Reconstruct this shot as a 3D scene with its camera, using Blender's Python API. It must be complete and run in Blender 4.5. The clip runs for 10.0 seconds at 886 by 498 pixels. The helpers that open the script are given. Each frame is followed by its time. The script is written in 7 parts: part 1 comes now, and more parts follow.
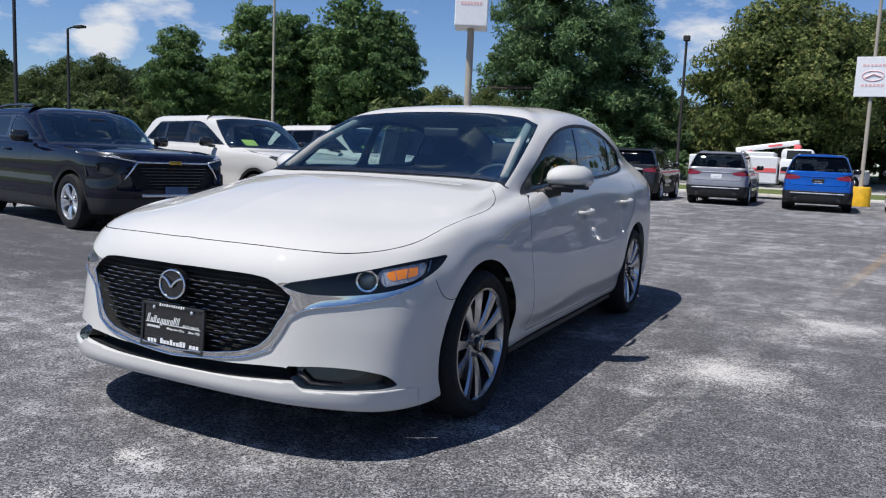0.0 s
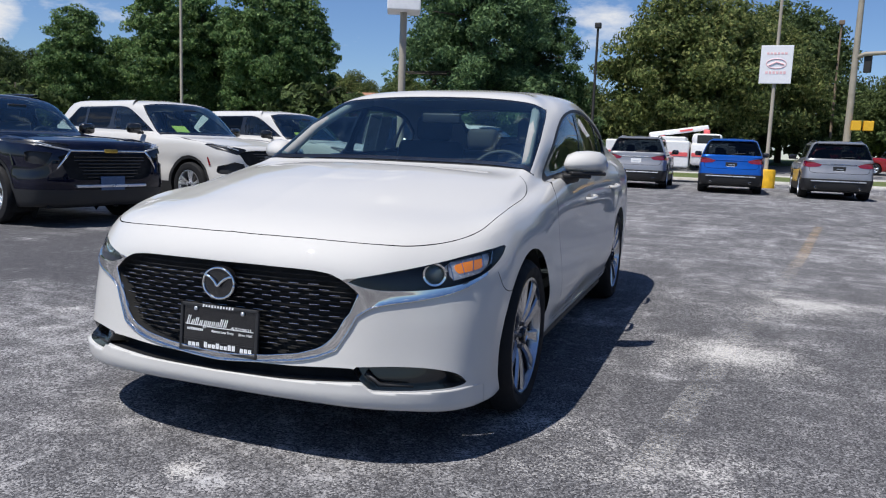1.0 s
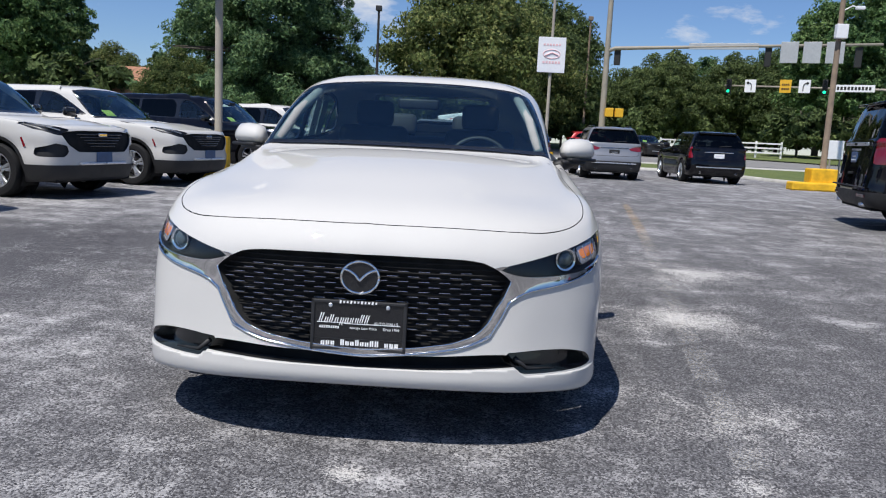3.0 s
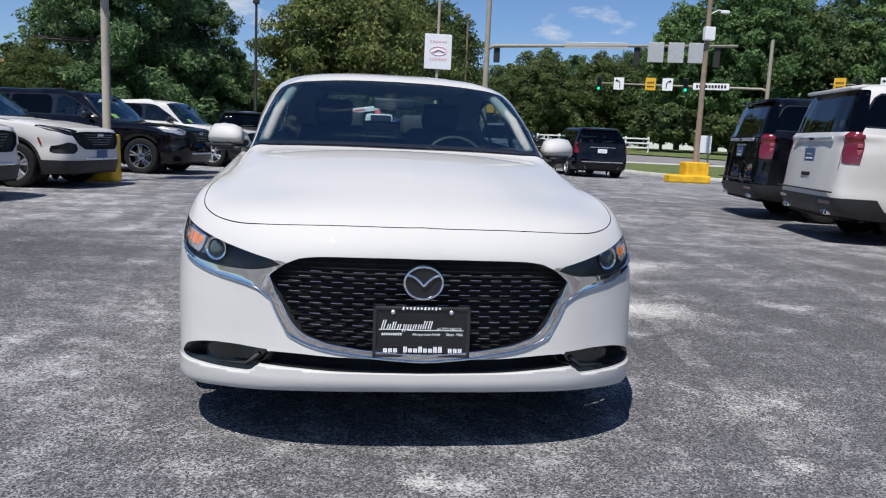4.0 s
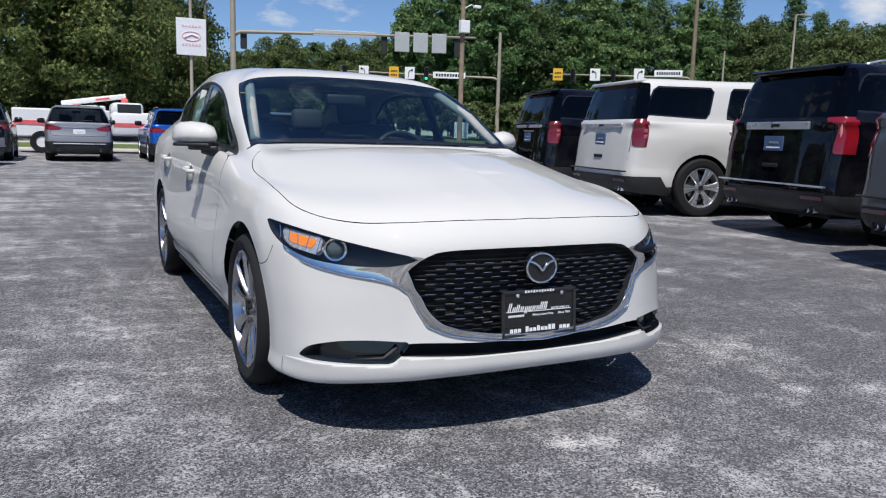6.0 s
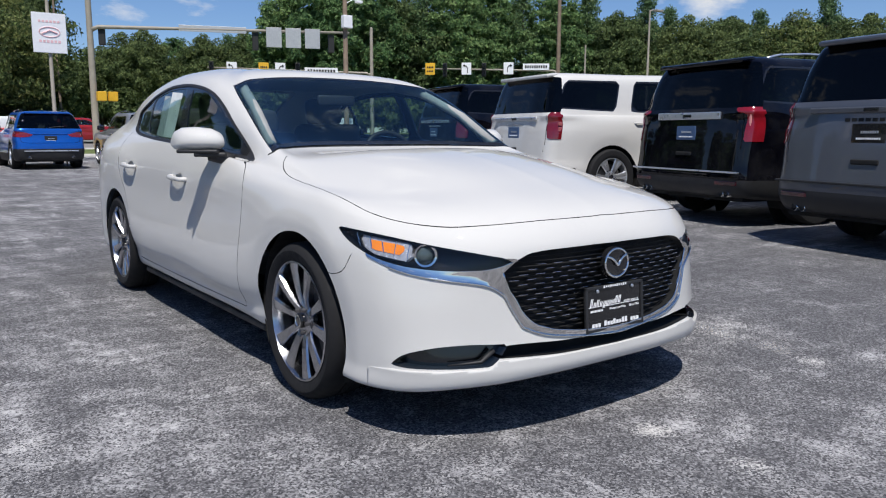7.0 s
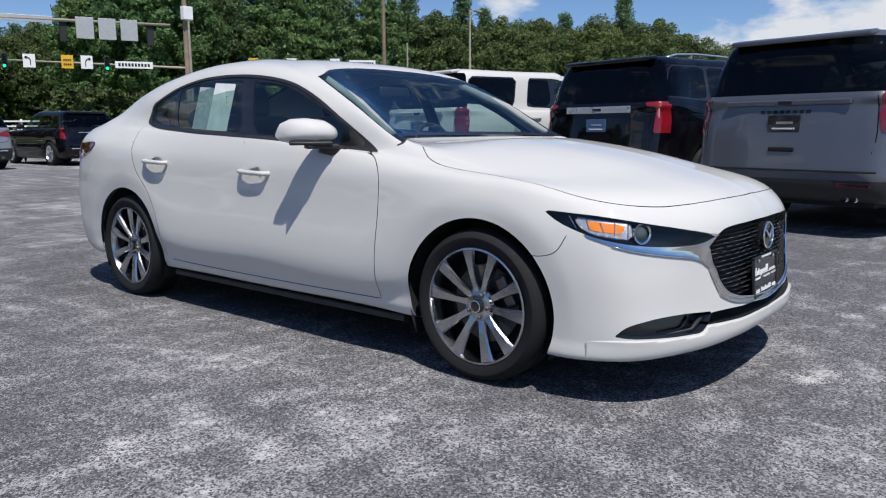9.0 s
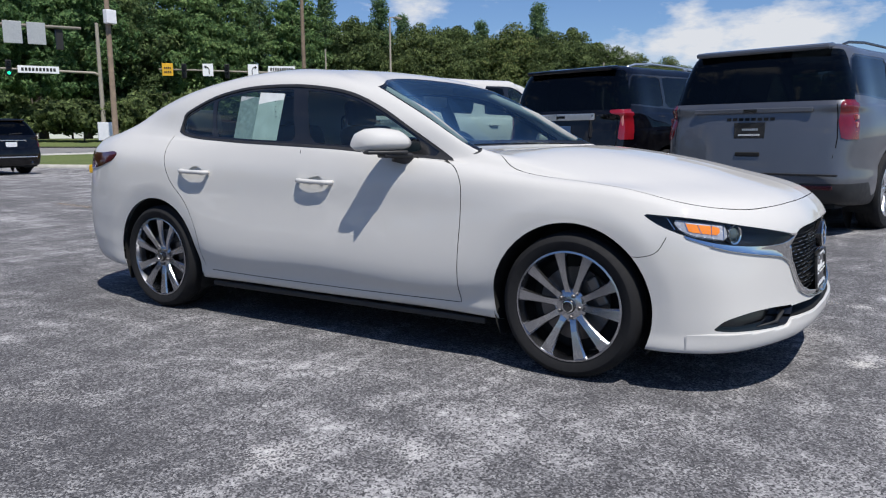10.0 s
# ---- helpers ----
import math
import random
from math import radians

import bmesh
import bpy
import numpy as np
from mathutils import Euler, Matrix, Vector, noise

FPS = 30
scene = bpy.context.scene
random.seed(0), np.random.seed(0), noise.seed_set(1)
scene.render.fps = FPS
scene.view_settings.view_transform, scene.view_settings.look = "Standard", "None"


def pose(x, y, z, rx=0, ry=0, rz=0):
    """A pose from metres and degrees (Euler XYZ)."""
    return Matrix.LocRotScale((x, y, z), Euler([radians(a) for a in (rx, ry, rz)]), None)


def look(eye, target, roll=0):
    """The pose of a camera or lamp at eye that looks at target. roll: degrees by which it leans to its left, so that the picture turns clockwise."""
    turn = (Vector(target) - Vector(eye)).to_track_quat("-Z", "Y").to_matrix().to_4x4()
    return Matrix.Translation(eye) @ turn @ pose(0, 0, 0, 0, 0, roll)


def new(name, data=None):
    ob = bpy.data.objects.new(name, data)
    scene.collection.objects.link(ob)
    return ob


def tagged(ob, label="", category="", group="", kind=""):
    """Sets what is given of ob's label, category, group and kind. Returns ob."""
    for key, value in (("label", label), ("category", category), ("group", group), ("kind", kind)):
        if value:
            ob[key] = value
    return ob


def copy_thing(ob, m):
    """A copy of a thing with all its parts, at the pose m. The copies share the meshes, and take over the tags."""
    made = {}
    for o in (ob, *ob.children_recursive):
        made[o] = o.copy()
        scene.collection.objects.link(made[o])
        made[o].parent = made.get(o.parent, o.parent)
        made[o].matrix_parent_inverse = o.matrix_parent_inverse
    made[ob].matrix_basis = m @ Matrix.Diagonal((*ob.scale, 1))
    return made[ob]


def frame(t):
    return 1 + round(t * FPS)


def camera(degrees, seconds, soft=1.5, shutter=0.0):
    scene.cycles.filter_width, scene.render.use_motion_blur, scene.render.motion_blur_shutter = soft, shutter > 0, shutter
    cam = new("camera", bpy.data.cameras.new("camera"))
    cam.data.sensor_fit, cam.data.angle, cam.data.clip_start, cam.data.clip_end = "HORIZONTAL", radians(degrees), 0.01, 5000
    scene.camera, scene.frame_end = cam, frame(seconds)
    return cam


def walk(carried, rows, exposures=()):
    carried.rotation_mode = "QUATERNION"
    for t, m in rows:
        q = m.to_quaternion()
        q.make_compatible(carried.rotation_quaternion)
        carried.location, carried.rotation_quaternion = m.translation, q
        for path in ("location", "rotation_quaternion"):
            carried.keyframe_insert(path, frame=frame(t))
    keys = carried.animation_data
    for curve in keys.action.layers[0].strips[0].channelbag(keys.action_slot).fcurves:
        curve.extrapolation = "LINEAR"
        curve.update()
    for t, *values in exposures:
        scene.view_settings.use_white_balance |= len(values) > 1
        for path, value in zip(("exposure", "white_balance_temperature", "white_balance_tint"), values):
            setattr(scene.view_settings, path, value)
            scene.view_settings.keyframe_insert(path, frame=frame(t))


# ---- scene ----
cam = camera(60.7, 10.0, soft=1.15)
PATH = [
    (0, (2.121, -2.875, 1.097), (1.226, -1.103, 0.855), 2.5),
    (0.5, (1.882, -2.934, 1.072), (1.086, -1.117, 0.816), 2.3),
    (1, (1.574, -2.989, 1.078), (0.898, -1.126, 0.809), 2.2),
    (1.5, (1.287, -3.167, 1.071), (0.751, -1.261, 0.79), 2.4),
    (2, (1.011, -3.231, 1.053), (0.626, -1.29, 0.765), 2.5),
    (2.5, (0.687, -3.257, 1.065), (0.456, -1.292, 0.774), 2.7),
    (2.7, (0.554, -3.296, 1.058), (0.385, -1.325, 0.765), 2.8),
    (3.8, (-0.128, -3.258, 1.052), (0.053, -1.287, 0.765), 2.6),
    (4, (-0.244, -3.257, 1.051), (0.004, -1.293, 0.763), 2.6),
    (4.5, (-0.577, -3.335, 1.055), (-0.165, -1.399, 0.769), 2.5),
    (5, (-0.86, -3.252, 1.03), (-0.285, -1.358, 0.744), 2.3),
    (5.5, (-1.173, -3.149, 1.03), (-0.435, -1.313, 0.739), 2.0),
    (6, (-1.525, -3.096, 1.046), (-0.631, -1.331, 0.75), 1.6),
    (6.2, (-1.624, -3.017, 1.026), (-0.67, -1.285, 0.729), 1.2),
    (7.3, (-2.337, -2.582, 1.067), (-1.09, -1.049, 0.759), 0.0),
    (7.5, (-2.431, -2.499, 1.063), (-1.146, -0.999, 0.752), -0.1),
    (8, (-2.671, -2.218, 1.056), (-1.294, -0.802, 0.74), -0.4),
    (8.5, (-2.977, -2.027, 1.039), (-1.521, -0.692, 0.722), -0.4),
    (9, (-3.269, -1.802, 1.028), (-1.742, -0.55, 0.716), -0.3),
    (9.5, (-3.522, -1.503, 1.046), (-1.924, -0.339, 0.742), -0.4),
    (10, (-3.81, -1.267, 1.047), (-2.148, -0.195, 0.749), -0.5),
]
walk(cam, [(t, look(eye, target, roll)) for t, eye, target, roll in PATH], [(0.0, 0.09, 6350, 10), (10.0, 0.05, 6350, 10)])

# ---- world, sun ----
SUN_DIR = Vector((-0.27, -0.44, 1.0)).normalized()      # towards the sun
sky_world = bpy.data.worlds.new("sky")
scene.world = sky_world
sky_world.use_nodes = True
wn = sky_world.node_tree
sky_tex = wn.nodes.new("ShaderNodeTexSky")
sky_tex.sky_type = "NISHITA"
sky_tex.sun_disc = False
sky_tex.sun_elevation = math.asin(SUN_DIR.z)
sky_tex.sun_rotation = math.atan2(SUN_DIR.x, SUN_DIR.y)
sky_tex.air_density, sky_tex.dust_density, sky_tex.ozone_density = 1.0, 0.0, 3.0

# fair-weather clouds in the sky: compass angle, height, half width (degrees), strength
CLOUDS = [(-57, 7.6, 4.0, 0.03), (-50.9, 7.2, 2.2, 0.16), (-30.4, 9.8, 2.4, 0.16), (-27.2, 7.4, 2.2, 0.17), (13.8, 7.0, 2.8, 0.17), (80, 7.2, 7.0, 0.19), (73.5, 6.8, 3.6, 0.15), (69.5, 5.8, 2.2, 0.2), (56, 9.6, 3.0, 0.15)]
w_tc, w_map = wn.nodes.new("ShaderNodeTexCoord"), wn.nodes.new("ShaderNodeMapping")
w_map.inputs["Scale"].default_value = (1.0, 1.0, 2.6)
wn.links.new(w_tc.outputs["Generated"], w_map.inputs[0])
w_noise = wn.nodes.new("ShaderNodeTexNoise")
w_noise.inputs["Scale"].default_value, w_noise.inputs["Detail"].default_value, w_noise.inputs["Roughness"].default_value = 5.5, 9, 0.60
wn.links.new(w_map.outputs[0], w_noise.inputs["Vector"])
w_sum = w_noise.outputs[0]
for az, el, half, lift in CLOUDS:
    w_dot, w_map2, w_add = wn.nodes.new("ShaderNodeVectorMath"), wn.nodes.new("ShaderNodeMapRange"), wn.nodes.new("ShaderNodeMath")
    w_dot.operation = "DOT_PRODUCT"
    w_dot.inputs[1].default_value = (math.sin(radians(az)) * math.cos(radians(el)), math.cos(radians(az)) * math.cos(radians(el)), math.sin(radians(el)))
    wn.links.new(w_tc.outputs["Generated"], w_dot.inputs[0])
    w_map2.inputs["From Min"].default_value, w_map2.inputs["From Max"].default_value, w_map2.inputs["To Max"].default_value = math.cos(radians(half)), 1.0, lift
    wn.links.new(w_dot.outputs["Value"], w_map2.inputs["Value"])
    wn.links.new(w_sum, w_add.inputs[0])
    wn.links.new(w_map2.outputs[0], w_add.inputs[1])
    w_sum = w_add.outputs[0]
w_ramp = wn.nodes.new("ShaderNodeValToRGB")
w_ramp.color_ramp.elements[0].position, w_ramp.color_ramp.elements[1].position = 0.585, 0.72
wn.links.new(w_sum, w_ramp.inputs[0])
w_mix = wn.nodes.new("ShaderNodeMix")
w_mix.data_type = "RGBA"
wn.links.new(w_ramp.outputs[0], w_mix.inputs[0])
w_tone = wn.nodes.new("ShaderNodeMix")
w_tone.data_type, w_tone.blend_type = "RGBA", "MULTIPLY"
w_tone.inputs[0].default_value = 1.0
wn.links.new(sky_tex.outputs[0], w_tone.inputs[6])
w_tone.inputs[7].default_value = (0.82, 0.95, 1.20, 1)
wn.links.new(w_tone.outputs[2], w_mix.inputs[6])
w_mix.inputs[7].default_value = (8.8, 9.0, 9.4, 1)
wn.links.new(w_mix.outputs[2], wn.nodes["Background"].inputs[0])
wn.nodes["Background"].inputs[1].default_value = 0.080
sun = new("sun", bpy.data.lights.new("sun", "SUN"))
sun.data.energy, sun.data.angle, sun.data.color = 5.0, radians(0.53), (1.0, 0.955, 0.89)
sun.matrix_world = look((0, 0, 30), (-SUN_DIR.x, -SUN_DIR.y, 30 - SUN_DIR.z))

# ---- materials ----
def nodes_of(name):
    m = bpy.data.materials.new(name)
    m.use_nodes = True
    return m, m.node_tree, m.node_tree.nodes["Principled BSDF"]


def noise_tex(nt, scale, detail=4.0, rough=0.55, coord="Object"):
    tc = nt.nodes.new("ShaderNodeTexCoord")
    n = nt.nodes.new("ShaderNodeTexNoise")
    n.inputs["Scale"].default_value, n.inputs["Detail"].default_value, n.inputs["Roughness"].default_value = scale, detail, rough
    nt.links.new(tc.outputs[coord], n.inputs["Vector"])
    return n


def ramp(nt, src, stops):
    r = nt.nodes.new("ShaderNodeValToRGB")
    el = r.color_ramp.elements
    while len(el) < len(stops):
        el.new(0.5)
    for e, (p, c) in zip(el, stops):
        e.position = p
        e.color = (*c, 1) if not isinstance(c, (int, float)) else (c, c, c, 1)
    nt.links.new(src, r.inputs[0])
    return r


def mixed(nt, fac, a, b, mode="MIX"):
    m = nt.nodes.new("ShaderNodeMix")
    m.data_type, m.blend_type = "RGBA", mode
    for sock, val in ((m.inputs[0], fac), (m.inputs[6], a), (m.inputs[7], b)):
        if isinstance(val, (int, float)):
            sock.default_value = val
        elif isinstance(val, tuple):
            sock.default_value = (*val, 1)
        else:
            nt.links.new(val, sock)
    return m.outputs[2]


def bumped(nt, bsdf, height, strength, dist=0.01):
    b = nt.nodes.new("ShaderNodeBump")
    b.inputs["Strength"].default_value, b.inputs["Distance"].default_value = strength, dist
    nt.links.new(height, b.inputs["Height"])
    nt.links.new(b.outputs[0], bsdf.inputs["Normal"])


def plain(name, col, rough=0.5, metal=0.0, var=0.12, scale=14.0, bump=0.0, coat=0.0, spec=0.5):
    """A surface with a little mottling of its colour and gloss."""
    m, nt, b = nodes_of(name)
    n = noise_tex(nt, scale)
    lo = tuple(max(0.0, c * (1 - var)) for c in col)
    hi = tuple(min(1.0, c * (1 + var)) for c in col)
    nt.links.new(ramp(nt, n.outputs[0], [(0.3, lo), (0.7, hi)]).outputs[0], b.inputs["Base Color"])
    r = ramp(nt, n.outputs[0], [(0.3, max(0.02, rough * 0.85)), (0.7, min(1.0, rough * 1.15))])
    nt.links.new(r.outputs[0], b.inputs["Roughness"])
    b.inputs["Metallic"].default_value = metal
    b.inputs["Specular IOR Level"].default_value = spec
    b.inputs["Coat Weight"].default_value = coat
    b.inputs["Coat Roughness"].default_value = 0.03
    if bump:
        f = noise_tex(nt, scale * 12)
        bumped(nt, b, f.outputs[0], bump, 0.004)
    return m


def car_paint(name, col, metal=0.0, rough=0.35):
    """Lacquered paint: a coloured layer with fine flake under a clear coat, faint dust."""
    m, nt, b = nodes_of(name)
    dust = noise_tex(nt, 3.5, 6, 0.65)
    flake = noise_tex(nt, 900, 1)
    lo = tuple(c * 0.94 for c in col)
    c1 = ramp(nt, flake.outputs[0], [(0.35, lo), (0.65, tuple(min(1.0, c * 1.04) for c in col))])
    grime = tuple(0.93 * c + 0.07 * 0.3 for c in col)
    nt.links.new(mixed(nt, ramp(nt, dust.outputs[0], [(0.45, 0.0), (0.8, 0.55)]).outputs[0], c1.outputs[0], grime), b.inputs["Base Color"])
    b.inputs["Metallic"].default_value, b.inputs["Roughness"].default_value = metal, rough
    b.inputs["Coat Weight"].default_value = 0.85
    b.inputs["Specular IOR Level"].default_value = 0.2 if max(col) > 0.2 else 0.0
    nt.links.new(ramp(nt, dust.outputs[0], [(0.3, 0.01), (0.8, 0.04)]).outputs[0], b.inputs["Coat Roughness"])
    return m


def pane_glass(name, tint, ior=1.52, sheen=(1, 1, 1)):
    """Thin tinted pane: light passes straight through, the surface mirrors by Fresnel."""
    m, nt, b = nodes_of(name)
    nt.nodes.remove(b)
    tr, gl, fr, mx = (nt.nodes.new("ShaderNode" + k) for k in ("BsdfTransparent", "BsdfGlossy", "LayerWeight", "MixShader"))
    fr.inputs[0].default_value = 0.5
    f0 = ((ior - 1) / (ior + 1)) ** 2 * 1.6
    p5, sc = nt.nodes.new("ShaderNodeMath"), nt.nodes.new("ShaderNodeMath")
    p5.operation, sc.operation = "POWER", "MULTIPLY_ADD"
    p5.inputs[1].default_value, sc.inputs[1].default_value, sc.inputs[2].default_value = 4.5, 1 - f0, f0
    nt.links.new(fr.outputs["Facing"], p5.inputs[0])
    nt.links.new(p5.outputs[0], sc.inputs[0])
    tr.inputs[0].default_value = (*tint, 1)
    gl.inputs["Roughness"].default_value = 0.015
    gl.inputs[0].default_value = (*sheen, 1)
    nt.links.new(sc.outputs[0], mx.inputs[0])
    nt.links.new(tr.outputs[0], mx.inputs[1])
    nt.links.new(gl.outputs[0], mx.inputs[2])
    nt.links.new(mx.outputs[0], nt.nodes["Material Output"].inputs[0])
    return m


WHITE = car_paint("white_paint", (0.575, 0.560, 0.530), rough=0.6)
BLACKP = car_paint("black_paint", (0.002, 0.002, 0.004))
NAVY = car_paint("dark_blue_black_paint", (0.002, 0.003, 0.013))
SILVER = car_paint("silver_paint", (0.32, 0.32, 0.33), 0.6, 0.42)
GREYP = car_paint("grey_paint", (0.135, 0.140, 0.155), 0.55, 0.34)
DGREY = car_paint("dark_grey_paint", (0.030, 0.030, 0.032), 0.4, 0.4)
BLUEP = car_paint("blue_paint", (0.004, 0.09, 0.42), 0.35, 0.35)
GLASS = pane_glass("window_glass", (0.62, 0.74, 0.70))
WINDSCREEN = pane_glass("windscreen_glass", (0.72, 0.86, 0.86), 1.78, (0.72, 0.92, 1.0))
PRIVACY = pane_glass("privacy_glass", (0.03, 0.034, 0.04), 1.27)
LENS = pane_glass("clear_lens", (0.95, 0.955, 0.96), 1.26)
TRIM = plain("black_gloss_trim", (0.012, 0.012, 0.013), 0.18, coat=0.5)
PLASTIC = plain("black_plastic", (0.018, 0.018, 0.019), 0.55, bump=0.15)
GAP = plain("dark_gap", (0.006, 0.006, 0.006), 0.9)
RUBBER = plain("tyre_rubber", (0.013, 0.013, 0.014), 0.8, scale=30, bump=0.3, spec=0.25)
CHROME = plain("chrome", (0.80, 0.79, 0.77), 0.07, 1.0, var=0.04)
ALLOY = plain("gunmetal_alloy", (0.44, 0.445, 0.47), 0.22, 1.0, var=0.06)
BRIGHT = plain("bright_alloy", (0.80, 0.81, 0.83), 0.30, 0.88, var=0.06)
STEEL = plain("cast_iron", (0.16, 0.15, 0.145), 0.45, 0.9)
CABIN = plain("cabin_dark", (0.032, 0.032, 0.035), 0.7, bump=0.2)
HEADLINER = plain("headliner_grey", (0.30, 0.30, 0.29), 0.9)
REDLENS = plain("red_lens", (0.20, 0.006, 0.012), 0.10, coat=1.0)
SMOKELENS = plain("smoked_red_lens", (0.06, 0.006, 0.010), 0.10, coat=1.0)
AMBER = plain("amber_lens", (0.85, 0.24, 0.015), 0.2, coat=1.0)
PAPER = plain("paper_sticker", (0.72, 0.74, 0.72), 0.6)
GREENPAPER = plain("green_paper", (0.55, 0.72, 0.12), 0.6)
PRINTED = plain("printed_paper", (0.40, 0.43, 0.43), 0.6, var=0.25, scale=40)
PRINT = plain("white_print", (0.82, 0.82, 0.82), 0.5, var=0.03)
BLUEPLATE = plain("blue_plate", (0.06, 0.11, 0.21), 0.35)
GOLD = plain("gold_badge", (0.55, 0.36, 0.08), 0.3, 0.9)
YELLOW = plain("yellow_safety_paint", (0.74, 0.42, 0.012), 0.6, scale=5, var=0.2, bump=0.3)

# ---- mesh helpers ----
def mesh_of(bm, name):
    me = bpy.data.meshes.new(name)
    bm.to_mesh(me)
    bm.free()
    return me


def empty(name, m, label, category, group="", kind=""):
    ob = new(name)
    ob.matrix_world = m
    ob.empty_display_size = 0.2
    return tagged(ob, label, category, group, kind)


def part(name, bm, material, parent=None, label="", smooth=None):
    """Links a bmesh as one mesh object under a thing or part; smooth: the angle up to which edges shade smooth."""
    if smooth is not None:
        for f in bm.faces:
            f.smooth = True
        for e in bm.edges:
            if len(e.link_faces) == 2 and e.calc_face_angle(0) > radians(smooth):
                e.smooth = False
    me = mesh_of(bm, name)
    for m in (material if isinstance(material, (list, tuple)) else [material]):
        me.materials.append(m)
    ob = new(name, me)
    ob.parent = parent
    if label:
        tagged(ob, label)
    return ob


def box(bm, c, s, bev=0.0, rot=None, mat=0):
    """A box with centre c and size s, optionally bevelled and turned, into bm."""
    m = Matrix.Translation(c) @ (rot.to_4x4() if rot else Matrix()) @ Matrix.Diagonal((*s, 1))
    vs = bmesh.ops.create_cube(bm, size=1, matrix=m)["verts"]
    fs = {f for v in vs for f in v.link_faces}
    for f in fs:
        f.material_index = mat
    if bev:
        es = {e for v in vs for e in v.link_edges}
        r = bmesh.ops.bevel(bm, geom=list(es), offset=bev, segments=2, profile=0.5, affect="EDGES", clamp_overlap=True)
        for f in r["faces"]:
            f.material_index = mat


def lathe(bm, prof, n=40, axis="X", c=(0, 0, 0), closed=False, mat=0):
    """Turns the profile of (radius, along) pairs about an axis through c."""
    rings = []
    for r, a in prof:
        ring = []
        for i in range(n):
            t = 2 * math.pi * i / n
            p = {"X": (a, r * math.cos(t), r * math.sin(t)), "Y": (r * math.cos(t), a, r * math.sin(t)), "Z": (r * math.cos(t), r * math.sin(t), a)}[axis]
            ring.append(bm.verts.new(Vector(p) + Vector(c)))
        rings.append(ring)
    pairs = list(zip(rings, rings[1:])) + ([(rings[-1], rings[0])] if closed else [])
    for a, b in pairs:
        for i in range(n):
            j = (i + 1) % n
            bm.faces.new((a[i], a[j], b[j], b[i])).material_index = mat
    if not closed:
        for ring in (rings[0], rings[-1]):
            if max((v.co - ring[0].co).length for v in ring) > 1e-4:
                bm.faces.new(ring).material_index = mat
    bmesh.ops.recalc_face_normals(bm, faces=bm.faces)


def tube(bm, pts, r, n=8, mat=0, r_end=None):
    """A round bar along points."""
    pts = [Vector(p) for p in pts]
    rings = []
    for i, p in enumerate(pts):
        d = (pts[min(i + 1, len(pts) - 1)] - pts[max(i - 1, 0)]).normalized()
        a = d.orthogonal().normalized()
        if rings:
            a = (prev - d * prev.dot(d)).normalized()
        prev = a
        b = d.cross(a)
        rr = r + ((r_end if r_end is not None else r) - r) * i / max(1, len(pts) - 1)
        rings.append([bm.verts.new(p + rr * (math.cos(2 * math.pi * k / n) * a + math.sin(2 * math.pi * k / n) * b)) for k in range(n)])
    for p, q in zip(rings, rings[1:]):
        for k in range(n):
            bm.faces.new((p[k], p[(k + 1) % n], q[(k + 1) % n], q[k])).material_index = mat
    bm.faces.new(rings[0][::-1]).material_index = mat
    bm.faces.new(rings[-1]).material_index = mat


def spline(pts, per, closed=False):
    """Points along a chordal Catmull-Rom curve: per samples to each span."""
    P = np.array(pts, float)
    n = len(P)
    if closed:
        P = np.vstack([P[-1], P, P[0], P[1]])
    d = np.maximum(np.linalg.norm(np.diff(P, axis=0), axis=1), 1e-6) ** 0.75
    k = np.concatenate([[0], np.cumsum(d)])
    T = np.zeros_like(P)
    s = np.diff(P, axis=0) / d[:, None]
    T[1:-1] = (s[:-1] * d[1:, None] + s[1:] * d[:-1, None]) / (d[1:] + d[:-1])[:, None]
    T[0], T[-1] = s[0], s[-1]
    lo, hi = (1, n + 1) if closed else (0, n - 1)
    out = []
    for i in range(lo, hi):
        for t in np.arange(per) / per:
            h = d[i]
            out.append((2 * t**3 - 3 * t**2 + 1) * P[i] + (t**3 - 2 * t**2 + t) * h * T[i] + (-2 * t**3 + 3 * t**2) * P[i + 1] + (t**3 - t**2) * h * T[i + 1])
    if not closed:
        out.append(P[-1])
    return np.array(out)


def sdf(poly, P):
    """Signed distance of points P (N, 2) to a closed polyline: negative inside."""
    A = np.asarray(poly)
    B = np.roll(A, -1, axis=0)
    best = np.full(len(P), 1e9)
    ins = np.zeros(len(P), bool)
    for a, b in zip(A, B):
        ab = b - a
        t = np.clip(((P - a) @ ab) / max(ab @ ab, 1e-12), 0, 1)
        best = np.minimum(best, np.linalg.norm(P - a - t[:, None] * ab, axis=1))
        c = (a[1] > P[:, 1]) != (b[1] > P[:, 1])
        with np.errstate(divide="ignore", invalid="ignore"):
            xi = a[0] + (P[:, 1] - a[1]) * ab[0] / (ab[1] if abs(ab[1]) > 1e-12 else 1e-12)
        ins ^= c & (P[:, 0] < xi)
    return np.where(ins, -best, best)


def line_dist(line, P):
    """Distance of points to an open polyline."""
    A = np.asarray(line)
    best = np.full(len(P), 1e9)
    for a, b in zip(A[:-1], A[1:]):
        ab = b - a
        t = np.clip(((P - a) @ ab) / max(ab @ ab, 1e-12), 0, 1)
        best = np.minimum(best, np.linalg.norm(P - a - t[:, None] * ab, axis=1))
    return best


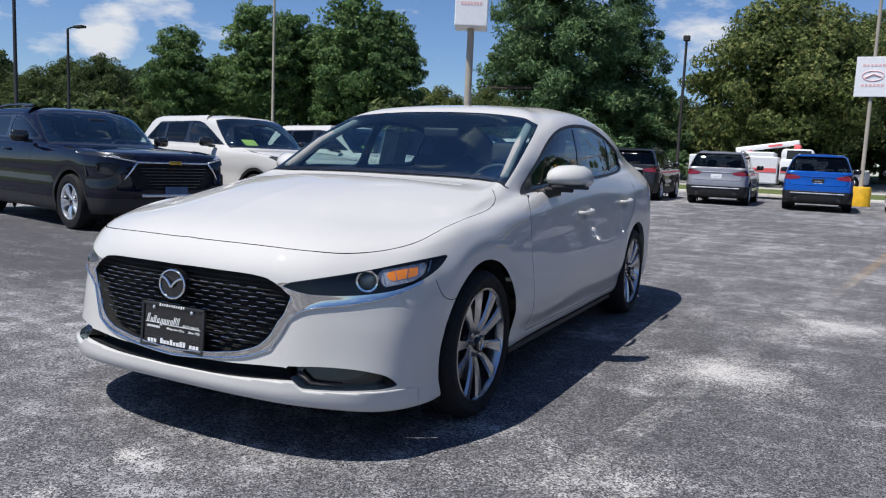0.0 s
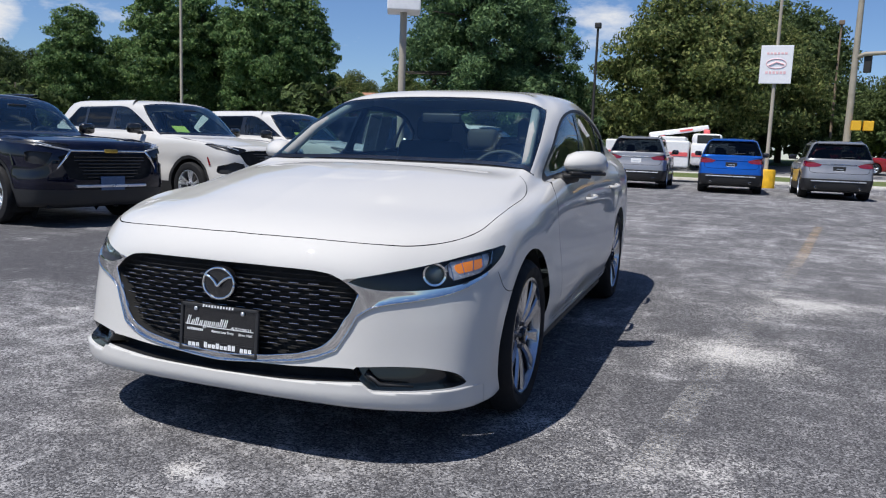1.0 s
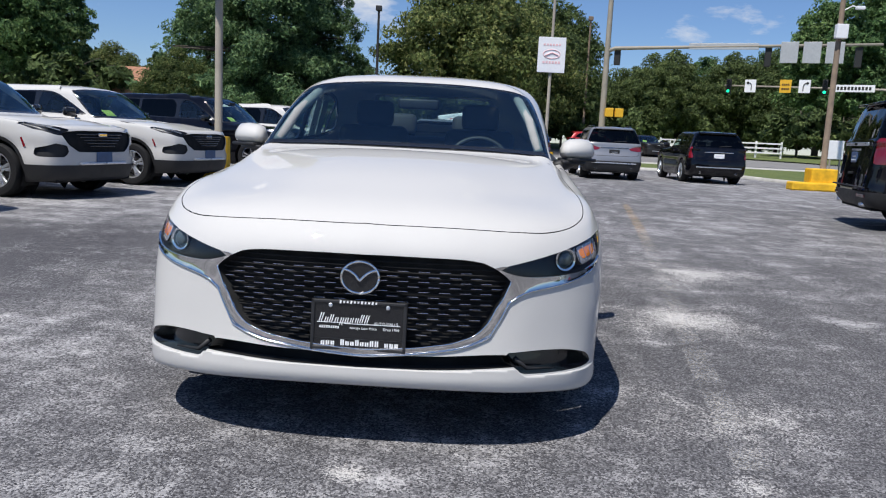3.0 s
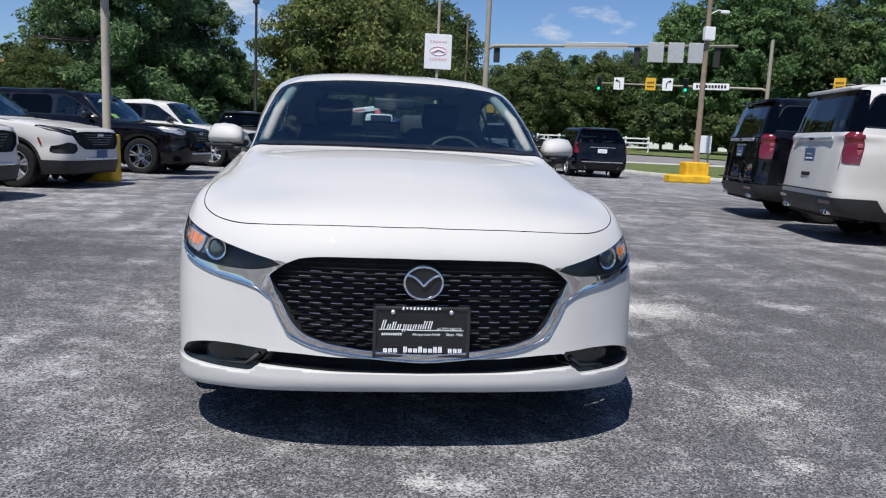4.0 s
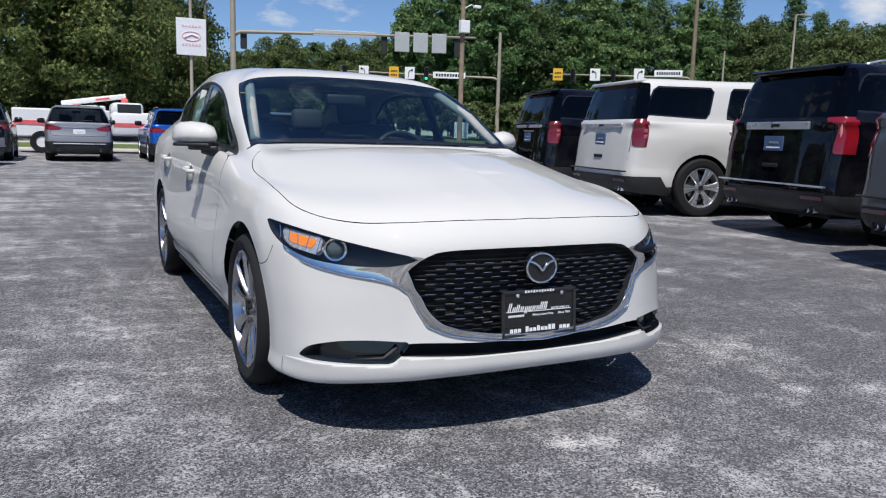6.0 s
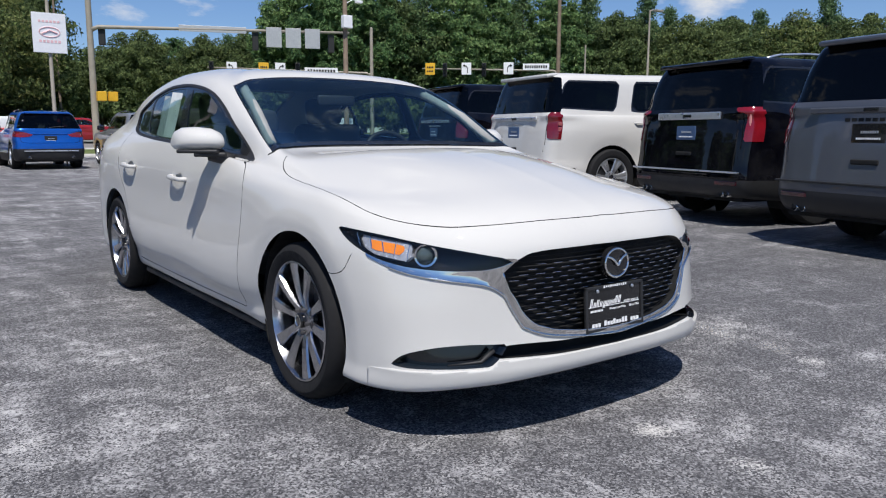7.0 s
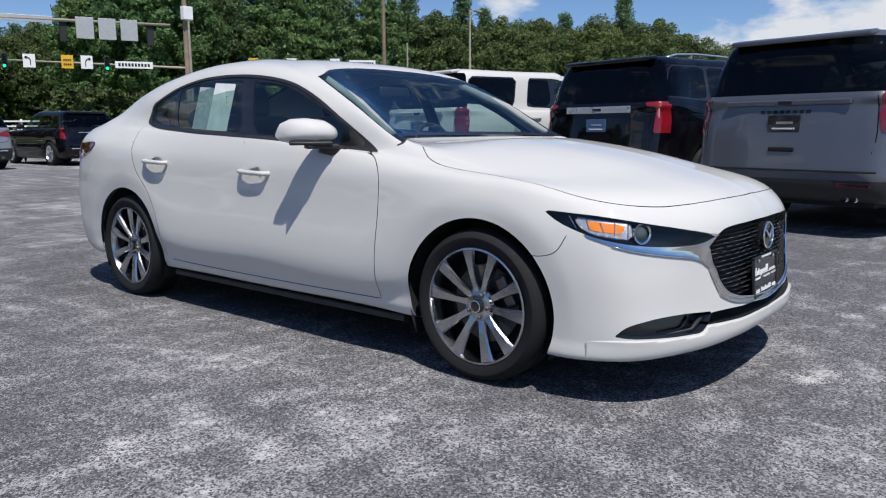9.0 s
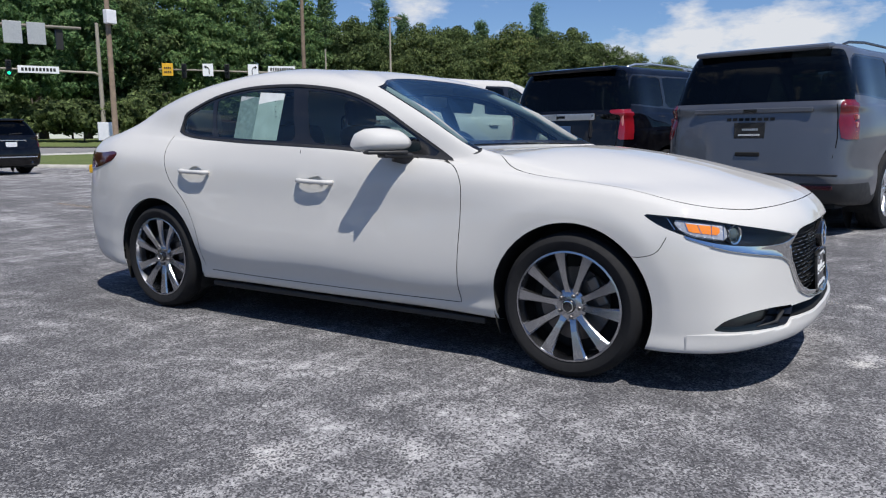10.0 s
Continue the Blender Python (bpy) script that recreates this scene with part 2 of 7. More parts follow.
class Skin:
    """Half of a vehicle's outer skin (x >= 0), a net of rings through which curves run; regions of it are cut out by outlines."""

    def __init__(self, rings, nu, nv, arches=(), arch_r=0.36, flare=0.03):
        R = np.array([spline(r, nu) for r in rings])
        G = np.array([spline(R[:, i], nv) for i in range(R.shape[1])])      # columns, then heights
        for ay, az in arches:                                               # the panel turns in towards each wheel
            d = np.hypot(G[..., 1] - ay, G[..., 2] - az)
            k = np.clip((arch_r + 0.09 - d) / 0.09, 0, 1) * (G[..., 0] > 0.5)
            G[..., 0] -= flare * k ** 1.3
        G[0, :, 0] = G[-1, :, 0] = 0
        du, dv = np.gradient(G, axis=0), np.gradient(G, axis=1)
        du[0, :, 1:] *= 0.0
        du[-1, :, 1:] *= 0.0
        dv[:, -1] = dv[:, -2]
        N = np.cross(du, dv)
        N /= np.maximum(np.linalg.norm(N, axis=2, keepdims=True), 1e-9)
        flip = np.sign(np.sum(N * (G - np.array([0, G[..., 1].mean(), 0.6])), axis=2).mean()) or 1
        N *= flip
        N[:, -1] = (0, 0, 1)
        cu, cv = G.shape[:2]
        U, W = np.meshgrid(np.arange(cu) / nu, np.arange(cv) / nv, indexing="ij")
        self.V = np.concatenate([G, N, U[..., None], W[..., None]], axis=2).reshape(-1, 8)
        self.F = []
        for i in range(cu - 1):
            for j in range(cv - 1):
                a, b, c, d = i * cv + j, (i + 1) * cv + j, (i + 1) * cv + j + 1, i * cv + j + 1
                q = [a, b, c, d] if flip > 0 else [d, c, b, a]
                self.F.append(("body", q))

    def cut(self, f, inside, only=("body",)):
        """Splits the faces of the regions in only along f = 0; those with f < 0 become the region inside."""
        val = f(self.V)
        extra, cache, out = [], {}, []
        for tag, q in self.F:
            if tag not in only:
                out.append((tag, q))
                continue
            s = [val[i] < 0 for i in q]
            if all(s):
                out.append((inside, q))
                continue
            if not any(s):
                out.append((tag, q))
                continue
            loops = {True: [], False: []}
            for k, i in enumerate(q):
                j = q[(k + 1) % len(q)]
                loops[bool(s[k])].append(i)
                if s[k] != s[(k + 1) % len(q)]:
                    key = (min(i, j), max(i, j))
                    if key not in cache:
                        t = val[key[0]] / (val[key[0]] - val[key[1]])
                        cache[key] = len(self.V) + len(extra)
                        extra.append(self.V[key[0]] * (1 - t) + self.V[key[1]] * t)
                    loops[True].append(cache[key])
                    loops[False].append(cache[key])
            for side, lp in loops.items():
                if len(lp) >= 3:
                    out.append((inside if side else tag, lp))
        self.F = out
        if extra:
            self.V = np.vstack([self.V, np.array(extra)])

    def seam(self, line, view, gate, width=0.0022, tag="seam"):
        """A narrow strip along an open line in one view: the gap between two panels."""
        def signed(V):
            P = view(V)
            A = np.asarray(line, float)
            best, sd, end = np.full(len(P), 1e9), np.zeros(len(P)), np.zeros(len(P), bool)
            for k, (a, b) in enumerate(zip(A[:-1], A[1:])):
                ab = b - a
                t = ((P - a) @ ab) / max(ab @ ab, 1e-12)
                off = P - a - np.clip(t, 0, 1)[:, None] * ab
                d = np.linalg.norm(off, axis=1)
                s = ab[0] * (P[:, 1] - a[1]) - ab[1] * (P[:, 0] - a[0])
                near = d < best
                best = np.where(near, d, best)
                sd = np.where(near, np.where(s < 0, -d, d), sd)
                end = np.where(near, ((k == 0) & (t < -0.0)) | ((k == len(A) - 2) & (t > 1.0)), end)
            return sd, (best < 0.045) & ~end & gate(V)
        def upper(V):
            sd, ok = signed(V)
            return np.where(ok, sd - width, 1.0)
        def lower(V):
            sd, ok = signed(V)
            return np.where(ok, sd + width, -1.0)
        self.cut(upper, "_strip")
        self.cut(lower, "body", ("_strip",))
        self.F = [(tag if g == "_strip" else g, q) for g, q in self.F]

    def at(self, view, a, b, gate):
        """The skin's nearest point to (a, b) in one view."""
        V = self.V[gate(self.V)]
        P = view(V)
        return V[np.argmin((P[:, 0] - a) ** 2 + (P[:, 1] - b) ** 2)]

    def emit(self, tags, name, material, parent, sides="LR", push=0.0, wall=0.0, label="", keep=None, lean=None):
        """One mesh of the regions in tags; sides L (x > 0), R, or both. push: along the normal; wall: a rim of that depth behind the region."""
        tags = (tags,) if isinstance(tags, str) else tags
        verts, norms, faces = [], [], []
        for sd in sides:
            sx = 1 if sd == "L" else -1
            ids, edges = {}, {}
            for tag, q in self.F:
                if tag not in tags or (keep and not keep(self.V[q].mean(axis=0))):
                    continue
                row = []
                for i in q:
                    if i not in ids:
                        v = self.V[i]
                        ids[i] = len(verts)
                        k = push(v) if callable(push) else push
                        verts.append((sx * (v[0] + k * v[3]), v[1] + k * v[4], v[2] + k * v[5]))
                        nv = lean(v) if lean else v[3:6]
                        norms.append((sx * nv[0], nv[1], nv[2]))
                    row.append(ids[i])
                for k in range(len(q)):
                    e = (q[k], q[(k + 1) % len(q)])
                    if (e[1], e[0]) in edges:
                        edges.pop((e[1], e[0]))
                    else:
                        edges[e] = 1
                faces.append(row if sx > 0 else row[::-1])
            if wall:
                inner = {}
                for a, b in edges:
                    if self.V[a][0] < 1e-4 and self.V[b][0] < 1e-4:
                        continue
                    quad = []
                    for i in (a, b):
                        if i not in inner:
                            v = self.V[i]
                            k = (push(v) if callable(push) else push) - wall
                            inner[i] = len(verts)
                            verts.append((sx * (v[0] + k * v[3]), v[1] + k * v[4], v[2] + k * v[5]))
                            norms.append((sx * v[3], v[4], v[5]))
                    w = [ids[b], ids[a], inner[a], inner[b]]
                    faces.append(w if sx > 0 else w[::-1])
        me = bpy.data.meshes.new(name)
        if faces:
            me.from_pydata(verts, [], faces)
            me.polygons.foreach_set("use_smooth", [True] * len(me.polygons))
            if not callable(push):
                me.normals_split_custom_set_from_vertices(norms)
        me.materials.append(material)
        ob = new(name, me)
        ob.parent = parent
        if label:
            tagged(ob, label)
        return ob


def side_of(V):
    return V[:, 1:3]


def front_of(V):
    return V[:, [0, 2]]


def top_of(V):
    return V[:, :2]


def region(poly, view, gate=None):
    """A function for Skin.cut: the inside of an outline in one view, where the gate lets it."""
    def f(V):
        d = sdf(poly, view(V))
        return d if gate is None else np.where(gate(V), d, 1.0)
    return f


def along(line, view, gate=None):
    def f(V):
        d = line_dist(line, view(V))
        return d if gate is None else np.where(gate(V), d, 1.0)
    return f


def disc_cut(y, z, r, gate=None):
    def f(V):
        d = np.hypot(V[:, 1] - y, V[:, 2] - z) - r
        return d if gate is None else np.where(gate(V), d, 1.0)
    return f

# ---- the white sedan ----
# Rings of its skin from the lower edge to the roof's middle line; 14 columns from the nose's middle round the side to the tail's middle.
SEDAN_RINGS = [
    [(0, -.8, .225), (.33, -.785, .22), (.55, -.73, .205), (.73, -.6, .185), (.8, -.36, .17), (.8, 0, .18), (.8, .5, .215), (.8, 1.4, .215), (.8, 2.3, .215), (.81, 2.72, .2), (.79, 3.2, .23), (.66, 3.46, .25), (.38, 3.58, .26), (0, 3.61, .26)],
    [(0, -.884, .236), (.33, -.867, .231), (.56, -.808, .216), (.775, -.652, .192), (.86, -.366, .178), (.848, 0, .195), (.841, .5, .222), (.836, 1.4, .222), (.841, 2.3, .222), (.85, 2.72, .21), (.84, 3.23, .24), (.7, 3.545, .26), (.4, 3.67, .27), (0, 3.7, .27)],
    [(0, -.888, .295), (.33, -.87, .295), (.56, -.81, .283), (.775, -.655, .26), (.862, -.37, .25), (.858, 0, .255), (.859, .5, .25), (.856, 1.4, .25), (.859, 2.3, .255), (.862, 2.72, .29), (.865, 3.23, .36), (.73, 3.585, .4), (.41, 3.73, .42), (0, 3.76, .42)],
    [(0, -.878, .355), (.33, -.86, .36), (.565, -.795, .36), (.782, -.63, .36), (.868, -.36, .36), (.868, 0, .34), (.866, .5, .295), (.864, 1.4, .295), (.868, 2.3, .305), (.884, 2.72, .42), (.868, 3.23, .48), (.735, 3.595, .52), (.41, 3.74, .54), (0, 3.77, .54)],
    [(0, -.848, .52), (.33, -.834, .52), (.57, -.775, .52), (.795, -.585, .52), (.873, -.35, .53), (.893, 0, .55), (.896, .5, .37), (.897, 1.4, .385), (.900, 2.3, .41), (.898, 2.72, .58), (.872, 3.23, .62), (.74, 3.585, .66), (.415, 3.74, .68), (0, 3.77, .68)],
    [(0, -.855, .67), (.33, -.838, .665), (.57, -.757, .655), (.79, -.54, .665), (.862, -.32, .68), (.886, 0, .7), (.877, .5, .70), (.872, 1.4, .71), (.880, 2.3, .73), (.895, 2.72, .77), (.862, 3.23, .8), (.73, 3.565, .82), (.41, 3.72, .84), (0, 3.75, .84)],
    [(0, -.8, .75), (.33, -.775, .75), (.57, -.685, .745), (.765, -.47, .755), (.825, -.28, .785), (.845, 0, .81), (.853, .5, .845), (.853, 1.4, .87), (.857, 2.3, .9), (.872, 2.72, .92), (.835, 3.23, .95), (.71, 3.545, .97), (.4, 3.71, .985), (0, 3.74, .99)],
    [(0, -.45, .875), (.3, -.42, .868), (.5, -.33, .85), (.65, -.2, .845), (.745, -.03, .855), (.765, .2, .875), (.8, .58, .915), (.81, 1.4, .985), (.8, 2.3, 1.02), (.8, 2.85, 1.03), (.75, 3.31, 1.035), (.63, 3.535, 1.045), (.37, 3.66, 1.06), (0, 3.7, 1.065)],
    [(0, .2, .984), (.29, .2, .976), (.49, .22, .957), (.63, .25, .937), (.715, .31, .93), (.74, .37, .93), (.775, .62, .925), (.803, 1.4, .992), (.79, 2.3, 1.03), (.755, 2.9, 1.07), (.69, 3.25, 1.087), (.57, 3.37, 1.093), (.34, 3.44, 1.1), (0, 3.47, 1.104)],
    [(0, .82, .998), (.27, .79, .998), (.48, .72, .995), (.62, .61, .99), (.7, .53, .985), (.722, .52, .972), (.757, .66, .935), (.795, 1.4, 1), (.78, 2.3, 1.045), (.72, 2.88, 1.12), (.64, 3.16, 1.135), (.52, 3.23, 1.141), (.31, 3.28, 1.148), (0, 3.3, 1.151)],
    [(0, 1.06, 1.205), (.265, 1.04, 1.203), (.47, .985, 1.193), (.6, .91, 1.18), (.665, .865, 1.17), (.688, .865, 1.155), (.725, 1, 1.15), (.745, 1.5, 1.19), (.73, 2.2, 1.215), (.68, 2.74, 1.24), (.6, 2.92, 1.25), (.5, 2.98, 1.258), (.29, 3, 1.267), (0, 3.01, 1.271)],
    [(0, 1.3, 1.385), (.25, 1.29, 1.38), (.44, 1.26, 1.365), (.55, 1.22, 1.347), (.598, 1.2, 1.328), (.62, 1.215, 1.318), (.645, 1.4, 1.345), (.645, 1.75, 1.375), (.635, 2.15, 1.375), (.6, 2.5, 1.352), (.55, 2.62, 1.348), (.47, 2.66, 1.364), (.26, 2.69, 1.38), (0, 2.7, 1.386)],
    [(0, 1.55, 1.425), (.16, 1.55, 1.425), (.29, 1.55, 1.422), (.37, 1.55, 1.417), (.41, 1.56, 1.412), (.44, 1.58, 1.41), (.47, 1.65, 1.415), (.47, 1.85, 1.43), (.46, 2.1, 1.43), (.42, 2.32, 1.42), (.36, 2.42, 1.422), (.28, 2.48, 1.428), (.16, 2.51, 1.432), (0, 2.52, 1.434)],
    [(0, 1.8, 1.448), (0, 1.81, 1.448), (0, 1.82, 1.448), (0, 1.83, 1.448), (0, 1.84, 1.448), (0, 1.85, 1.448), (0, 1.9, 1.449), (0, 1.95, 1.45), (0, 2.05, 1.45), (0, 2.12, 1.449), (0, 2.15, 1.449), (0, 2.18, 1.449), (0, 2.2, 1.449), (0, 2.22, 1.449)],
]


def slant(V):
    """The front corner unrolled: across the nose and on along the side, with height."""
    return np.stack([V[:, 0] + 0.6 * (V[:, 1] + 0.85), V[:, 2]], axis=1)


def outline(*runs):
    """A closed outline of smooth runs that meet in corners."""
    return np.vstack([spline(r, 6)[:-1] if len(r) > 2 else np.array(r[:-1], float) for r in runs])


def text_mesh(name, body, size, m, material, parent, extrude=0.0006, align="CENTER"):
    cu = bpy.data.curves.new(name, "FONT")
    cu.body, cu.size, cu.extrude, cu.align_x, cu.align_y = body, size, extrude, align, "CENTER"
    tmp = bpy.data.objects.new(name + "_tmp", cu)
    scene.collection.objects.link(tmp)
    me = bpy.data.meshes.new_from_object(tmp.evaluated_get(bpy.context.evaluated_depsgraph_get()))
    bpy.data.objects.remove(tmp)
    me.materials.clear()
    me.materials.append(material)
    ob = new(name, me)
    ob.parent = parent
    ob.matrix_local = m
    return ob


def make_wheel(parent, x, y, z, r, width, rim_r, alloy, spokes, side, style="spoke"):
    """A wheel whose outer face looks along +x (side 1) or -x (side -1)."""
    hub = new("wheel")
    hub.parent = parent
    hub.matrix_local = pose(x, y, z, 0, 0, 0 if side > 0 else 180) @ pose(0, 0, 0, random.uniform(0, 72), 0, 0)
    w = width
    bm = bmesh.new()
    prof = [(rim_r * 0.97, -w), (rim_r * 1.03, -w - 0.004), (r * 0.93, -w + 0.002), (r * 0.985, -w + 0.022), (r, -w + 0.045), (r, -w * 0.62), (r - 0.007, -w * 0.61), (r - 0.007, -w * 0.57), (r, -w * 0.56), (r, -w * 0.44), (r - 0.007, -w * 0.43), (r - 0.007, -w * 0.39), (r, -w * 0.38), (r, -0.045), (r * 0.985, -0.018), (r * 0.93, 0.004), (rim_r * 1.16, 0.010), (rim_r * 1.05, 0.006), (rim_r * 0.985, -0.006)]
    lathe(bm, prof, 56, "X", closed=True)
    part("tyre", bm, RUBBER, hub, smooth=35)
    bm = bmesh.new()
    lathe(bm, [(rim_r * 0.985, -0.008), (rim_r * 0.99, 0.0), (rim_r * 0.955, 0.002), (rim_r * 0.93, -0.016), (rim_r * 0.90, -0.05), (rim_r * 0.88, -w * 0.9), (rim_r * 0.96, -w), (rim_r * 0.985, -w)], 48, "X", closed=True)
    part("rim", bm, alloy, hub, smooth=40)
    bm = bmesh.new()
    lathe(bm, [(0.03, -0.085), (rim_r * 0.66, -0.085), (rim_r * 0.66, -0.105), (0.03, -0.105)], 32, "X", closed=True)
    part("brake_disc", bm, STEEL, hub, smooth=30)
    bm = bmesh.new()
    lathe(bm, [(rim_r * 0.87, -0.12), (0.01, -0.125)], 24, "X")
    part("wheel_back", bm, GAP, hub)
    bm = bmesh.new()
    box(bm, (-0.08, rim_r * 0.52, 0.0), (0.05, rim_r * 0.22, rim_r * 0.55), 0.01)
    part("caliper", bm, STEEL, hub)
    for i in range(spokes):
        a = 2 * math.pi * i / spokes
        if style == "pair":
            a += (0.035 if i % 2 else -0.035) * (10 / spokes)
        elif style == "twin":
            a += (0.15 if i % 2 else -0.15) * (10 / spokes)
        bm = bmesh.new()
        secs = []
        for rr, hw, xo, th in ((rim_r * 0.20, 0.020, -0.030, 0.04), (rim_r * 0.32, 0.0165, -0.020, 0.04), (rim_r * 0.46, 0.0165, -0.012, 0.038), (rim_r * 0.64, 0.020, -0.007, 0.036), (rim_r * 0.82, 0.025, -0.003, 0.034), (rim_r * 0.965, 0.031, -0.002, 0.03)):
            hw *= 10 / spokes if spokes < 9 else 1
            hw *= rim_r / 0.24
            ring = [(xo - th, -hw * 0.8), (xo - 0.012, -hw), (xo, -hw * 0.80), (xo - 0.004, hw * 0.72), (xo - 0.012, hw), (xo - th, hw * 0.8)]
            secs.append([bm.verts.new((px, rr * math.cos(a) - pw * math.sin(a), rr * math.sin(a) + pw * math.cos(a))) for px, pw in ring])
        for s0, s1 in zip(secs, secs[1:]):
            for k in range(5):
                bm.faces.new((s0[k], s0[k + 1], s1[k + 1], s1[k]))
        bmesh.ops.recalc_face_normals(bm, faces=bm.faces)
        part("spoke", bm, alloy, hub)
    bm = bmesh.new()
    lathe(bm, [(rim_r * 0.31, -0.055), (rim_r * 0.30, -0.036), (rim_r * 0.24, -0.028), (rim_r * 0.15, -0.022)], 32, "X")
    part("hub", bm, alloy, hub, smooth=35)
    bm = bmesh.new()
    lathe(bm, [(rim_r * 0.125, -0.022), (rim_r * 0.125, -0.010), (rim_r * 0.11, -0.006), (0.001, -0.005)], 28, "X")
    part("hub_cap", bm, TRIM, hub, smooth=35)
    bm = bmesh.new()
    lathe(bm, [(rim_r * 0.085, -0.006), (rim_r * 0.105, -0.003), (rim_r * 0.09, -0.002)], 24, "X", closed=True)
    part("cap_badge", bm, CHROME, hub)
    for i in range(5):
        a = 2 * math.pi * (i + 0.5) / 5
        bm = bmesh.new()
        lathe(bm, [(0.009, -0.03), (0.009, -0.014), (0.006, -0.011)], 6, "X", (0, rim_r * 0.2 * math.cos(a), rim_r * 0.2 * math.sin(a)))
        part("lug_nut", bm, STEEL, hub)
    return hub


def seat(parent, x, y, z, wide, tall, label=""):
    s = new("seat")
    s.parent = parent
    s.matrix_local = pose(x, y, z)
    bm = bmesh.new()
    box(bm, (0, 0, 0.09), (wide, 0.50, 0.16), 0.05)
    part("cushion", bm, CABIN, s, smooth=60)
    bm = bmesh.new()
    box(bm, (0, 0.32, 0.12 + tall / 2), (wide * 0.96, 0.14, tall), 0.05, Euler((radians(-14), 0, 0)).to_matrix())
    part("backrest", bm, CABIN, s, smooth=60)
    for k in ((-0.25, 0.25) if wide > 1 else (0,)):
        bm = bmesh.new()
        box(bm, (k * wide, 0.43, 0.20 + tall), (0.26, 0.10, 0.18), 0.04, Euler((radians(-10), 0, 0)).to_matrix())
        for p in (-0.06, 0.06):
            tube(bm, [(k * wide + p, 0.42, 0.08 + tall), (k * wide + p, 0.425, 0.18 + tall)], 0.007, 6)
        part("headrest", bm, CABIN, s, smooth=60)
    return s


def cabin(parent, w, y0, y1, floor_z, belt, roof, wheel_side=1, rows=2):
    """Dashboard, steering wheel, seats, lining and mirror inside a vehicle."""
    bm = bmesh.new()
    box(bm, (0, (y0 + y1) / 2 + 0.1, floor_z), (2 * w - 0.1, y1 - y0 + 0.5, 0.06))
    box(bm, (0, y1 + 0.3, (floor_z + belt) / 2), (2 * w - 0.14, 0.05, belt - floor_z))
    part("cabin_floor", bm, CABIN, parent)
    bm = bmesh.new()
    box(bm, (0, y0 + 0.10, belt - 0.10), (2 * w - 0.12, 0.55, 0.14), 0.05)
    box(bm, (0, y0 + 0.28, belt - 0.30), (2 * w - 0.16, 0.22, 0.40), 0.05)
    box(bm, (wheel_side * 0.37, y0 + 0.22, belt - 0.02), (0.36, 0.2, 0.07), 0.03)
    box(bm, (0, y0 + 0.62, floor_z + 0.22), (0.24, 0.7, 0.3), 0.04)
    part("dashboard", bm, CABIN, parent, smooth=50)
    st = new("steering_wheel")
    st.parent = parent
    st.matrix_local = pose(wheel_side * 0.37, y0 + 0.50, belt - 0.07, -24, 0, 0)
    bm = bmesh.new()
    tube(bm, [(0.185 * math.cos(a), 0, 0.185 * math.sin(a)) for a in np.linspace(0, 2 * math.pi, 29)], 0.015, 8)
    part("wheel_ring", bm, PLASTIC, st, smooth=60)
    bm = bmesh.new()
    box(bm, (0, 0, -0.01), (0.14, 0.05, 0.12), 0.02)
    box(bm, (0, 0, 0), (0.36, 0.02, 0.035), 0.006)
    box(bm, (0, 0, -0.1), (0.03, 0.02, 0.16), 0.006)
    part("wheel_hub", bm, PLASTIC, st, smooth=50)
    for k in (-0.37, 0.37):
        seat(parent, k, y0 + 0.95, floor_z + 0.08, 0.50, 0.58)
    for i in range(rows - 1):
        seat(parent, 0, y0 + 1.80 + 0.85 * i, floor_z + 0.10, 2 * w - 0.38, 0.50)
    bm = bmesh.new()
    box(bm, (0, y0 + 0.52, roof - 0.18), (0.24, 0.03, 0.06), 0.012)
    part("rear_view_mirror", bm, PLASTIC, parent, smooth=50)


def well(parent, sx, y, z, r, x_out, x_in):
    """The dark lining of one wheel arch."""
    bm = bmesh.new()
    lathe(bm, [(r, sx * x_out), (r, sx * x_in), (0.05, sx * x_in)], 40, "X", (0, y, z))
    for f in list(bm.faces):
        c = f.calc_center_median()
        if c.z < 0.17 or (len(f.verts) > 8 and abs(c.x) > (x_out + x_in) / 2):
            bm.faces.remove(f)
    part("wheel_well", bm, GAP, parent)


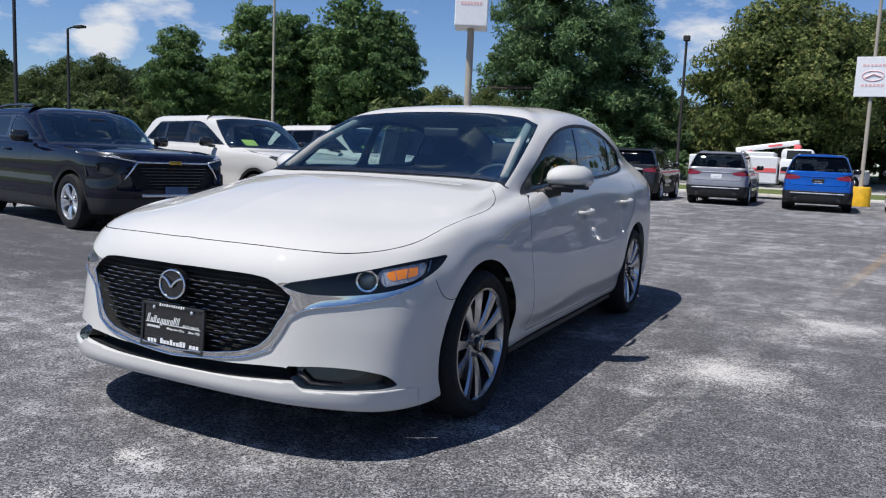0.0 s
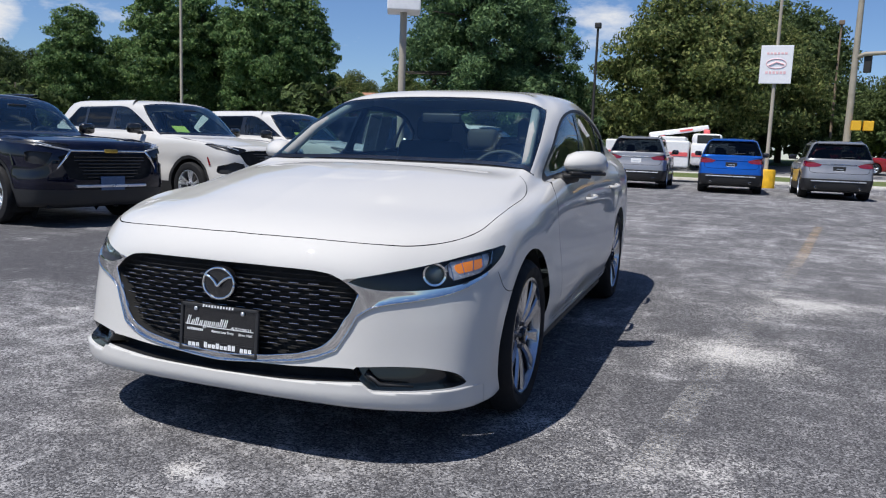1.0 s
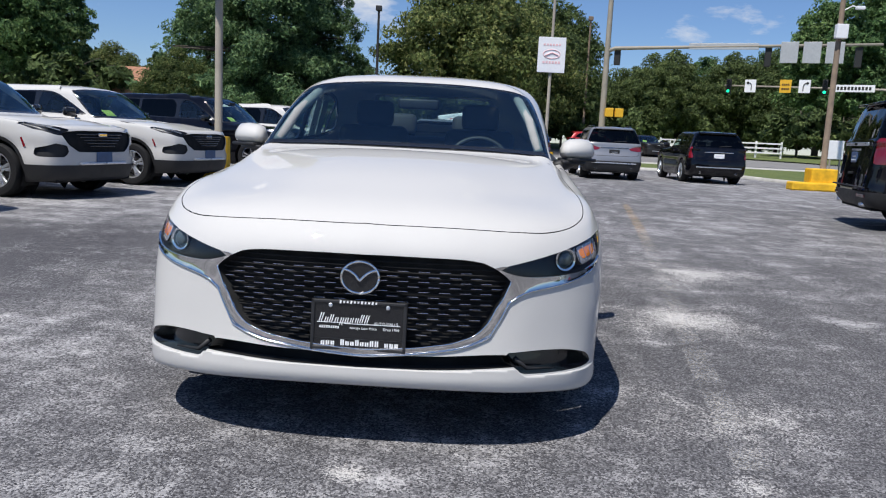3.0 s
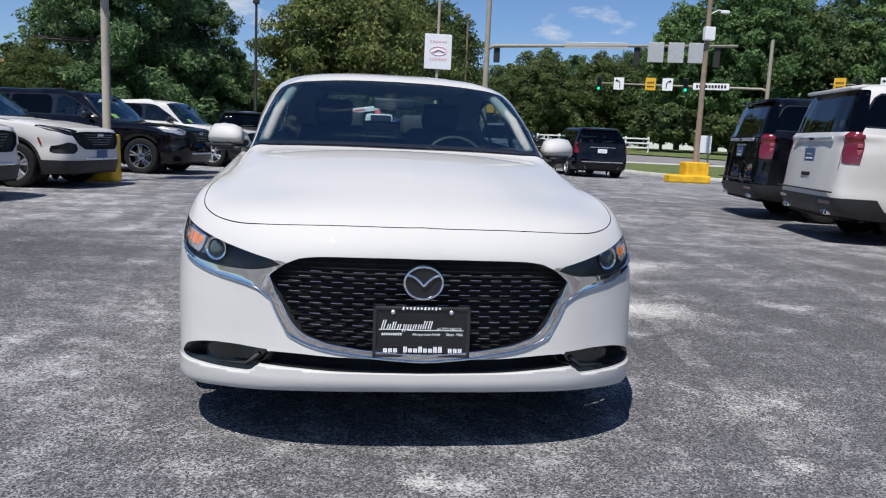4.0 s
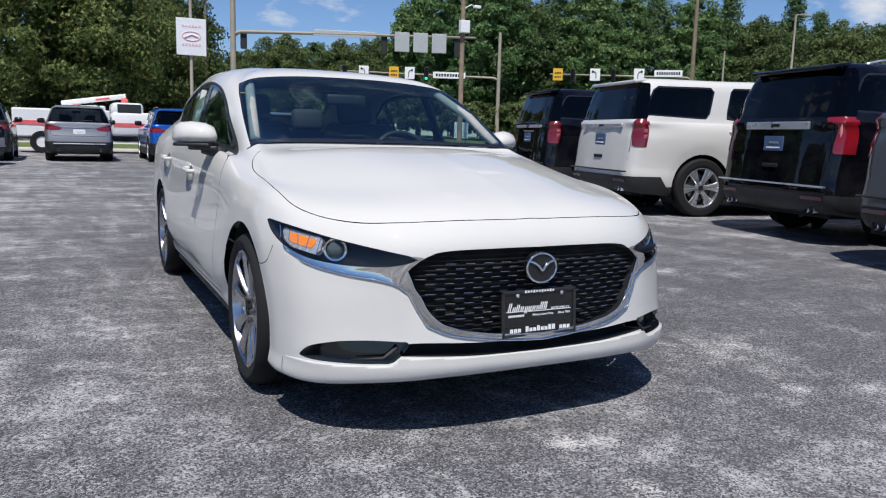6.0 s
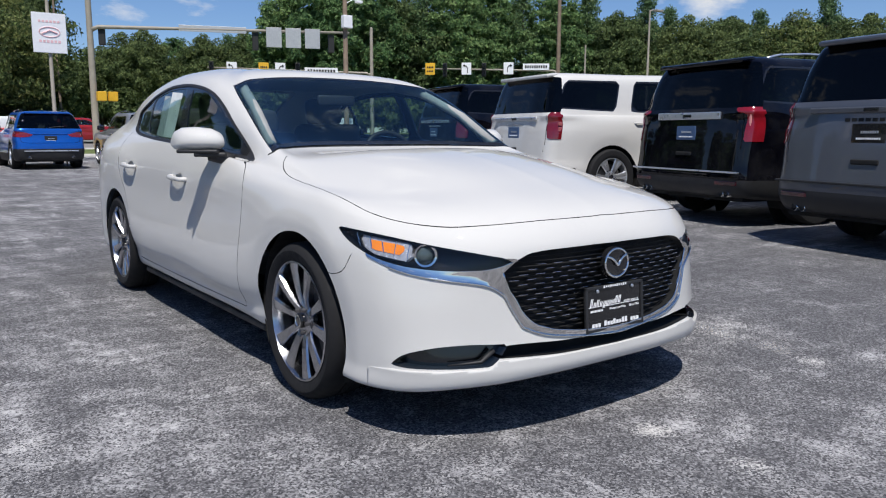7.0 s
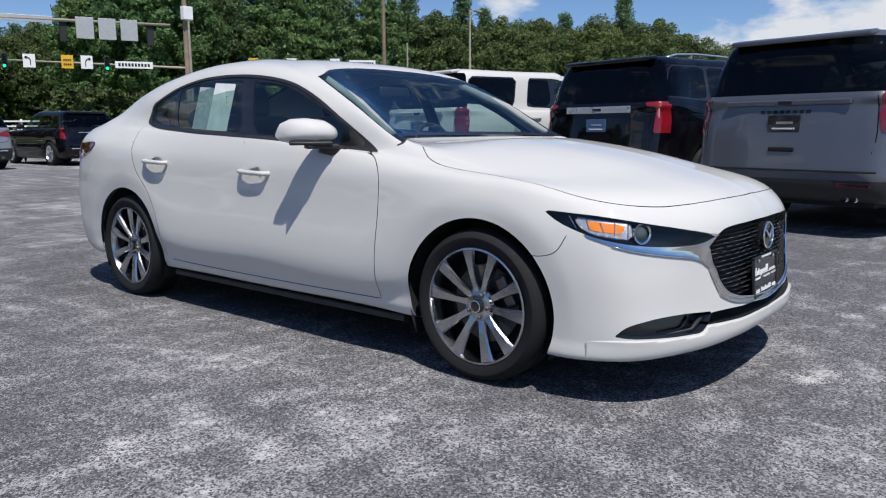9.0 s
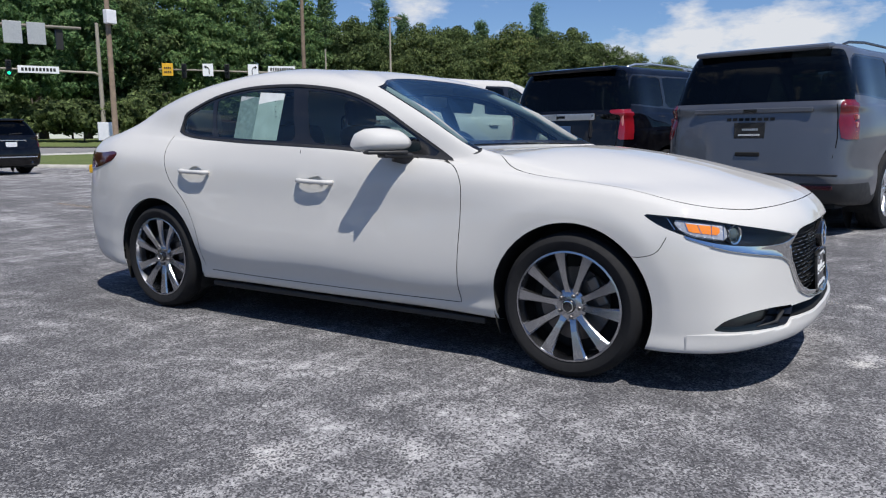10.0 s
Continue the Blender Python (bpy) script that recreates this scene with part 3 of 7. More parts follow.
def build_sedan():
    car = empty("sedan", pose(0, 0, 0), "white four-door sedan with black grille standing on worn asphalt", "car")
    wz, wy2, ar = 0.317, 2.715, 0.362
    sk = Skin(SEDAN_RINGS, 14, 8, [(0, wz), (wy2, wz)], ar, 0.012)
    low = lambda V: (V[:, 0] > 0.55) & (V[:, 7] > -1)
    sk.cut(disc_cut(0, wz, ar, low), "hole")
    sk.cut(disc_cut(wy2, wz, ar + 0.004, low), "hole")
    # nose
    nose = lambda V: (V[:, 6] < 4.6) & (V[:, 7] > 0.8) & (V[:, 7] < 7.2)
    grille_line = outline([(-.10, .662), (.181, .663), (.353, .659), (.413, .652)], [(.413, .652), (.468, .629), (.526, .590)], [(.526, .590), (.50, .54), (.471, .50), (.435, .448), (.401, .414), (.316, .386), (.161, .360), (-.02, .347), (-.10, .347)], [(-.10, .347), (-.10, .662)])
    lamp_line = outline([(1.178, .730), (1.01, .714), (.80, .684), (.618, .658), (.462, .633)], [(.462, .633), (.537, .612), (.60, .603)], [(.60, .603), (.704, .601), (.821, .605), (.947, .619), (1.064, .650), (1.145, .694), (1.178, .730)])
    chrome_line = outline([(-.10, .326), (.113, .335), (.342, .367), (.418, .393), (.468, .437), (.508, .496), (.552, .539), (.605, .555), (.75, .570), (.893, .590), (1.001, .619), (1.073, .645)], [(1.073, .645), (1.0, .66), (.8, .64), (.6, .63), (.47, .637), (.40, .60), (.30, .5), (-.10, .45)], [(-.10, .45), (-.10, .326)])
    slot_line = outline([(.968, .277), (.932, .309), (.836, .338), (.683, .353), (.50, .350)], [(.50, .350), (.535, .305), (.572, .277)], [(.572, .277), (.682, .274), (.804, .273), (.918, .273), (.968, .277)])
    intake_line = outline([(-.1, .330), (.25, .338), (.44, .345), (.507, .345)], [(.507, .345), (.540, .303)], [(.540, .303), (.50, .302), (.25, .293), (-.1, .290)], [(-.1, .290), (-.1, .330)])
    sk.cut(region(grille_line, slant, nose), "grille")
    sk.cut(region(lamp_line, slant, nose), "lamp")
    sk.cut(region(chrome_line, slant, nose), "chrome")
    sk.cut(region(slot_line, slant, nose), "slot")
    sk.cut(region(intake_line, slant, nose), "intake")
    sk.cut(region(outline([(.872, .690), (1.085, .711)], [(1.085, .711), (1.07, .672), (1.02, .646)], [(1.03, .648), (.885, .628)], [(.885, .628), (.872, .690)]), slant, nose), "reflector", ("lamp",))
    sk.cut(region(outline([(.905, .684), (1.045, .697)], [(1.045, .697), (1.04, .664)], [(1.04, .664), (.915, .650)], [(.915, .650), (.905, .684)]), slant, nose), "amber", ("reflector",))
    # glass
    sk.cut(lambda V: np.where((V[:, 6] <= 5.001) & (V[:, 7] < 11.2), 9 - V[:, 7], 1) + 1e-7, "screen")
    sk.cut(lambda V: V[:, 7] - 10.86, "keep_screen", ("screen",))
    sk.cut(lambda V: np.maximum(V[:, 6] - 4.86, np.maximum(9.12 - V[:, 7], V[:, 7] - 10.80)), "windscreen", ("keep_screen",))
    sk.cut(lambda V: np.maximum(11.15 - V[:, 6], np.maximum(9.1 - V[:, 7], V[:, 7] - 10.9)), "rear_frit")
    sk.cut(lambda V: np.maximum(11.3 - V[:, 6], np.maximum(9.25 - V[:, 7], V[:, 7] - 10.75)), "rear_glass", ("rear_frit",))
    side = lambda V: (V[:, 0] > 0.5) & (V[:, 7] > 6.5)
    dlo = outline([(2.60, 1.078), (2.575, 1.19)], [(2.575, 1.19), (2.345, 1.282), (2.117, 1.323), (1.80, 1.332), (1.545, 1.316), (1.27, 1.266), (1.06, 1.178), (.86, 1.063), (.625, .926)], [(.625, .926), (.96, .949), (1.297, .977), (1.69, .997), (2.15, 1.019), (2.52, 1.054), (2.60, 1.078)])
    sk.cut(region(dlo, side_of, side), "surround")
    sk.cut(lambda V: np.where(side(V), sdf(dlo, side_of(V)) + 0.014, 1), "frame", ("surround",))
    inner = lambda V: sdf(dlo, side_of(V)) + 0.026
    post = lambda V: 1.511 + (V[:, 2] - .99) * 0.27
    sk.cut(lambda V: np.maximum(inner(V), np.maximum(V[:, 1] - post(V), 0.83 - V[:, 1])), "front_window", ("frame",))
    sk.cut(lambda V: np.maximum(inner(V), np.maximum(post(V) + 0.10 - V[:, 1], V[:, 1] - (2.255 + (V[:, 2] - 1.02) * 0.22))), "rear_window", ("frame",))
    sk.cut(lambda V: np.maximum(inner(V), 2.285 + (V[:, 2] - 1.02) * 0.22 - V[:, 1]), "quarter_window", ("frame",))
    # panel gaps
    hood_edge = spline([(.690, .432), (.752, .347), (.767, .29), (.783, 0), (.789, -.20), (.772, -.40), (.745, -.478), (.69, -.575), (.60, -.668), (.50, -.722), (.40, -.754), (.277, -.778), (.10, -.788), (-.05, -.79)], 6)
    up = lambda V: (V[:, 7] > 5.4) & (V[:, 7] < 9.05) & (V[:, 6] < 7)
    sk.seam(hood_edge, top_of, up, 0.0016)
    sk.cut(region(np.vstack([hood_edge, [(-.05, 1.0), (.45, .85), (.66, .60)]]), top_of, lambda V: up(V) & (V[:, 7] < 8.93)), "hood")
    sk.cut(lambda V: np.where((V[:, 6] < 5.3) & (V[:, 7] < 9.06), 8.93 - V[:, 7], 1), "cowl")
    front_gap = spline([(.70, .935), (.60, .905), (.545, .84), (.53, .70), (.533, .50), (.534, .275)], 6)
    mid_gap = spline([(1.56, .99), (1.535, .90), (1.53, .70), (1.54, .45), (1.545, .275)], 6)
    rear_gap = spline([(2.63, 1.06), (2.625, .95), (2.56, .80), (2.42, .66), (2.325, .48), (2.30, .30), (2.28, .275)], 6)
    sill_gap = spline([(.534, .276), (1.2, .270), (2.0, .274), (2.28, .280)], 6)
    flank = lambda V: (V[:, 0] > 0.6) & (V[:, 7] < 9.2) & (V[:, 7] > 0.9)
    for g in (front_gap, mid_gap, rear_gap, sill_gap):
        sk.seam(g, side_of, flank, 0.0019)
    bumper_gap = spline([(-.41, .65), (-.404, .637), (-.37, .578), (-.306, .556), (-.26, .555)], 6)
    sk.seam(bumper_gap, side_of, flank, 0.0016)
    for y, z in ((1.42, 0.812), (2.345, 0.846)):
        sk.cut(lambda V, y=y, z=z: np.where(flank(V), np.hypot((V[:, 1] - y) / 1.5, V[:, 2] - z + 0.006) - 0.040, 1), "cup")
    sk.cut(region(np.array([(.53, .27), (1.535, .27), (1.53, .7), (1.56, 1.0), (.63, .93), (.54, .84)]), side_of, flank), "front_door")
    sk.cut(region(np.vstack([mid_gap, rear_gap[::-1]]), side_of, flank), "rear_door")
    sk.cut(region(np.array([(-1.2, -.5), (-1.2, 1.2), (-.52, 1.2), (-.47, .70), (-.404, .637), (-.37, .578), (-.306, .556), (-.26, .555), (-.26, -.5)]), side_of, lambda V: V[:, 7] < 7), "bumper")
    lip_line = [(-.2, .287), (.25, .290), (.48, .297), (.545, .296), (.575, .271), (.70, .268), (.85, .266), (.97, .264), (1.06, .252)]
    sk.cut(region(np.array(lip_line + [(1.06, -.5), (-.2, -.5)]), slant, lambda V: V[:, 7] < 3), "lip", ("bumper",))
    sk.cut(region(np.array([(-.01, 1.80), (.40, 1.82), (.43, 1.90), (.41, 2.20), (-.01, 2.22)]), top_of, lambda V: V[:, 7] > 11), "sunroof")
    sk.cut(region(outline([(3.14, .905), (3.095, .948), (3.34, .952), (3.61, .965)], [(3.61, .965), (3.65, .87), (3.38, .856), (3.14, .905)]), side_of, lambda V: (V[:, 6] > 9) & (V[:, 6] < 12.2) & (V[:, 7] < 8)), "tail_lamp")

    body = sk.emit(("body", "screen"), "body", WHITE, car)
    sk.emit(("front_door",), "front_door", WHITE, car, "L", label="white front door")
    sk.emit(("front_door",), "front_door", WHITE, car, "R", label="white front door")
    sk.emit(("rear_door",), "rear_door", WHITE, car, "L", label="white rear door")
    sk.emit(("rear_door",), "rear_door", WHITE, car, "R", label="white rear door")
    sk.emit("hood", "hood", WHITE, car)
    bumper = sk.emit("bumper", "front_bumper", WHITE, car)
    sk.emit("lip", "chin_lip", WHITE, bumper, push=lambda v: 0.012 * min(1.0, max(0.0, (1.06 - slant(v[None, :])[0, 0]) / 0.22)) * min(1.0, max(0.0, (v[2] - 0.20) / 0.06)), wall=0.012)
    sk.emit("seam", "panel_gap", GAP, car, push=-0.008)
    sk.emit("cowl", "cowl", PLASTIC, car, push=-0.006, label="black plastic cowl")
    sk.emit(("keep_screen",), "windscreen_band", TRIM, car, push=-0.001, label="black ceramic band round the windscreen")
    sk.emit("windscreen", "windscreen", WINDSCREEN, car, push=-0.001, label="clear windscreen")
    sk.emit("rear_frit", "rear_window_band", TRIM, car, push=-0.001)
    sk.emit("rear_glass", "rear_window", WINDSCREEN, car, push=-0.001, label="rear window glass")
    sk.emit("sunroof", "sunroof", TRIM, car, push=0.002, label="dark glass sunroof")
    for sd in "LR":
        sk.emit("surround", "window_trim", PLASTIC, car, sd, push=0.002, wall=0.012, label="black window surround")
        sk.emit("frame", "window_frame", TRIM, car, sd, push=-0.004, wall=0.01, label="gloss black window frame")
        for nm in ("front_window", "rear_window", "quarter_window"):
            sk.emit(nm, nm.replace("rear_window", "rear_door_window"), GLASS, car, sd, push=-0.007, label="tinted side glass")
        # headlamp
        lamp = new("headlight")
        lamp.parent = car
        tagged(lamp, "dark headlight with projector and amber indicator")
        sk.emit(("lamp", "reflector", "amber"), "lens", LENS, lamp, sd, push=-0.001)
        sk.emit("lamp", "housing", BOWL, lamp, sd, push=-0.050, wall=-0.048)
        sk.emit("reflector", "reflector", SILVERED, lamp, sd, push=-0.009, wall=0.02)
        sk.emit("amber", "indicator", AMBER, lamp, sd, push=-0.007, wall=0.015, label="orange indicator")
        sx = 1 if sd == "L" else -1
        v = sk.at(slant, 0.822, 0.659, nose)
        c = Vector((sx * (v[0] - 0.030 * v[3]), v[1] - 0.030 * v[4], v[2] - 0.030 * v[5]))
        out = Vector((sx * 0.40, -0.91, 0.04)).normalized()
        q = out.to_track_quat("X", "Z").to_matrix().to_4x4()
        bm = bmesh.new()
        lathe(bm, [(0.038, -0.02), (0.042, 0.0), (0.040, 0.008), (0.033, 0.006), (0.029, -0.010)], 32, "X")
        pr = part("projector_bezel", bm, CHROME, lamp, smooth=50)
        pr.matrix_local = Matrix.Translation(c) @ q
        bm = bmesh.new()
        lathe(bm, [(0.031, -0.004), (0.027, 0.004), (0.018, 0.010), (0.008, 0.013), (0.0005, 0.0135)], 28, "X")
        # ribs across the silvered bowl
        for k in range(5):
            a, b2 = sk.at(slant, 0.90 + 0.046 * k, 0.638 + 0.009 * k, nose), sk.at(slant, 0.893 + 0.052 * k, 0.686 + 0.0055 * k, nose)
            rib = bmesh.new()
            tube(rib, [(sx * (q[0] - 0.007 * q[3]), q[1] - 0.007 * q[4], q[2] - 0.007 * q[5]) for q in (a, b2)], 0.0022, 6)
            part("reflector_rib", rib, CHROME, lamp)
        pl = part("projector_lens", bm, SMOKE_GLASS, lamp, smooth=70)
        pl.matrix_local = Matrix.Translation(c) @ q
        tl = new("tail_light")
        tl.parent = car
        sk.emit("tail_lamp", "tail_lens", SMOKELENS, tl, sd, push=0.004, wall=0.02, label="dark red tail lens")
    # grille and openings
    def wing(v):
        """The chrome band leans down round the grille and up under the lamps."""
        k = min(1.0, max(0.0, (slant(v[None, :])[0, 0] - 0.50) / 0.10))
        s = min(1.0, max(0.0, -sdf(chrome_line, slant(v[None, :]))[0] / 0.022))
        n = Vector(v[3:6]) + Vector((0, 0, (-0.60 + 0.45 * s) * (1 - k) + (0.27 - 0.30 * s) * k))
        return n.normalized()
    gr = new("grille")
    gr.parent = car
    sk.emit("grille", "grille_back", GAP, gr, push=-0.045, wall=-0.045)
    sk.emit("chrome", "chrome_wing", CHROME, gr, push=0.004, wall=0.006, lean=wing, label="bright chrome wing round the grille")
    skin_at = lambda a, z, lift: (lambda v: Vector((v[0] + lift * v[3], v[1] + lift * v[4], v[2] + lift * v[5])))(sk.at(slant, a, z, nose))
    outer = [(.0, .327), (.113, .335), (.23, .349), (.342, .367), (.38, .378), (.418, .393), (.445, .413), (.468, .437), (.49, .467), (.508, .496), (.528, .520), (.552, .539), (.605, .555), (.75, .570), (.893, .590), (.97, .608)]
    inner_run = [(.0, .348), (.161, .360), (.24, .372), (.316, .386), (.36, .399), (.401, .414), (.435, .448), (.471, .50), (.50, .54), (.526, .590)]
    for nm, run, lift in (("chrome_edge", outer, 0.005), ("chrome_lip", inner_run, 0.004)):
        half = [skin_at(a, z, lift) for a, z in spline(run, 3)]
        line = [Vector((-q.x, q.y, q.z)) for q in half[:0:-1]] + half
        line = [q for i, q in enumerate(line) if i == 0 or (q - line[i - 1]).length > 0.006]
        smoothed = [line[0]] + [(line[i - 1] + line[i] * 2 + line[i + 1]) / 4 for i in range(1, len(line) - 1)] + [line[-1]]
        edge_bm = bmesh.new()
        tube(edge_bm, smoothed, 0.0030, 6)
        part(nm, edge_bm, CHROME, gr, "thin bright chrome edge", smooth=60)
    for sd in "LR":
        inlet = sk.emit("slot", "side_inlet", TRIM, bumper, sd, push=-0.06, wall=-0.06, label="black side inlet")
        sx = 1 if sd == "L" else -1
        vane = bmesh.new()
        run = [skin_at(a, z, -0.022) for a, z in ((.545, .330), (.60, .296), (.66, .285), (.74, .284))]
        tube(vane, [(sx * q.x, q.y, q.z) for q in run], 0.009, 8, r_end=0.003)
        part("vane", vane, PLASTIC, inlet, smooth=60)
    sk.emit("intake", "lower_intake", GAP, bumper, push=-0.07, wall=-0.07, label="black lower intake")
    front = sk.V[(sk.V[:, 6] < 3.2) & (sk.V[:, 7] > 2.5) & (sk.V[:, 7] < 6)]

    def face_at(x, z):
        d = np.hypot(front[:, 0] - abs(x), front[:, 2] - z)
        return front[np.argmin(d), 1]
    bar = bmesh.new()
    box(bar, (0, 0, 0), (0.037, 0.012, 0.0027), 0.0009)
    bar_me = mesh_of(bar, "grille_bar")
    bar_me.materials.append(DARKCHROME)
    bm = bmesh.new()
    rows = 17
    for r in range(rows):
        z = 0.370 + r * 0.0174
        for k in range(-9, 10):
            x = (k + (0.5 if r % 2 else 0)) * 0.069
            a = x if x > 0 else -x
            if sdf(grille_line, np.array([[a + 0.6 * (face_at(a, z) + 0.85), z]]))[0] > -0.034 or (abs(x) < 0.06 and 0.53 < z < 0.64) or (abs(x) < 0.15 and 0.35 < z < 0.50):
                continue
            ob = new("grille_bar", bar_me)
            ob.parent = gr
            slope = (face_at(a + 0.03, z) - face_at(max(0, a - 0.03), z)) / 0.06
            ob.matrix_local = pose(x, face_at(a, z) + 0.008, z, 0, 0, math.degrees(math.atan(slope)) * (1 if x > 0 else -1))
    # the black lattice between the bars
    for r in range(rows + 1):
        z = 0.3613 + r * 0.0174
        span = [x for x in np.linspace(-0.5, 0.5, 51) if sdf(grille_line, np.array([[abs(x) + 0.6 * (face_at(abs(x), z) + 0.85), z]]))[0] < -0.004]
        if len(span) > 3:
            tube(bm, [(x, face_at(abs(x), z) + 0.022, z) for x in span], 0.0028, 5)
    part("grille_lattice", bm, GAP, gr)
    # badge
    badge = new("badge")
    badge.parent = car
    badge.matrix_local = pose(0, -0.866, 0.588, -3, 0, 0)
    bm = bmesh.new()
    lathe(bm, [(0.058, -0.004), (0.060, 0.02), (0.0005, 0.02)], 40, "Y")
    part("badge_plate", bm, TRIM, badge, smooth=40)
    bm = bmesh.new()
    tube(bm, [(0.062 * math.cos(a), -0.006, 0.052 * math.sin(a)) for a in np.linspace(0, 2 * math.pi, 41)], 0.0046, 8)
    tube(bm, spline([(-0.052, -0.008, 0.026), (-0.03, -0.009, 0.018), (-0.012, -0.010, 0.004), (0, -0.011, -0.009), (0.012, -0.010, 0.004), (0.03, -0.009, 0.018), (0.052, -0.008, 0.026)], 4), 0.0052, 8)
    part("badge_ring", bm, CHROME, badge, "chrome oval with a spread wing", smooth=60)
    # front plate
    plate = new("dealer_plate")
    plate.parent = car
    plate.matrix_local = pose(0, -0.872, 0.425, -4, 0, 0)
    tagged(plate, "black dealer plate with white lettering")
    bm = bmesh.new()
    box(bm, (0, 0.006, 0), (0.305, 0.008, 0.155), 0.003)
    part("plate_panel", bm, TRIM, plate)
    bm = bmesh.new()
    for cx, cz, sx, sz in ((0, 0.078, 0.318, 0.012), (0, -0.078, 0.318, 0.012), (-0.153, 0, 0.012, 0.168), (0.153, 0, 0.012, 0.168)):
        box(bm, (cx, 0.002, cz), (sx, 0.012, sz), 0.003)
    part("plate_frame", bm, PLASTIC, plate)

    def bars(name, rows_, lean=0.0, tone=PRINT):
        b2 = bmesh.new()
        for cx, cz, sx, sz in rows_:
            box(b2, (cx, 0.0012 if cz < 0.07 else -0.0046, cz), (sx, 0.0016, sz), 0, Euler((0, radians(lean), 0)).to_matrix())
        tagged(part(name, b2, tone, plate), kind="stuff")
    heights = (.030, .016, .024, .016, .026, .016, .016, .016, .028, .028)
    bars("name_line", [(-0.128 + 0.0168 * i + d, 0.018 + (h - .016) / 2 * (-1 if i == 4 else 1), 0.0032, h) for i, h in enumerate(heights) for d in (0, 0.0075)], 16)
    bars("name_rule", [(0.045, 0.0065, 0.185, 0.0022), (-0.085, 0.0085, 0.11, 0.0022)])
    bars("site_line", [(-0.121 + 0.0163 * i + d, -0.060 + (0.003 if i in (4, 7, 10, 11) else 0), 0.0052, 0.013 if i not in (4, 7, 10, 11) else 0.019) for i in range(16) for d in (0, 0.0068) if i not in (3, 12)])
    bars("site_rule", [(0, -0.0445, 0.29, 0.0016)], 0, PLASTIC)
    bars("small_line", [(-0.128 + 0.0075 * i, -0.007, 0.0045, 0.008) for i in range(9)], 12)
    bars("frame_line", [(-0.062 + 0.0118 * i, 0.079, 0.006, 0.007 if i % 3 else 0.010) for i in range(11)], 14)
    face = pose(0, 0, 0, 90, 0, 0)
    text_mesh("plate_text", "AUTO MALLS", 0.0135, Matrix.Translation((0.09, 0.0005, 0.011)) @ face, PRINT, plate)
    text_mesh("plate_text", "Always Low Price", 0.0125, Matrix.Translation((0.015, 0.0005, -0.007)) @ face, PRINT, plate)
    text_mesh("plate_text", "Since 1966", 0.0125, Matrix.Translation((0.108, 0.0005, -0.007)) @ face, PRINT, plate)
    for sx in (-0.095, 0.095):
        bm = bmesh.new()
        lathe(bm, [(0.007, 0.0), (0.007, -0.004), (0.004, -0.006)], 12, "Y", (sx, 0.0, 0.066))
        part("plate_screw", bm, BRIGHT, plate)
    # wheel wells and floor pan
    for y in (0, wy2):
        for sx in (-1, 1):
            well(car, sx, y, wz, ar + 0.012, 0.85, 0.56)
    bm = bmesh.new()
    for y0, y1, w in ((-0.68, -0.60, 0.50), (-0.60, -0.40, 0.66), (-0.40, 0.40, 0.54), (0.40, 2.32, 0.80), (2.32, 3.1, 0.54), (3.1, 3.55, 0.62)):
        box(bm, (0, (y0 + y1) / 2, 0.235), (2 * w, y1 - y0, 0.05))
    part("underbody", bm, GAP, car)
    for sx in (-1, 1):
        bm = bmesh.new()
        box(bm, (sx * 0.806, 1.36, 0.19), (0.04, 1.86, 0.03), 0.008)
        part("sill_strip", bm, PLASTIC, car)
    for sx, nm in ((1, "L"), (-1, "R")):
        for y in (0, wy2):
            make_wheel(car, sx * 0.872, y, wz, 0.317, 0.205, 0.244, ALLOY, 10, sx, "pair")
        # door mirror
        mir = new("door_mirror")
        mir.parent = car
        mir.matrix_local = pose(0, 0, 0)
        cap = [(0.812, 0.835, 1.006, 0.020), (0.825, 0.838, 1.008, 0.054), (0.86, 0.846, 1.010, 0.068), (0.92, 0.872, 1.012, 0.072), (0.972, 0.908, 1.012, 0.067), (0.998, 0.938, 1.008, 0.052), (1.008, 0.95, 1.004, 0.024)]
        bm = bmesh.new()
        rings = []
        for x, y, z, h in cap:
            rings.append([bm.verts.new((sx * x, y + 0.085 + (-0.105 * math.cos(a) if math.cos(a) > 0 else -0.040 * math.cos(a)) * (0.35 + 0.65 * h / 0.068), z + h * (math.sin(a) if math.sin(a) > 0 else 0.62 * math.sin(a)))) for a in np.linspace(0, 2 * math.pi, 24, endpoint=False)])
        for r0, r1 in zip(rings, rings[1:]):
            for k in range(24):
                bm.faces.new((r0[k], r0[(k + 1) % 24], r1[(k + 1) % 24], r1[k]))
        bm.faces.new(rings[0])
        bm.faces.new(rings[-1])
        bmesh.ops.recalc_face_normals(bm, faces=bm.faces)
        part("mirror_cap", bm, WHITE, mir, "white mirror cap", smooth=60)
        bm = bmesh.new()
        box(bm, (sx * 0.915, 0.985, 1.012), (0.14, 0.008, 0.085), 0.003, Euler((0, 0, radians(sx * 28))).to_matrix())
        part("mirror_glass", bm, MIRROR, mir)
        bm = bmesh.new()
        box(bm, (sx * 0.865, 0.90, 0.953), (0.15, 0.10, 0.022), 0.008, Euler((0, 0, radians(sx * 30))).to_matrix())
        tube(bm, [(sx * 0.775, 0.84, 0.925), (sx * 0.82, 0.865, 0.936), (sx * 0.87, 0.90, 0.957)], 0.026, 10, r_end=0.036)
        part("mirror_stalk", bm, PLASTIC, mir, "black mirror stalk", smooth=50)
        bm = bmesh.new()
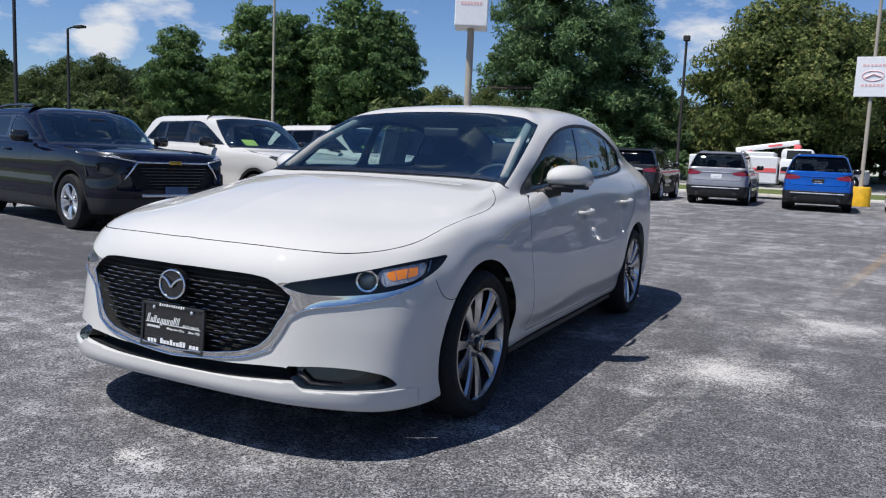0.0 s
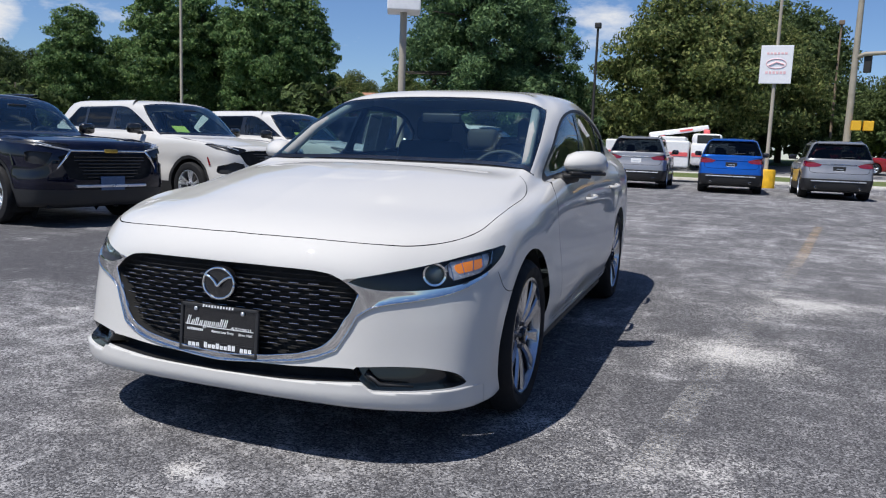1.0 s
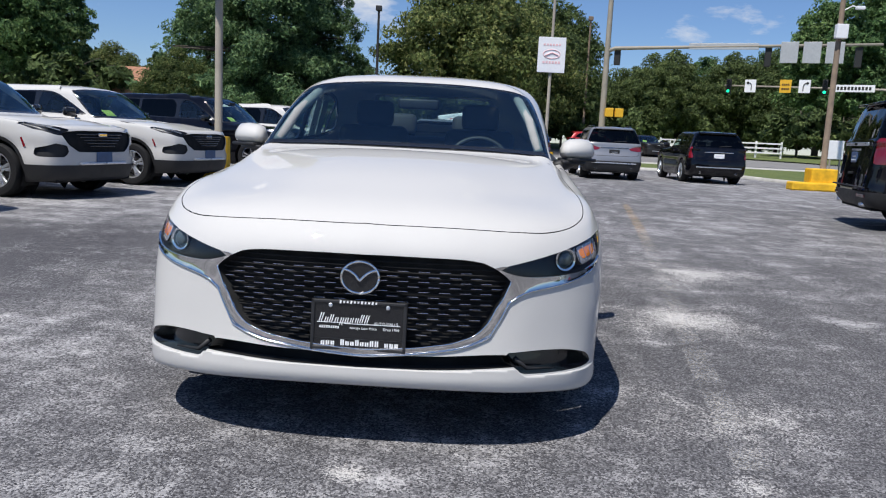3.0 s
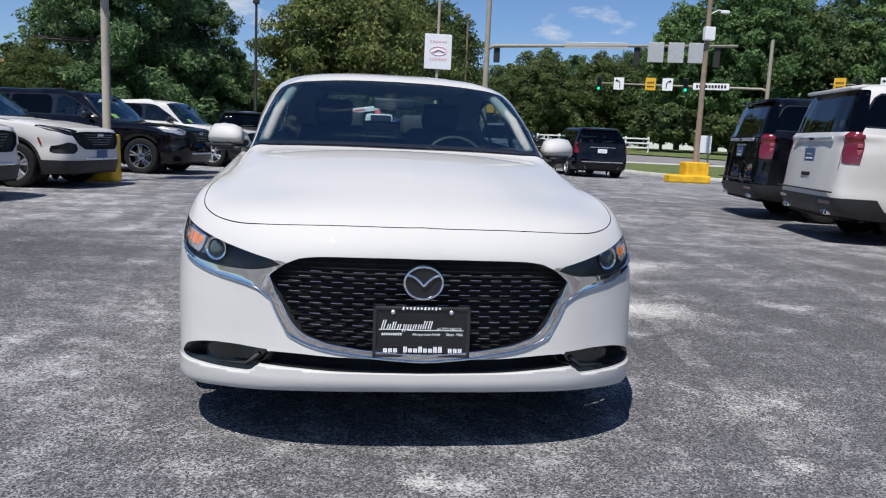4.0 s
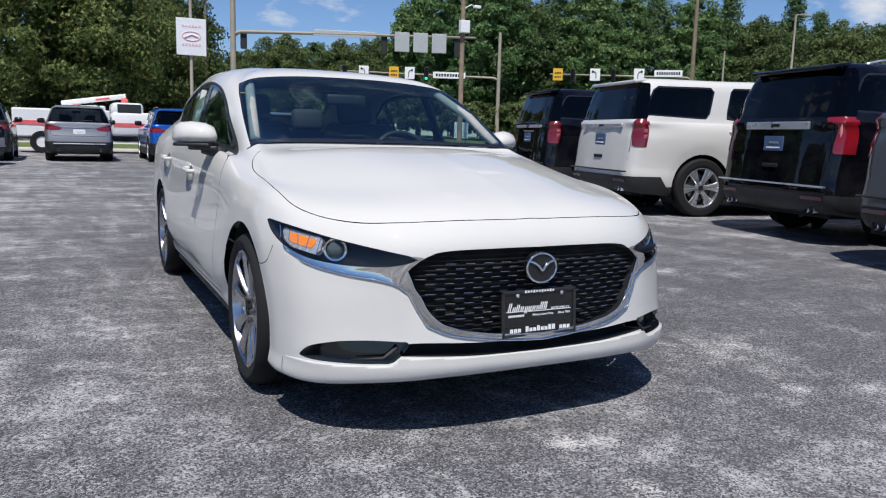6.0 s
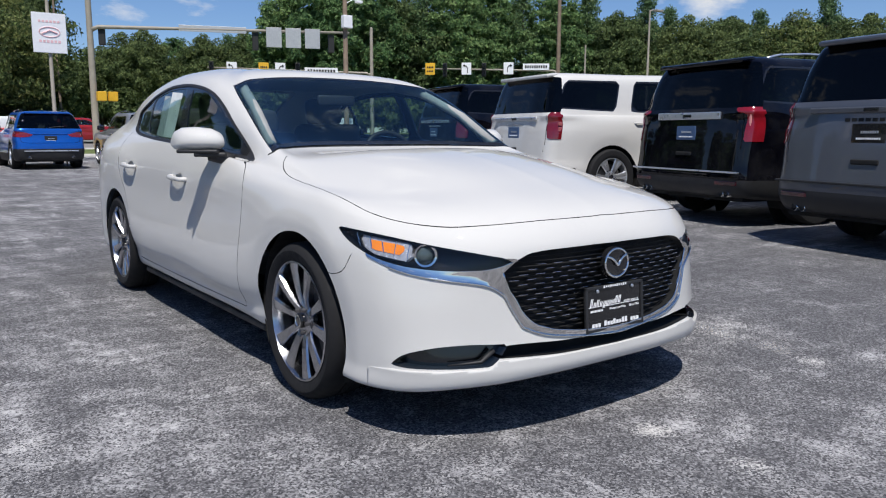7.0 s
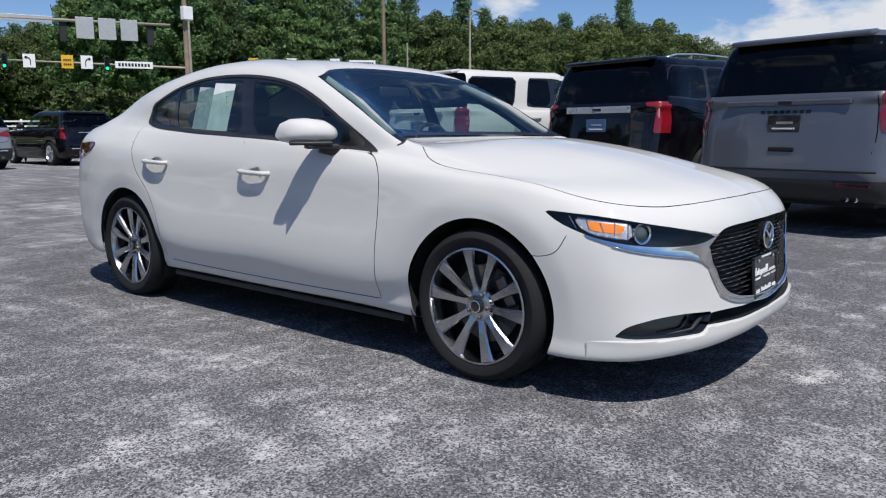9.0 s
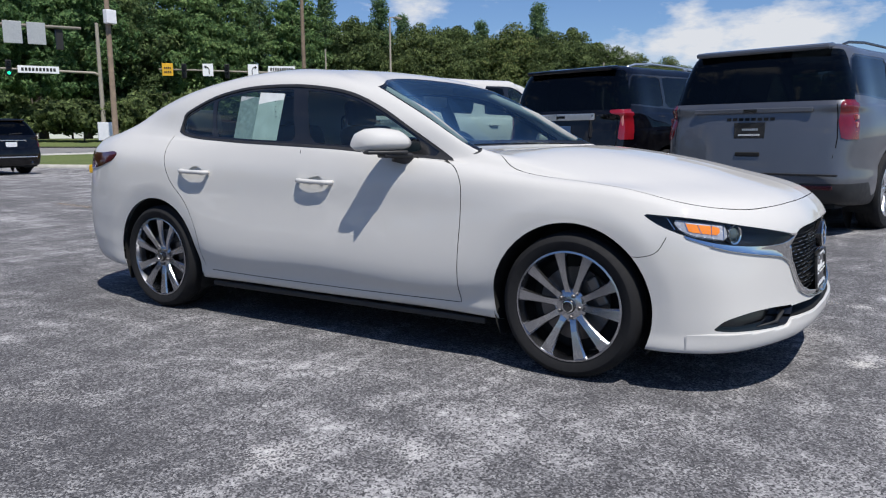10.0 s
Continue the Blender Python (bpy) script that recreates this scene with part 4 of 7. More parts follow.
        box(bm, (sx * 0.908, 0.925, 0.968), (0.20, 0.11, 0.018), 0.007, Euler((0, 0, radians(sx * 40))).to_matrix())
        part("mirror_underside", bm, PLASTIC, mir, smooth=50)
        # handles
        for y, z in ((1.42, 0.812), (2.345, 0.846)):
            hd = new("door_handle")
            hd.parent = car
            col = sk.V[(np.abs(sk.V[:, 1] - y) < 0.06) & (sk.V[:, 0] > 0.8)]
            x0 = col[np.argmin(np.abs(col[:, 2] - z)), 0]
            hd.matrix_local = pose(sx * x0, y, z)
            bm = bmesh.new()
            tube(bm, spline([(sx * -0.004, -0.115, 0), (sx * 0.022, -0.10, 0), (sx * 0.032, -0.04, 0.002), (sx * 0.032, 0.05, 0.004), (sx * 0.02, 0.105, 0.006), (sx * -0.004, 0.115, 0.006)], 4), 0.0125, 10)
            part("grip", bm, WHITE, hd, smooth=60)
            sk.emit("cup", "cup", WHITE, hd, nm, push=-0.016, wall=-0.016, keep=lambda m, y=y: abs(m[1] - y) < 0.2).matrix_local = pose(-sx * x0, -y, -z)
    cabin(car, 0.74, 0.72, 2.75, 0.34, 0.96, 1.42)
    bm = bmesh.new()
    for r0, r1 in ((1.45, 2.45),):
        box(bm, (0, (r0 + r1) / 2, 1.36), (0.95, r1 - r0, 0.01), 0.003)
    part("headliner", bm, HEADLINER, car)
    for sx in (-1, 1):
        bm = bmesh.new()
        tube(bm, [(sx * 0.675, 0.63, 1.0), (sx * 0.635, 0.88, 1.155), (sx * 0.575, 1.20, 1.295), (sx * 0.56, 1.45, 1.335)], 0.026, 8)
        part("pillar_trim", bm, HEADLINER, car, "pale pillar lining", smooth=60)
    # window sticker inside the rear right door glass
    st = new("window_sticker")
    st.parent = car
    bm = bmesh.new()
    rot = Euler((radians(4), radians(14), 0)).to_matrix()
    box(bm, (-0.742, 1.86, 1.155), (0.002, 0.19, 0.27), 0, rot)
    part("sticker_sheet", bm, PAPER, st, "white price sheet in the window")
    bm = bmesh.new()
    box(bm, (-0.735, 2.03, 1.15), (0.002, 0.17, 0.25), 0, rot)
    part("sticker_sheet", bm, PRINTED, st, "closely printed grey sheet in the window")
    bm = bmesh.new()
    for k in range(7):
        box(bm, (-0.7438, 1.80, 1.07 + 0.028 * k), (0.002, 0.006, 0.006), 0, rot)
    part("sticker_marks", bm, GAP, st)
    return car


SILVERED = plain("lamp_silver", (0.50, 0.50, 0.51), 0.25, 0.45, var=0.25, scale=70)
BOWL = plain("lamp_bowl", (0.010, 0.010, 0.011), 0.35)
SMOKE_GLASS = plain("projector_glass", (0.07, 0.09, 0.085), 0.03, coat=1.0)
DARKCHROME = plain("dark_chrome", (0.50, 0.50, 0.53), 0.20, 1.0, var=0.05)
MIRROR = plain("mirror_silver", (0.85, 0.86, 0.87), 0.02, 1.0, var=0.01)
build_sedan()

# ---- parked vehicles ----
def suv_rings(f, b, w, wb, sill, hz, hr, bz, rz, ya, yt, wr, rake):
    """The net of a tall car's skin: f, b nose and tail; w half width; heights of sill, nose, cowl, belt and roof; ya, yt foot and head of the windscreen."""
    def plan(W, F, B):
        return [(0, F), (.36 * W, F + .012), (.64 * W, F + .05), (.89 * W, F + .17), (.975 * W, F + .42), (W, 0), (W, ya + .42), (W, wb * .58), (W, wb - .35), (W, wb + .25), (.975 * W, B - .30), (.90 * W, B - .08), (.58 * W, B - .012), (0, B)]

    def ring(pl, zf, zs, zr):
        zz = [zf, zf, zf, zf, (zf + zs) / 2, zs, zs, zs, zs, (3 * zs + zr) / 4, (zs + 2 * zr) / 3, zr, zr, zr]
        return [(x, y, z) for (x, y), z in zip(pl, zz)]
    ys = [wb * .58, wb - .35, wb + .25]
    R = [ring(plan(w - .12, f + .16, b - .14), sill + .04, sill, sill + .06),
         ring(plan(w - .05, f + .05, b - .07), sill + .05, sill + .02, sill + .08),
         ring(plan(w - .015, f + .01, b - .01), .38, .36, .45),
         ring(plan(w, f, b), .52, .50, .58),
         ring(plan(w - .012, f, b - .012), .66, .68, .70),
         ring(plan(w - .004, f + .02, b - .055), hz - .13, bz - .24, bz - .22),
         ring(plan(w - .03, f + .07, b - .075), hz - .02, bz - .07, bz - .08)]
    R.append([(0, f + .30, hz + .03), (.33 * w, f + .31, hz + .03), (.58 * w, f + .34, hz + .025), (.78 * w, f + .42, hz + .02), (.87 * w, f + .62, hz + .035), (w - .10, .12, bz - .06), (w - .075, ya + .45, bz - .01)]
             + [(w - .062, y, bz) for y in ys] + [(.94 * w, b - .33, bz), (.88 * w, b - .14, bz), (.57 * w, b - .095, bz), (0, b - .085, bz)])
    ym, zm = (f + ya) / 2 + .12, hz + (hr - hz) * .62 + .02
    R.append([(0, ym, zm), (.32 * w, ym, zm), (.56 * w, ym + .03, zm - .005), (.75 * w, ym + .08, zm - .012), (.83 * w, ym + .16, zm - .015), (.87 * w, ya * .55 + .12, hr - .03), (w - .09, ya + .47, bz + .01)]
             + [(w - .075, y, bz + .015) for y in ys] + [(.93 * w, b - .335, bz + .02), (.865 * w, b - .15, bz + .02), (.56 * w, b - .10, bz + .02), (0, b - .09, bz + .02)])
    base = [(0, ya, hr), (.30 * w, ya + .02, hr), (.55 * w, ya + .07, hr), (.72 * w, ya + .16, hr), (.80 * w, ya + .26, hr - .005), (.83 * w, ya + .31, hr - .01), (w - .105, ya + .50, bz + .025)] \
        + [(w - .085, y, bz + .03) for y in ys] + [(.92 * w, b - .34, bz + .05), (.85 * w, b - .165, bz + .05), (.55 * w, b - .11, bz + .05), (0, b - .10, bz + .05)]
    edge = [(0, yt, rz - .06), (.30 * wr, yt, rz - .062), (.60 * wr, yt + .03, rz - .07), (.84 * wr, yt + .06, rz - .085), (.95 * wr, yt + .09, rz - .10), (wr, yt + .12, rz - .105), (wr + .015, yt + .45, rz - .08),
            (wr + .015, ys[0], rz - .065), (wr + .01, ys[1], rz - .07), (wr + .005, wb + .2, rz - .075), (wr - .01, b - rake - .13, rz - .085), (wr - .07, b - rake - .03, rz - .08), (.60 * wr, b - rake, rz - .07), (0, b - rake, rz - .065)]
    R.append(base)
    R.append([((p[0] + q[0]) / 2 * 1.022, (p[1] + q[1]) / 2 + (-.02 if i < 5 else .02 if i > 10 else 0), (p[2] + q[2]) / 2 + (.012 if i < 5 or i > 10 else 0)) for i, (p, q) in enumerate(zip(base, edge))])
    R.append(edge)
    c = [(0, yt + .5 + (b - rake - yt - 1.0) * k / 13, rz) for k in range(14)]
    R.append([(p[0] * .55, p[1] * .6 + q[1] * .4, rz - .022) for p, q in zip(edge, c)])
    R.append(c)
    return R


def bar_word(name, parent, n, wide, tall, m, material):
    """A word that is drawn as a row of plain bars."""
    bm = bmesh.new()
    for i in range(n):
        box(bm, ((i - (n - 1) / 2) * wide / n, 0, 0), (wide / n * 0.68, 0.006, tall))
    ob = tagged(part(name, bm, material, parent), kind="stuff")
    ob.matrix_local = m
    return ob


def make_suv(name, place, label, paint, f, b, w, wb, sill, hz, hr, bz, rz, ya, yt, wr, rake, tyre, rim, alloy, spokes, rear="", front="", clad=0.40, rails=None, privacy=True, group="", detail=True, plate=None):
    car = empty(name, place, label, "car", group)
    wz, ar = tyre, tyre + 0.055
    sk = Skin(suv_rings(f, b, w, wb, sill, hz, hr, bz, rz, ya, yt, wr, rake), 6, 4, [(0, wz), (wb, wz)], ar, 0.02)
    low = lambda V: (V[:, 0] > w * 0.6)
    sk.cut(disc_cut(0, wz, ar, low), "hole")
    sk.cut(disc_cut(wb, wz, ar, low), "hole")
    sk.cut(lambda V: np.where(V[:, 6] <= 5.001, np.maximum(9 - V[:, 7], V[:, 7] - 10.98), 1), "band")
    sk.cut(lambda V: np.maximum(V[:, 6] - 4.8, np.maximum(9.15 - V[:, 7], V[:, 7] - 10.85)), "windscreen", ("band",))
    sk.cut(lambda V: np.maximum((10.25 if rear in ("tall", "hook") else 10.62) - V[:, 6], np.maximum(9.0 - V[:, 7], V[:, 7] - 10.9)), "rear_window")
    side = lambda V: (V[:, 0] > w * 0.55) & (V[:, 7] > 7.5)
    x0, x1 = ya + .44, b - (.20 if rear in ("tall", "hook") else .44)
    tv, bv = rz - .135, bz + .045
    dlo = outline([(x0, bv), ((x0 + yt + .42) / 2, (bv + tv) / 2 + .02), (yt + .42, tv - .01), (yt + .9, tv + .005), (wb * .7, tv + .008), (b - rake - (.13 if rear in ("tall", "hook") else .36), tv - .01)], [(b - rake - (.13 if rear in ("tall", "hook") else .36), tv - .01), (x1, bv + .06)], [(x1, bv + .06), (wb, bv + .03), (wb * .6, bv + .01), (x0, bv)])
    tall = rear == "tall"
    pillar = lambda V: wb - .20 - (V[:, 2] - bz) * .30
    sk.cut(lambda V: np.where(side(V), np.maximum(sdf(dlo, side_of(V)), 0.13 - np.abs(V[:, 1] - pillar(V)) if tall else -1.0), 1.0), "frame")
    inner = lambda V: np.maximum(sdf(dlo, side_of(V)), 0.13 - np.abs(V[:, 1] - pillar(V)) if tall else -1.0) + 0.022
    p1, p2 = ya + 1.42, wb - (0.28 if tall else 0.05)
    sk.cut(lambda V: np.maximum(inner(V), V[:, 1] - p1), "front_window", ("frame",))
    sk.cut(lambda V: np.maximum(inner(V), np.maximum(p1 + .10 - V[:, 1], V[:, 1] - p2)), "rear_door_window", ("frame",))
    sk.cut(lambda V: np.maximum(inner(V), p2 + .07 - V[:, 1]), "quarter_window", ("frame",))
    nose = lambda V: (V[:, 6] < 4.7) & (V[:, 7] < 7.5) & (V[:, 7] > 0.5)
    tail = lambda V: (V[:, 6] > 9.2) & (V[:, 7] < 9.6) & (V[:, 1] > b - (.45 if rear == "swept" else .30))
    tl = None
    if front == "wide":
        sk.cut(region(np.array([(-.1, hz - .05), (.40, hz - .05), (.62, hz - .07), (.68, hz - .10), (.60, hz - .24), (.46, hz - .33), (-.1, hz - .34)]), front_of, nose), "grille")
        lamp = [(.54, hz - .04), (.70, hz + .0), (.845, hz + .035), (.90, hz + .03), (.87, hz - .05), (.76, hz - .105), (.68, hz - .125)] if hz < 1.0 else [(.58, hz - .06), (.68, hz - .01), (.86, hz + .03), (.905, hz + .02), (.89, hz - .09), (.78, hz - .15), (.66, hz - .14)]
        sk.cut(region(np.array(lamp) * (w / .92, 1), front_of, nose), "lamp")
        sk.cut(region(np.array([(.62, hz - .25), (.76, hz - .22), (.87, hz - .28), (.885, hz - .40), (.66, hz - .40), (.60, hz - .34)]) * (w / .92, 1), front_of, nose), "fog")
    elif front == "low":
        sk.cut(region(np.array([(-.1, hz - .13), (.50, hz - .13), (.62, hz - .17), (.52, hz - .40), (.40, hz - .43), (-.1, hz - .43)]), front_of, nose), "grille")
        sk.cut(region(np.array([(.46, hz - .03), (.70, hz + .0), (.90, hz + .02), (.88, hz - .035), (.70, hz - .06), (.5, hz - .07)]), front_of, nose), "lamp")
        sk.cut(region(np.array([(.66, hz - .13), (.86, hz - .11), (.86, hz - .25), (.74, hz - .26)]), front_of, nose), "fog")
    if rear == "swept":
        tl = np.array([(.46, bz - .12), (.70, bz - .055), (1.02, bz - .02), (1.02, bz - .17), (.80, bz - .195), (.55, bz - .175)])
    elif rear == "tall":
        tl = np.array([(.86, bz - .33), (.82, bz - .15), (.835, bz + .05), (1.2, bz + .07), (1.2, bz - .33)])
    elif rear == "hook":
        tl = np.array([(.84, bz - .33), (.845, bz - .02), (.72, bz + .0), (.70, bz + .045), (1.2, bz + .06), (1.2, bz - .33)])
    elif rear == "slim":
        tl = np.array([(.84, bz - .30), (.90, bz - .05), (.86, bz + .04), (1.2, bz + .02), (1.2, bz - .30)])
    if tl is not None:
        sk.cut(region(tl * (w if rear == "swept" else w, 1), front_of, tail), "tail_lamp")
    sk.cut(lambda V: np.where(V[:, 7] < 6, np.where(V[:, 6] < 4.4, V[:, 2] - (clad + .05), np.where(V[:, 6] > 9.6, V[:, 2] - (clad + .14), V[:, 2] - clad)), 1), "clad")
    if clad > 0.33 and w < 1.0:
        for ay in (0, wb):
            sk.cut(disc_cut(ay, wz, ar + 0.045, low), "clad")
    flank = lambda V: (V[:, 0] > w * .6) & (V[:, 7] < 9.2) & (V[:, 7] > 1.5)
    for yy in (ya + .36, p1 + .05, p2 - .02):
        sk.seam([(yy, bz + .05), (yy, bz - .2), (yy - .01, .60), (yy - .005, clad + .01)], side_of, flank, 0.004)
    rearward = lambda V: (V[:, 6] > 10.4) & (V[:, 7] < 9.1)
    sk.seam([(-.01, .74), (.60 * w, .74), (.80 * w, .76), (.83 * w, .95), (.80 * w, bz + .02)], front_of, rearward, 0.005)
    hoodview = lambda V: (V[:, 6] < 6) & (V[:, 7] > 6) & (V[:, 7] < 9)
    sk.seam(spline([(-.05, f + .13), (.5 * w, f + .15), (.74 * w, f + .30), (.86 * w, f + .75), (.86 * w, ya)], 4), top_of, hoodview, 0.004)
    sk.emit("body", "body", paint, car)
    sk.emit("seam", "panel_gap", GAP, car, push=-0.008)
    sk.emit("clad", "cladding", PLASTIC if clad > 0.33 else paint, car, push=0.004, label="black lower cladding")
    sk.emit(("band",), "windscreen_band", TRIM, car)
    sk.emit("windscreen", "windscreen", WINDSCREEN, car)
    tint = PRIVACY if privacy else GLASS
    sk.emit("rear_window", "rear_window", PRIVACY, car, push=-0.003, label="dark tinted rear window")
    for sd in "LR":
        sx = 1 if sd == "L" else -1
        sk.emit("frame", "window_frame", TRIM, car, sd, push=-0.002, wall=0.01)
        sk.emit("front_window", "front_window", GLASS, car, sd, push=-0.006)
        sk.emit("rear_door_window", "rear_door_window", tint, car, sd, push=-0.006)
        sk.emit("quarter_window", "quarter_window", tint, car, sd, push=-0.006)
        if tl is not None:
            t = new("tail_light")
            t.parent = car
            sk.emit("tail_lamp", "tail_lens", REDLENS if rear != "tall" else DEEPRED, t, sd, push=0.008, wall=0.02, label="red tail lens")
            if rear in ("tall", "hook"):
                bm = bmesh.new()
                v = sk.at(front_of, w * .93, bz - .12, tail)
                if rear == "tall":
                    for dz, hh in ((-.265, .05), (-.19, .06), (-.115, .05)):
                        box(bm, (sx * (v[0] + .004), v[1] + .004, bz + dz), (0.05, 0.06, hh), 0.008)
                else:
                    box(bm, (sx * (w * .87), sk.at(front_of, w * .87, bz - .14, tail)[1] + .006, bz - .14), (0.03, 0.02, 0.24), 0.006)
                part("reverse_lamp", bm, DUSKLENS if rear == "tall" else PINKLENS, t)
        if front:
            h = new("headlight")
            h.parent = car
            sk.emit("lamp", "lens", LENS, h, sd)
            sk.emit("lamp", "housing", BOWL if hz < 1.0 else SILVERED, h, sd, push=-0.02, wall=-0.02)
            v = sk.at(front_of, w * .80, hz - .03, nose)
            bm = bmesh.new()
            box(bm, (sx * v[0] * .98, v[1] + .005, v[2] - .01), (0.16, 0.05, 0.012), 0.003, Euler((0, radians(-sx * 14), radians(sx * 40))).to_matrix())
            part("light_strip", bm, BRIGHT, h)
            sk.emit("fog", "fog_recess", PLASTIC, car, sd, push=-0.03, wall=-0.03)
        for y in (0, wb):
            make_wheel(car, sx * (w - 0.012), y, wz, tyre, 0.235, rim, alloy, 12 if spokes == 6 else spokes, sx, "twin")
            well(car, sx, y, wz, ar + 0.012, w - 0.03, w - 0.33)
        m = new("door_mirror")
        m.parent = car
        bm = bmesh.new()
        box(bm, (sx * (w + .10), ya + .60, bz + .085), (0.22, 0.12, 0.15), 0.045, Euler((0, 0, radians(sx * 12))).to_matrix())
        part("mirror_cap", bm, paint if name.startswith("white_") and front != "wide" else TRIM, m, smooth=50)
        bm = bmesh.new()
        box(bm, (sx * (w - .01), ya + .60, bz + .02), (0.10, 0.07, 0.045), 0.015)
        part("mirror_stalk", bm, PLASTIC, m)
        for y in (p1 - .12, p2 - .22):
            v = sk.at(side_of, y, bz - .10, lambda V: V[:, 0] > w * .7)
            bm = bmesh.new()
            tube(bm, [(sx * (v[0] - .005), y - .11, bz - .10), (sx * (v[0] + .025), y - .08, bz - .10), (sx * (v[0] + .025), y + .08, bz - .095), (sx * (v[0] - .005), y + .11, bz - .095)], 0.013, 8)
            part("door_handle", bm, paint, car, smooth=50)
        if rails:
            bm = bmesh.new()
            tube(bm, spline([(sx * (wr - .07), yt + .55, rz - .04), (sx * (wr - .07), yt + .75, rz - .012), (sx * (wr - .07), wb * .6, rz - .002), (sx * (wr - .08), b - rake - .45, rz - .005), (sx * (wr - .08), b - rake - .25, rz - .05)], 4), 0.015, 8)
            part("roof_rail", bm, rails, car, smooth=60)
    if front:
        sk.emit("grille", "grille", GAP, car, push=-0.03, wall=-0.03)
        for k in range(5 if front == "wide" else 7):
            z = hz - (.10 if front == "wide" else .17) - k * 0.038
            xs = [x for x in np.linspace(-.5, .5, 21) if abs(x) < .5 - .05 * k * (1 if front == "wide" else .5)]
            bm = bmesh.new()
            tube(bm, [(x, sk.at(front_of, abs(x), z, nose)[1] + .012, z) for x in xs], 0.008, 6)
            part("grille_bar", bm, TRIM, car)
        if front == "low":
            bm = bmesh.new()
            tube(bm, [(x, sk.at(front_of, abs(x), hz - .10, nose)[1] - .004, hz - .10) for x in np.linspace(-.54 * w, .54 * w, 21)], 0.013, 8)
            part("chrome_bar", bm, CHROME, car, smooth=60)
            for sx in (-1, 1):
                bm = bmesh.new()
                tube(bm, [(sx * k * w, sk.at(front_of, k * w, hz - d, nose)[1] - .006, hz - d) for k, d in ((.53, .10), (.60, .18), (.67, .27), (.70, .31))], 0.017, 8, r_end=0.008)
                part("chrome_blade", bm, CHROME, car, smooth=60)
                bm = bmesh.new()
                tube(bm, [(sx * k * w, sk.at(front_of, k * w, hz - d, nose)[1] - .004, hz - d) for k, d in ((.54, .095), (.66, .075), (.78, .055), (.88, .035))], 0.012, 8, r_end=0.006)
                part("daylight_strip", bm, SILVERED, car, smooth=60)
        v = sk.at(front_of, 0, hz - (.10), nose)
        bm = bmesh.new()
        box(bm, (0, v[1] - .012, v[2]), (0.17, 0.02, 0.045), 0.01)
        part("badge", bm, GOLD if front == "low" else CHROME, car)
        bm = bmesh.new()
        box(bm, (0, f + 0.005, .47), (0.62 * 2 * w * .8, 0.05, 0.035), 0.012)
        part("skid_plate", bm, BRIGHT, car)
        if plate:
            bm = bmesh.new()
            box(bm, (0, f - 0.008, .50 if front == "low" else .545), (0.31, 0.012, 0.16), 0.004)
            part("front_plate", bm, plate, car)
        for sx in (-1, 1):
            v = sk.at(side_of, f + .47, hz - .22, lambda V: (V[:, 0] > w * .7) & (V[:, 6] < 5))
            bm = bmesh.new()
            box(bm, (sx * (v[0] + .002), v[1], hz - .22), (0.012, 0.03, 0.13), 0.003, Euler((radians(-22), 0, 0)).to_matrix())
            part("side_marker", bm, (REDLENS if hz < 1.0 else paint) if front == "wide" else TRIM, car)
    if rear:
        yb = lambda x, z: sk.at(front_of, abs(x), z, lambda V: V[:, 6] > 10.5)[1]
        bm = bmesh.new()
        zp = (bz - .24) if rear == "swept" else bz - .235
        box(bm, (0, yb(0, zp) + .006, zp), (0.32, 0.014, 0.165), 0.004)
        part("rear_plate", bm, plate or PLASTIC, car, "dealer plate")
        bar_word("plate_bars", car, 11, 0.23, 0.016, Matrix.Translation((0, yb(0, zp) + .014, zp - .045)), PRINT)
        bar_word("plate_name", car, 8, 0.17, 0.022, Matrix.Translation((-.01, yb(0, zp) + .014, zp + .01)), BRIGHT)
        bm = bmesh.new()
        box(bm, (0, b - rake + (.02 if rear in ("tall", "hook") else .0), rz - .072), (2 * wr - .16, 0.20, 0.052), 0.024, Euler((radians(-9), 0, 0)).to_matrix())
        part("roof_spoiler", bm, paint, car, smooth=40)
        if rear in ("tall", "hook"):
            zc = bz - .035
            bm = bmesh.new()
            box(bm, (0, yb(.1, zc) + .012, zc), (1.20 * w if rear == "tall" else 1.02 * w, 0.03, 0.050 if rear == "tall" else 0.085), 0.01)
            part("tailgate_bar", bm, paint if paint is GREYP else BRIGHT, car, "bright bar across the tailgate")
            bm = bmesh.new()
            box(bm, (0, yb(0, zc) + .03, zc), (0.14, 0.012, 0.035), 0.006)
            part("badge", bm, TRIM, car)
            if rear == "tall":
                bar_word("name_bars", car, 8, 0.52, 0.03, Matrix.Translation((0, yb(0, zc - .085) + .004, zc - .085)), BRIGHT if paint is not GREYP else GAP)
            for sx in (-1, 1):
                for k in (0, 1):
                    bm = bmesh.new()
                    lathe(bm, [(0.036, -.10), (0.038, 0.06), (0.034, 0.065), (0.030, 0.05), (0.028, -.05)], 20, "Y", (sx * (w * .60 + k * .085), b - .105, .375))
                    part("exhaust_tip", bm, CHROME, car, smooth=50)
                bm = bmesh.new()
                box(bm, (sx * w * .68, yb(w * .68, .50) + .004, .50), (0.30, 0.02, 0.045), 0.006, Euler((0, 0, radians(-sx * 5))).to_matrix())
                part("rear_reflector", bm, SMOKELENS, car)
            bm = bmesh.new()
            box(bm, (0, yb(0, .62) - .0, .625), (1.75 * w, 0.035, 0.02), 0.006)
            part("bumper_strip", bm, BRIGHT if rear == "hook" else PLASTIC, car)
            bm = bmesh.new()
            box(bm, (0, yb(0, .82) + .002, .82), (0.26, 0.02, 0.045), 0.01)
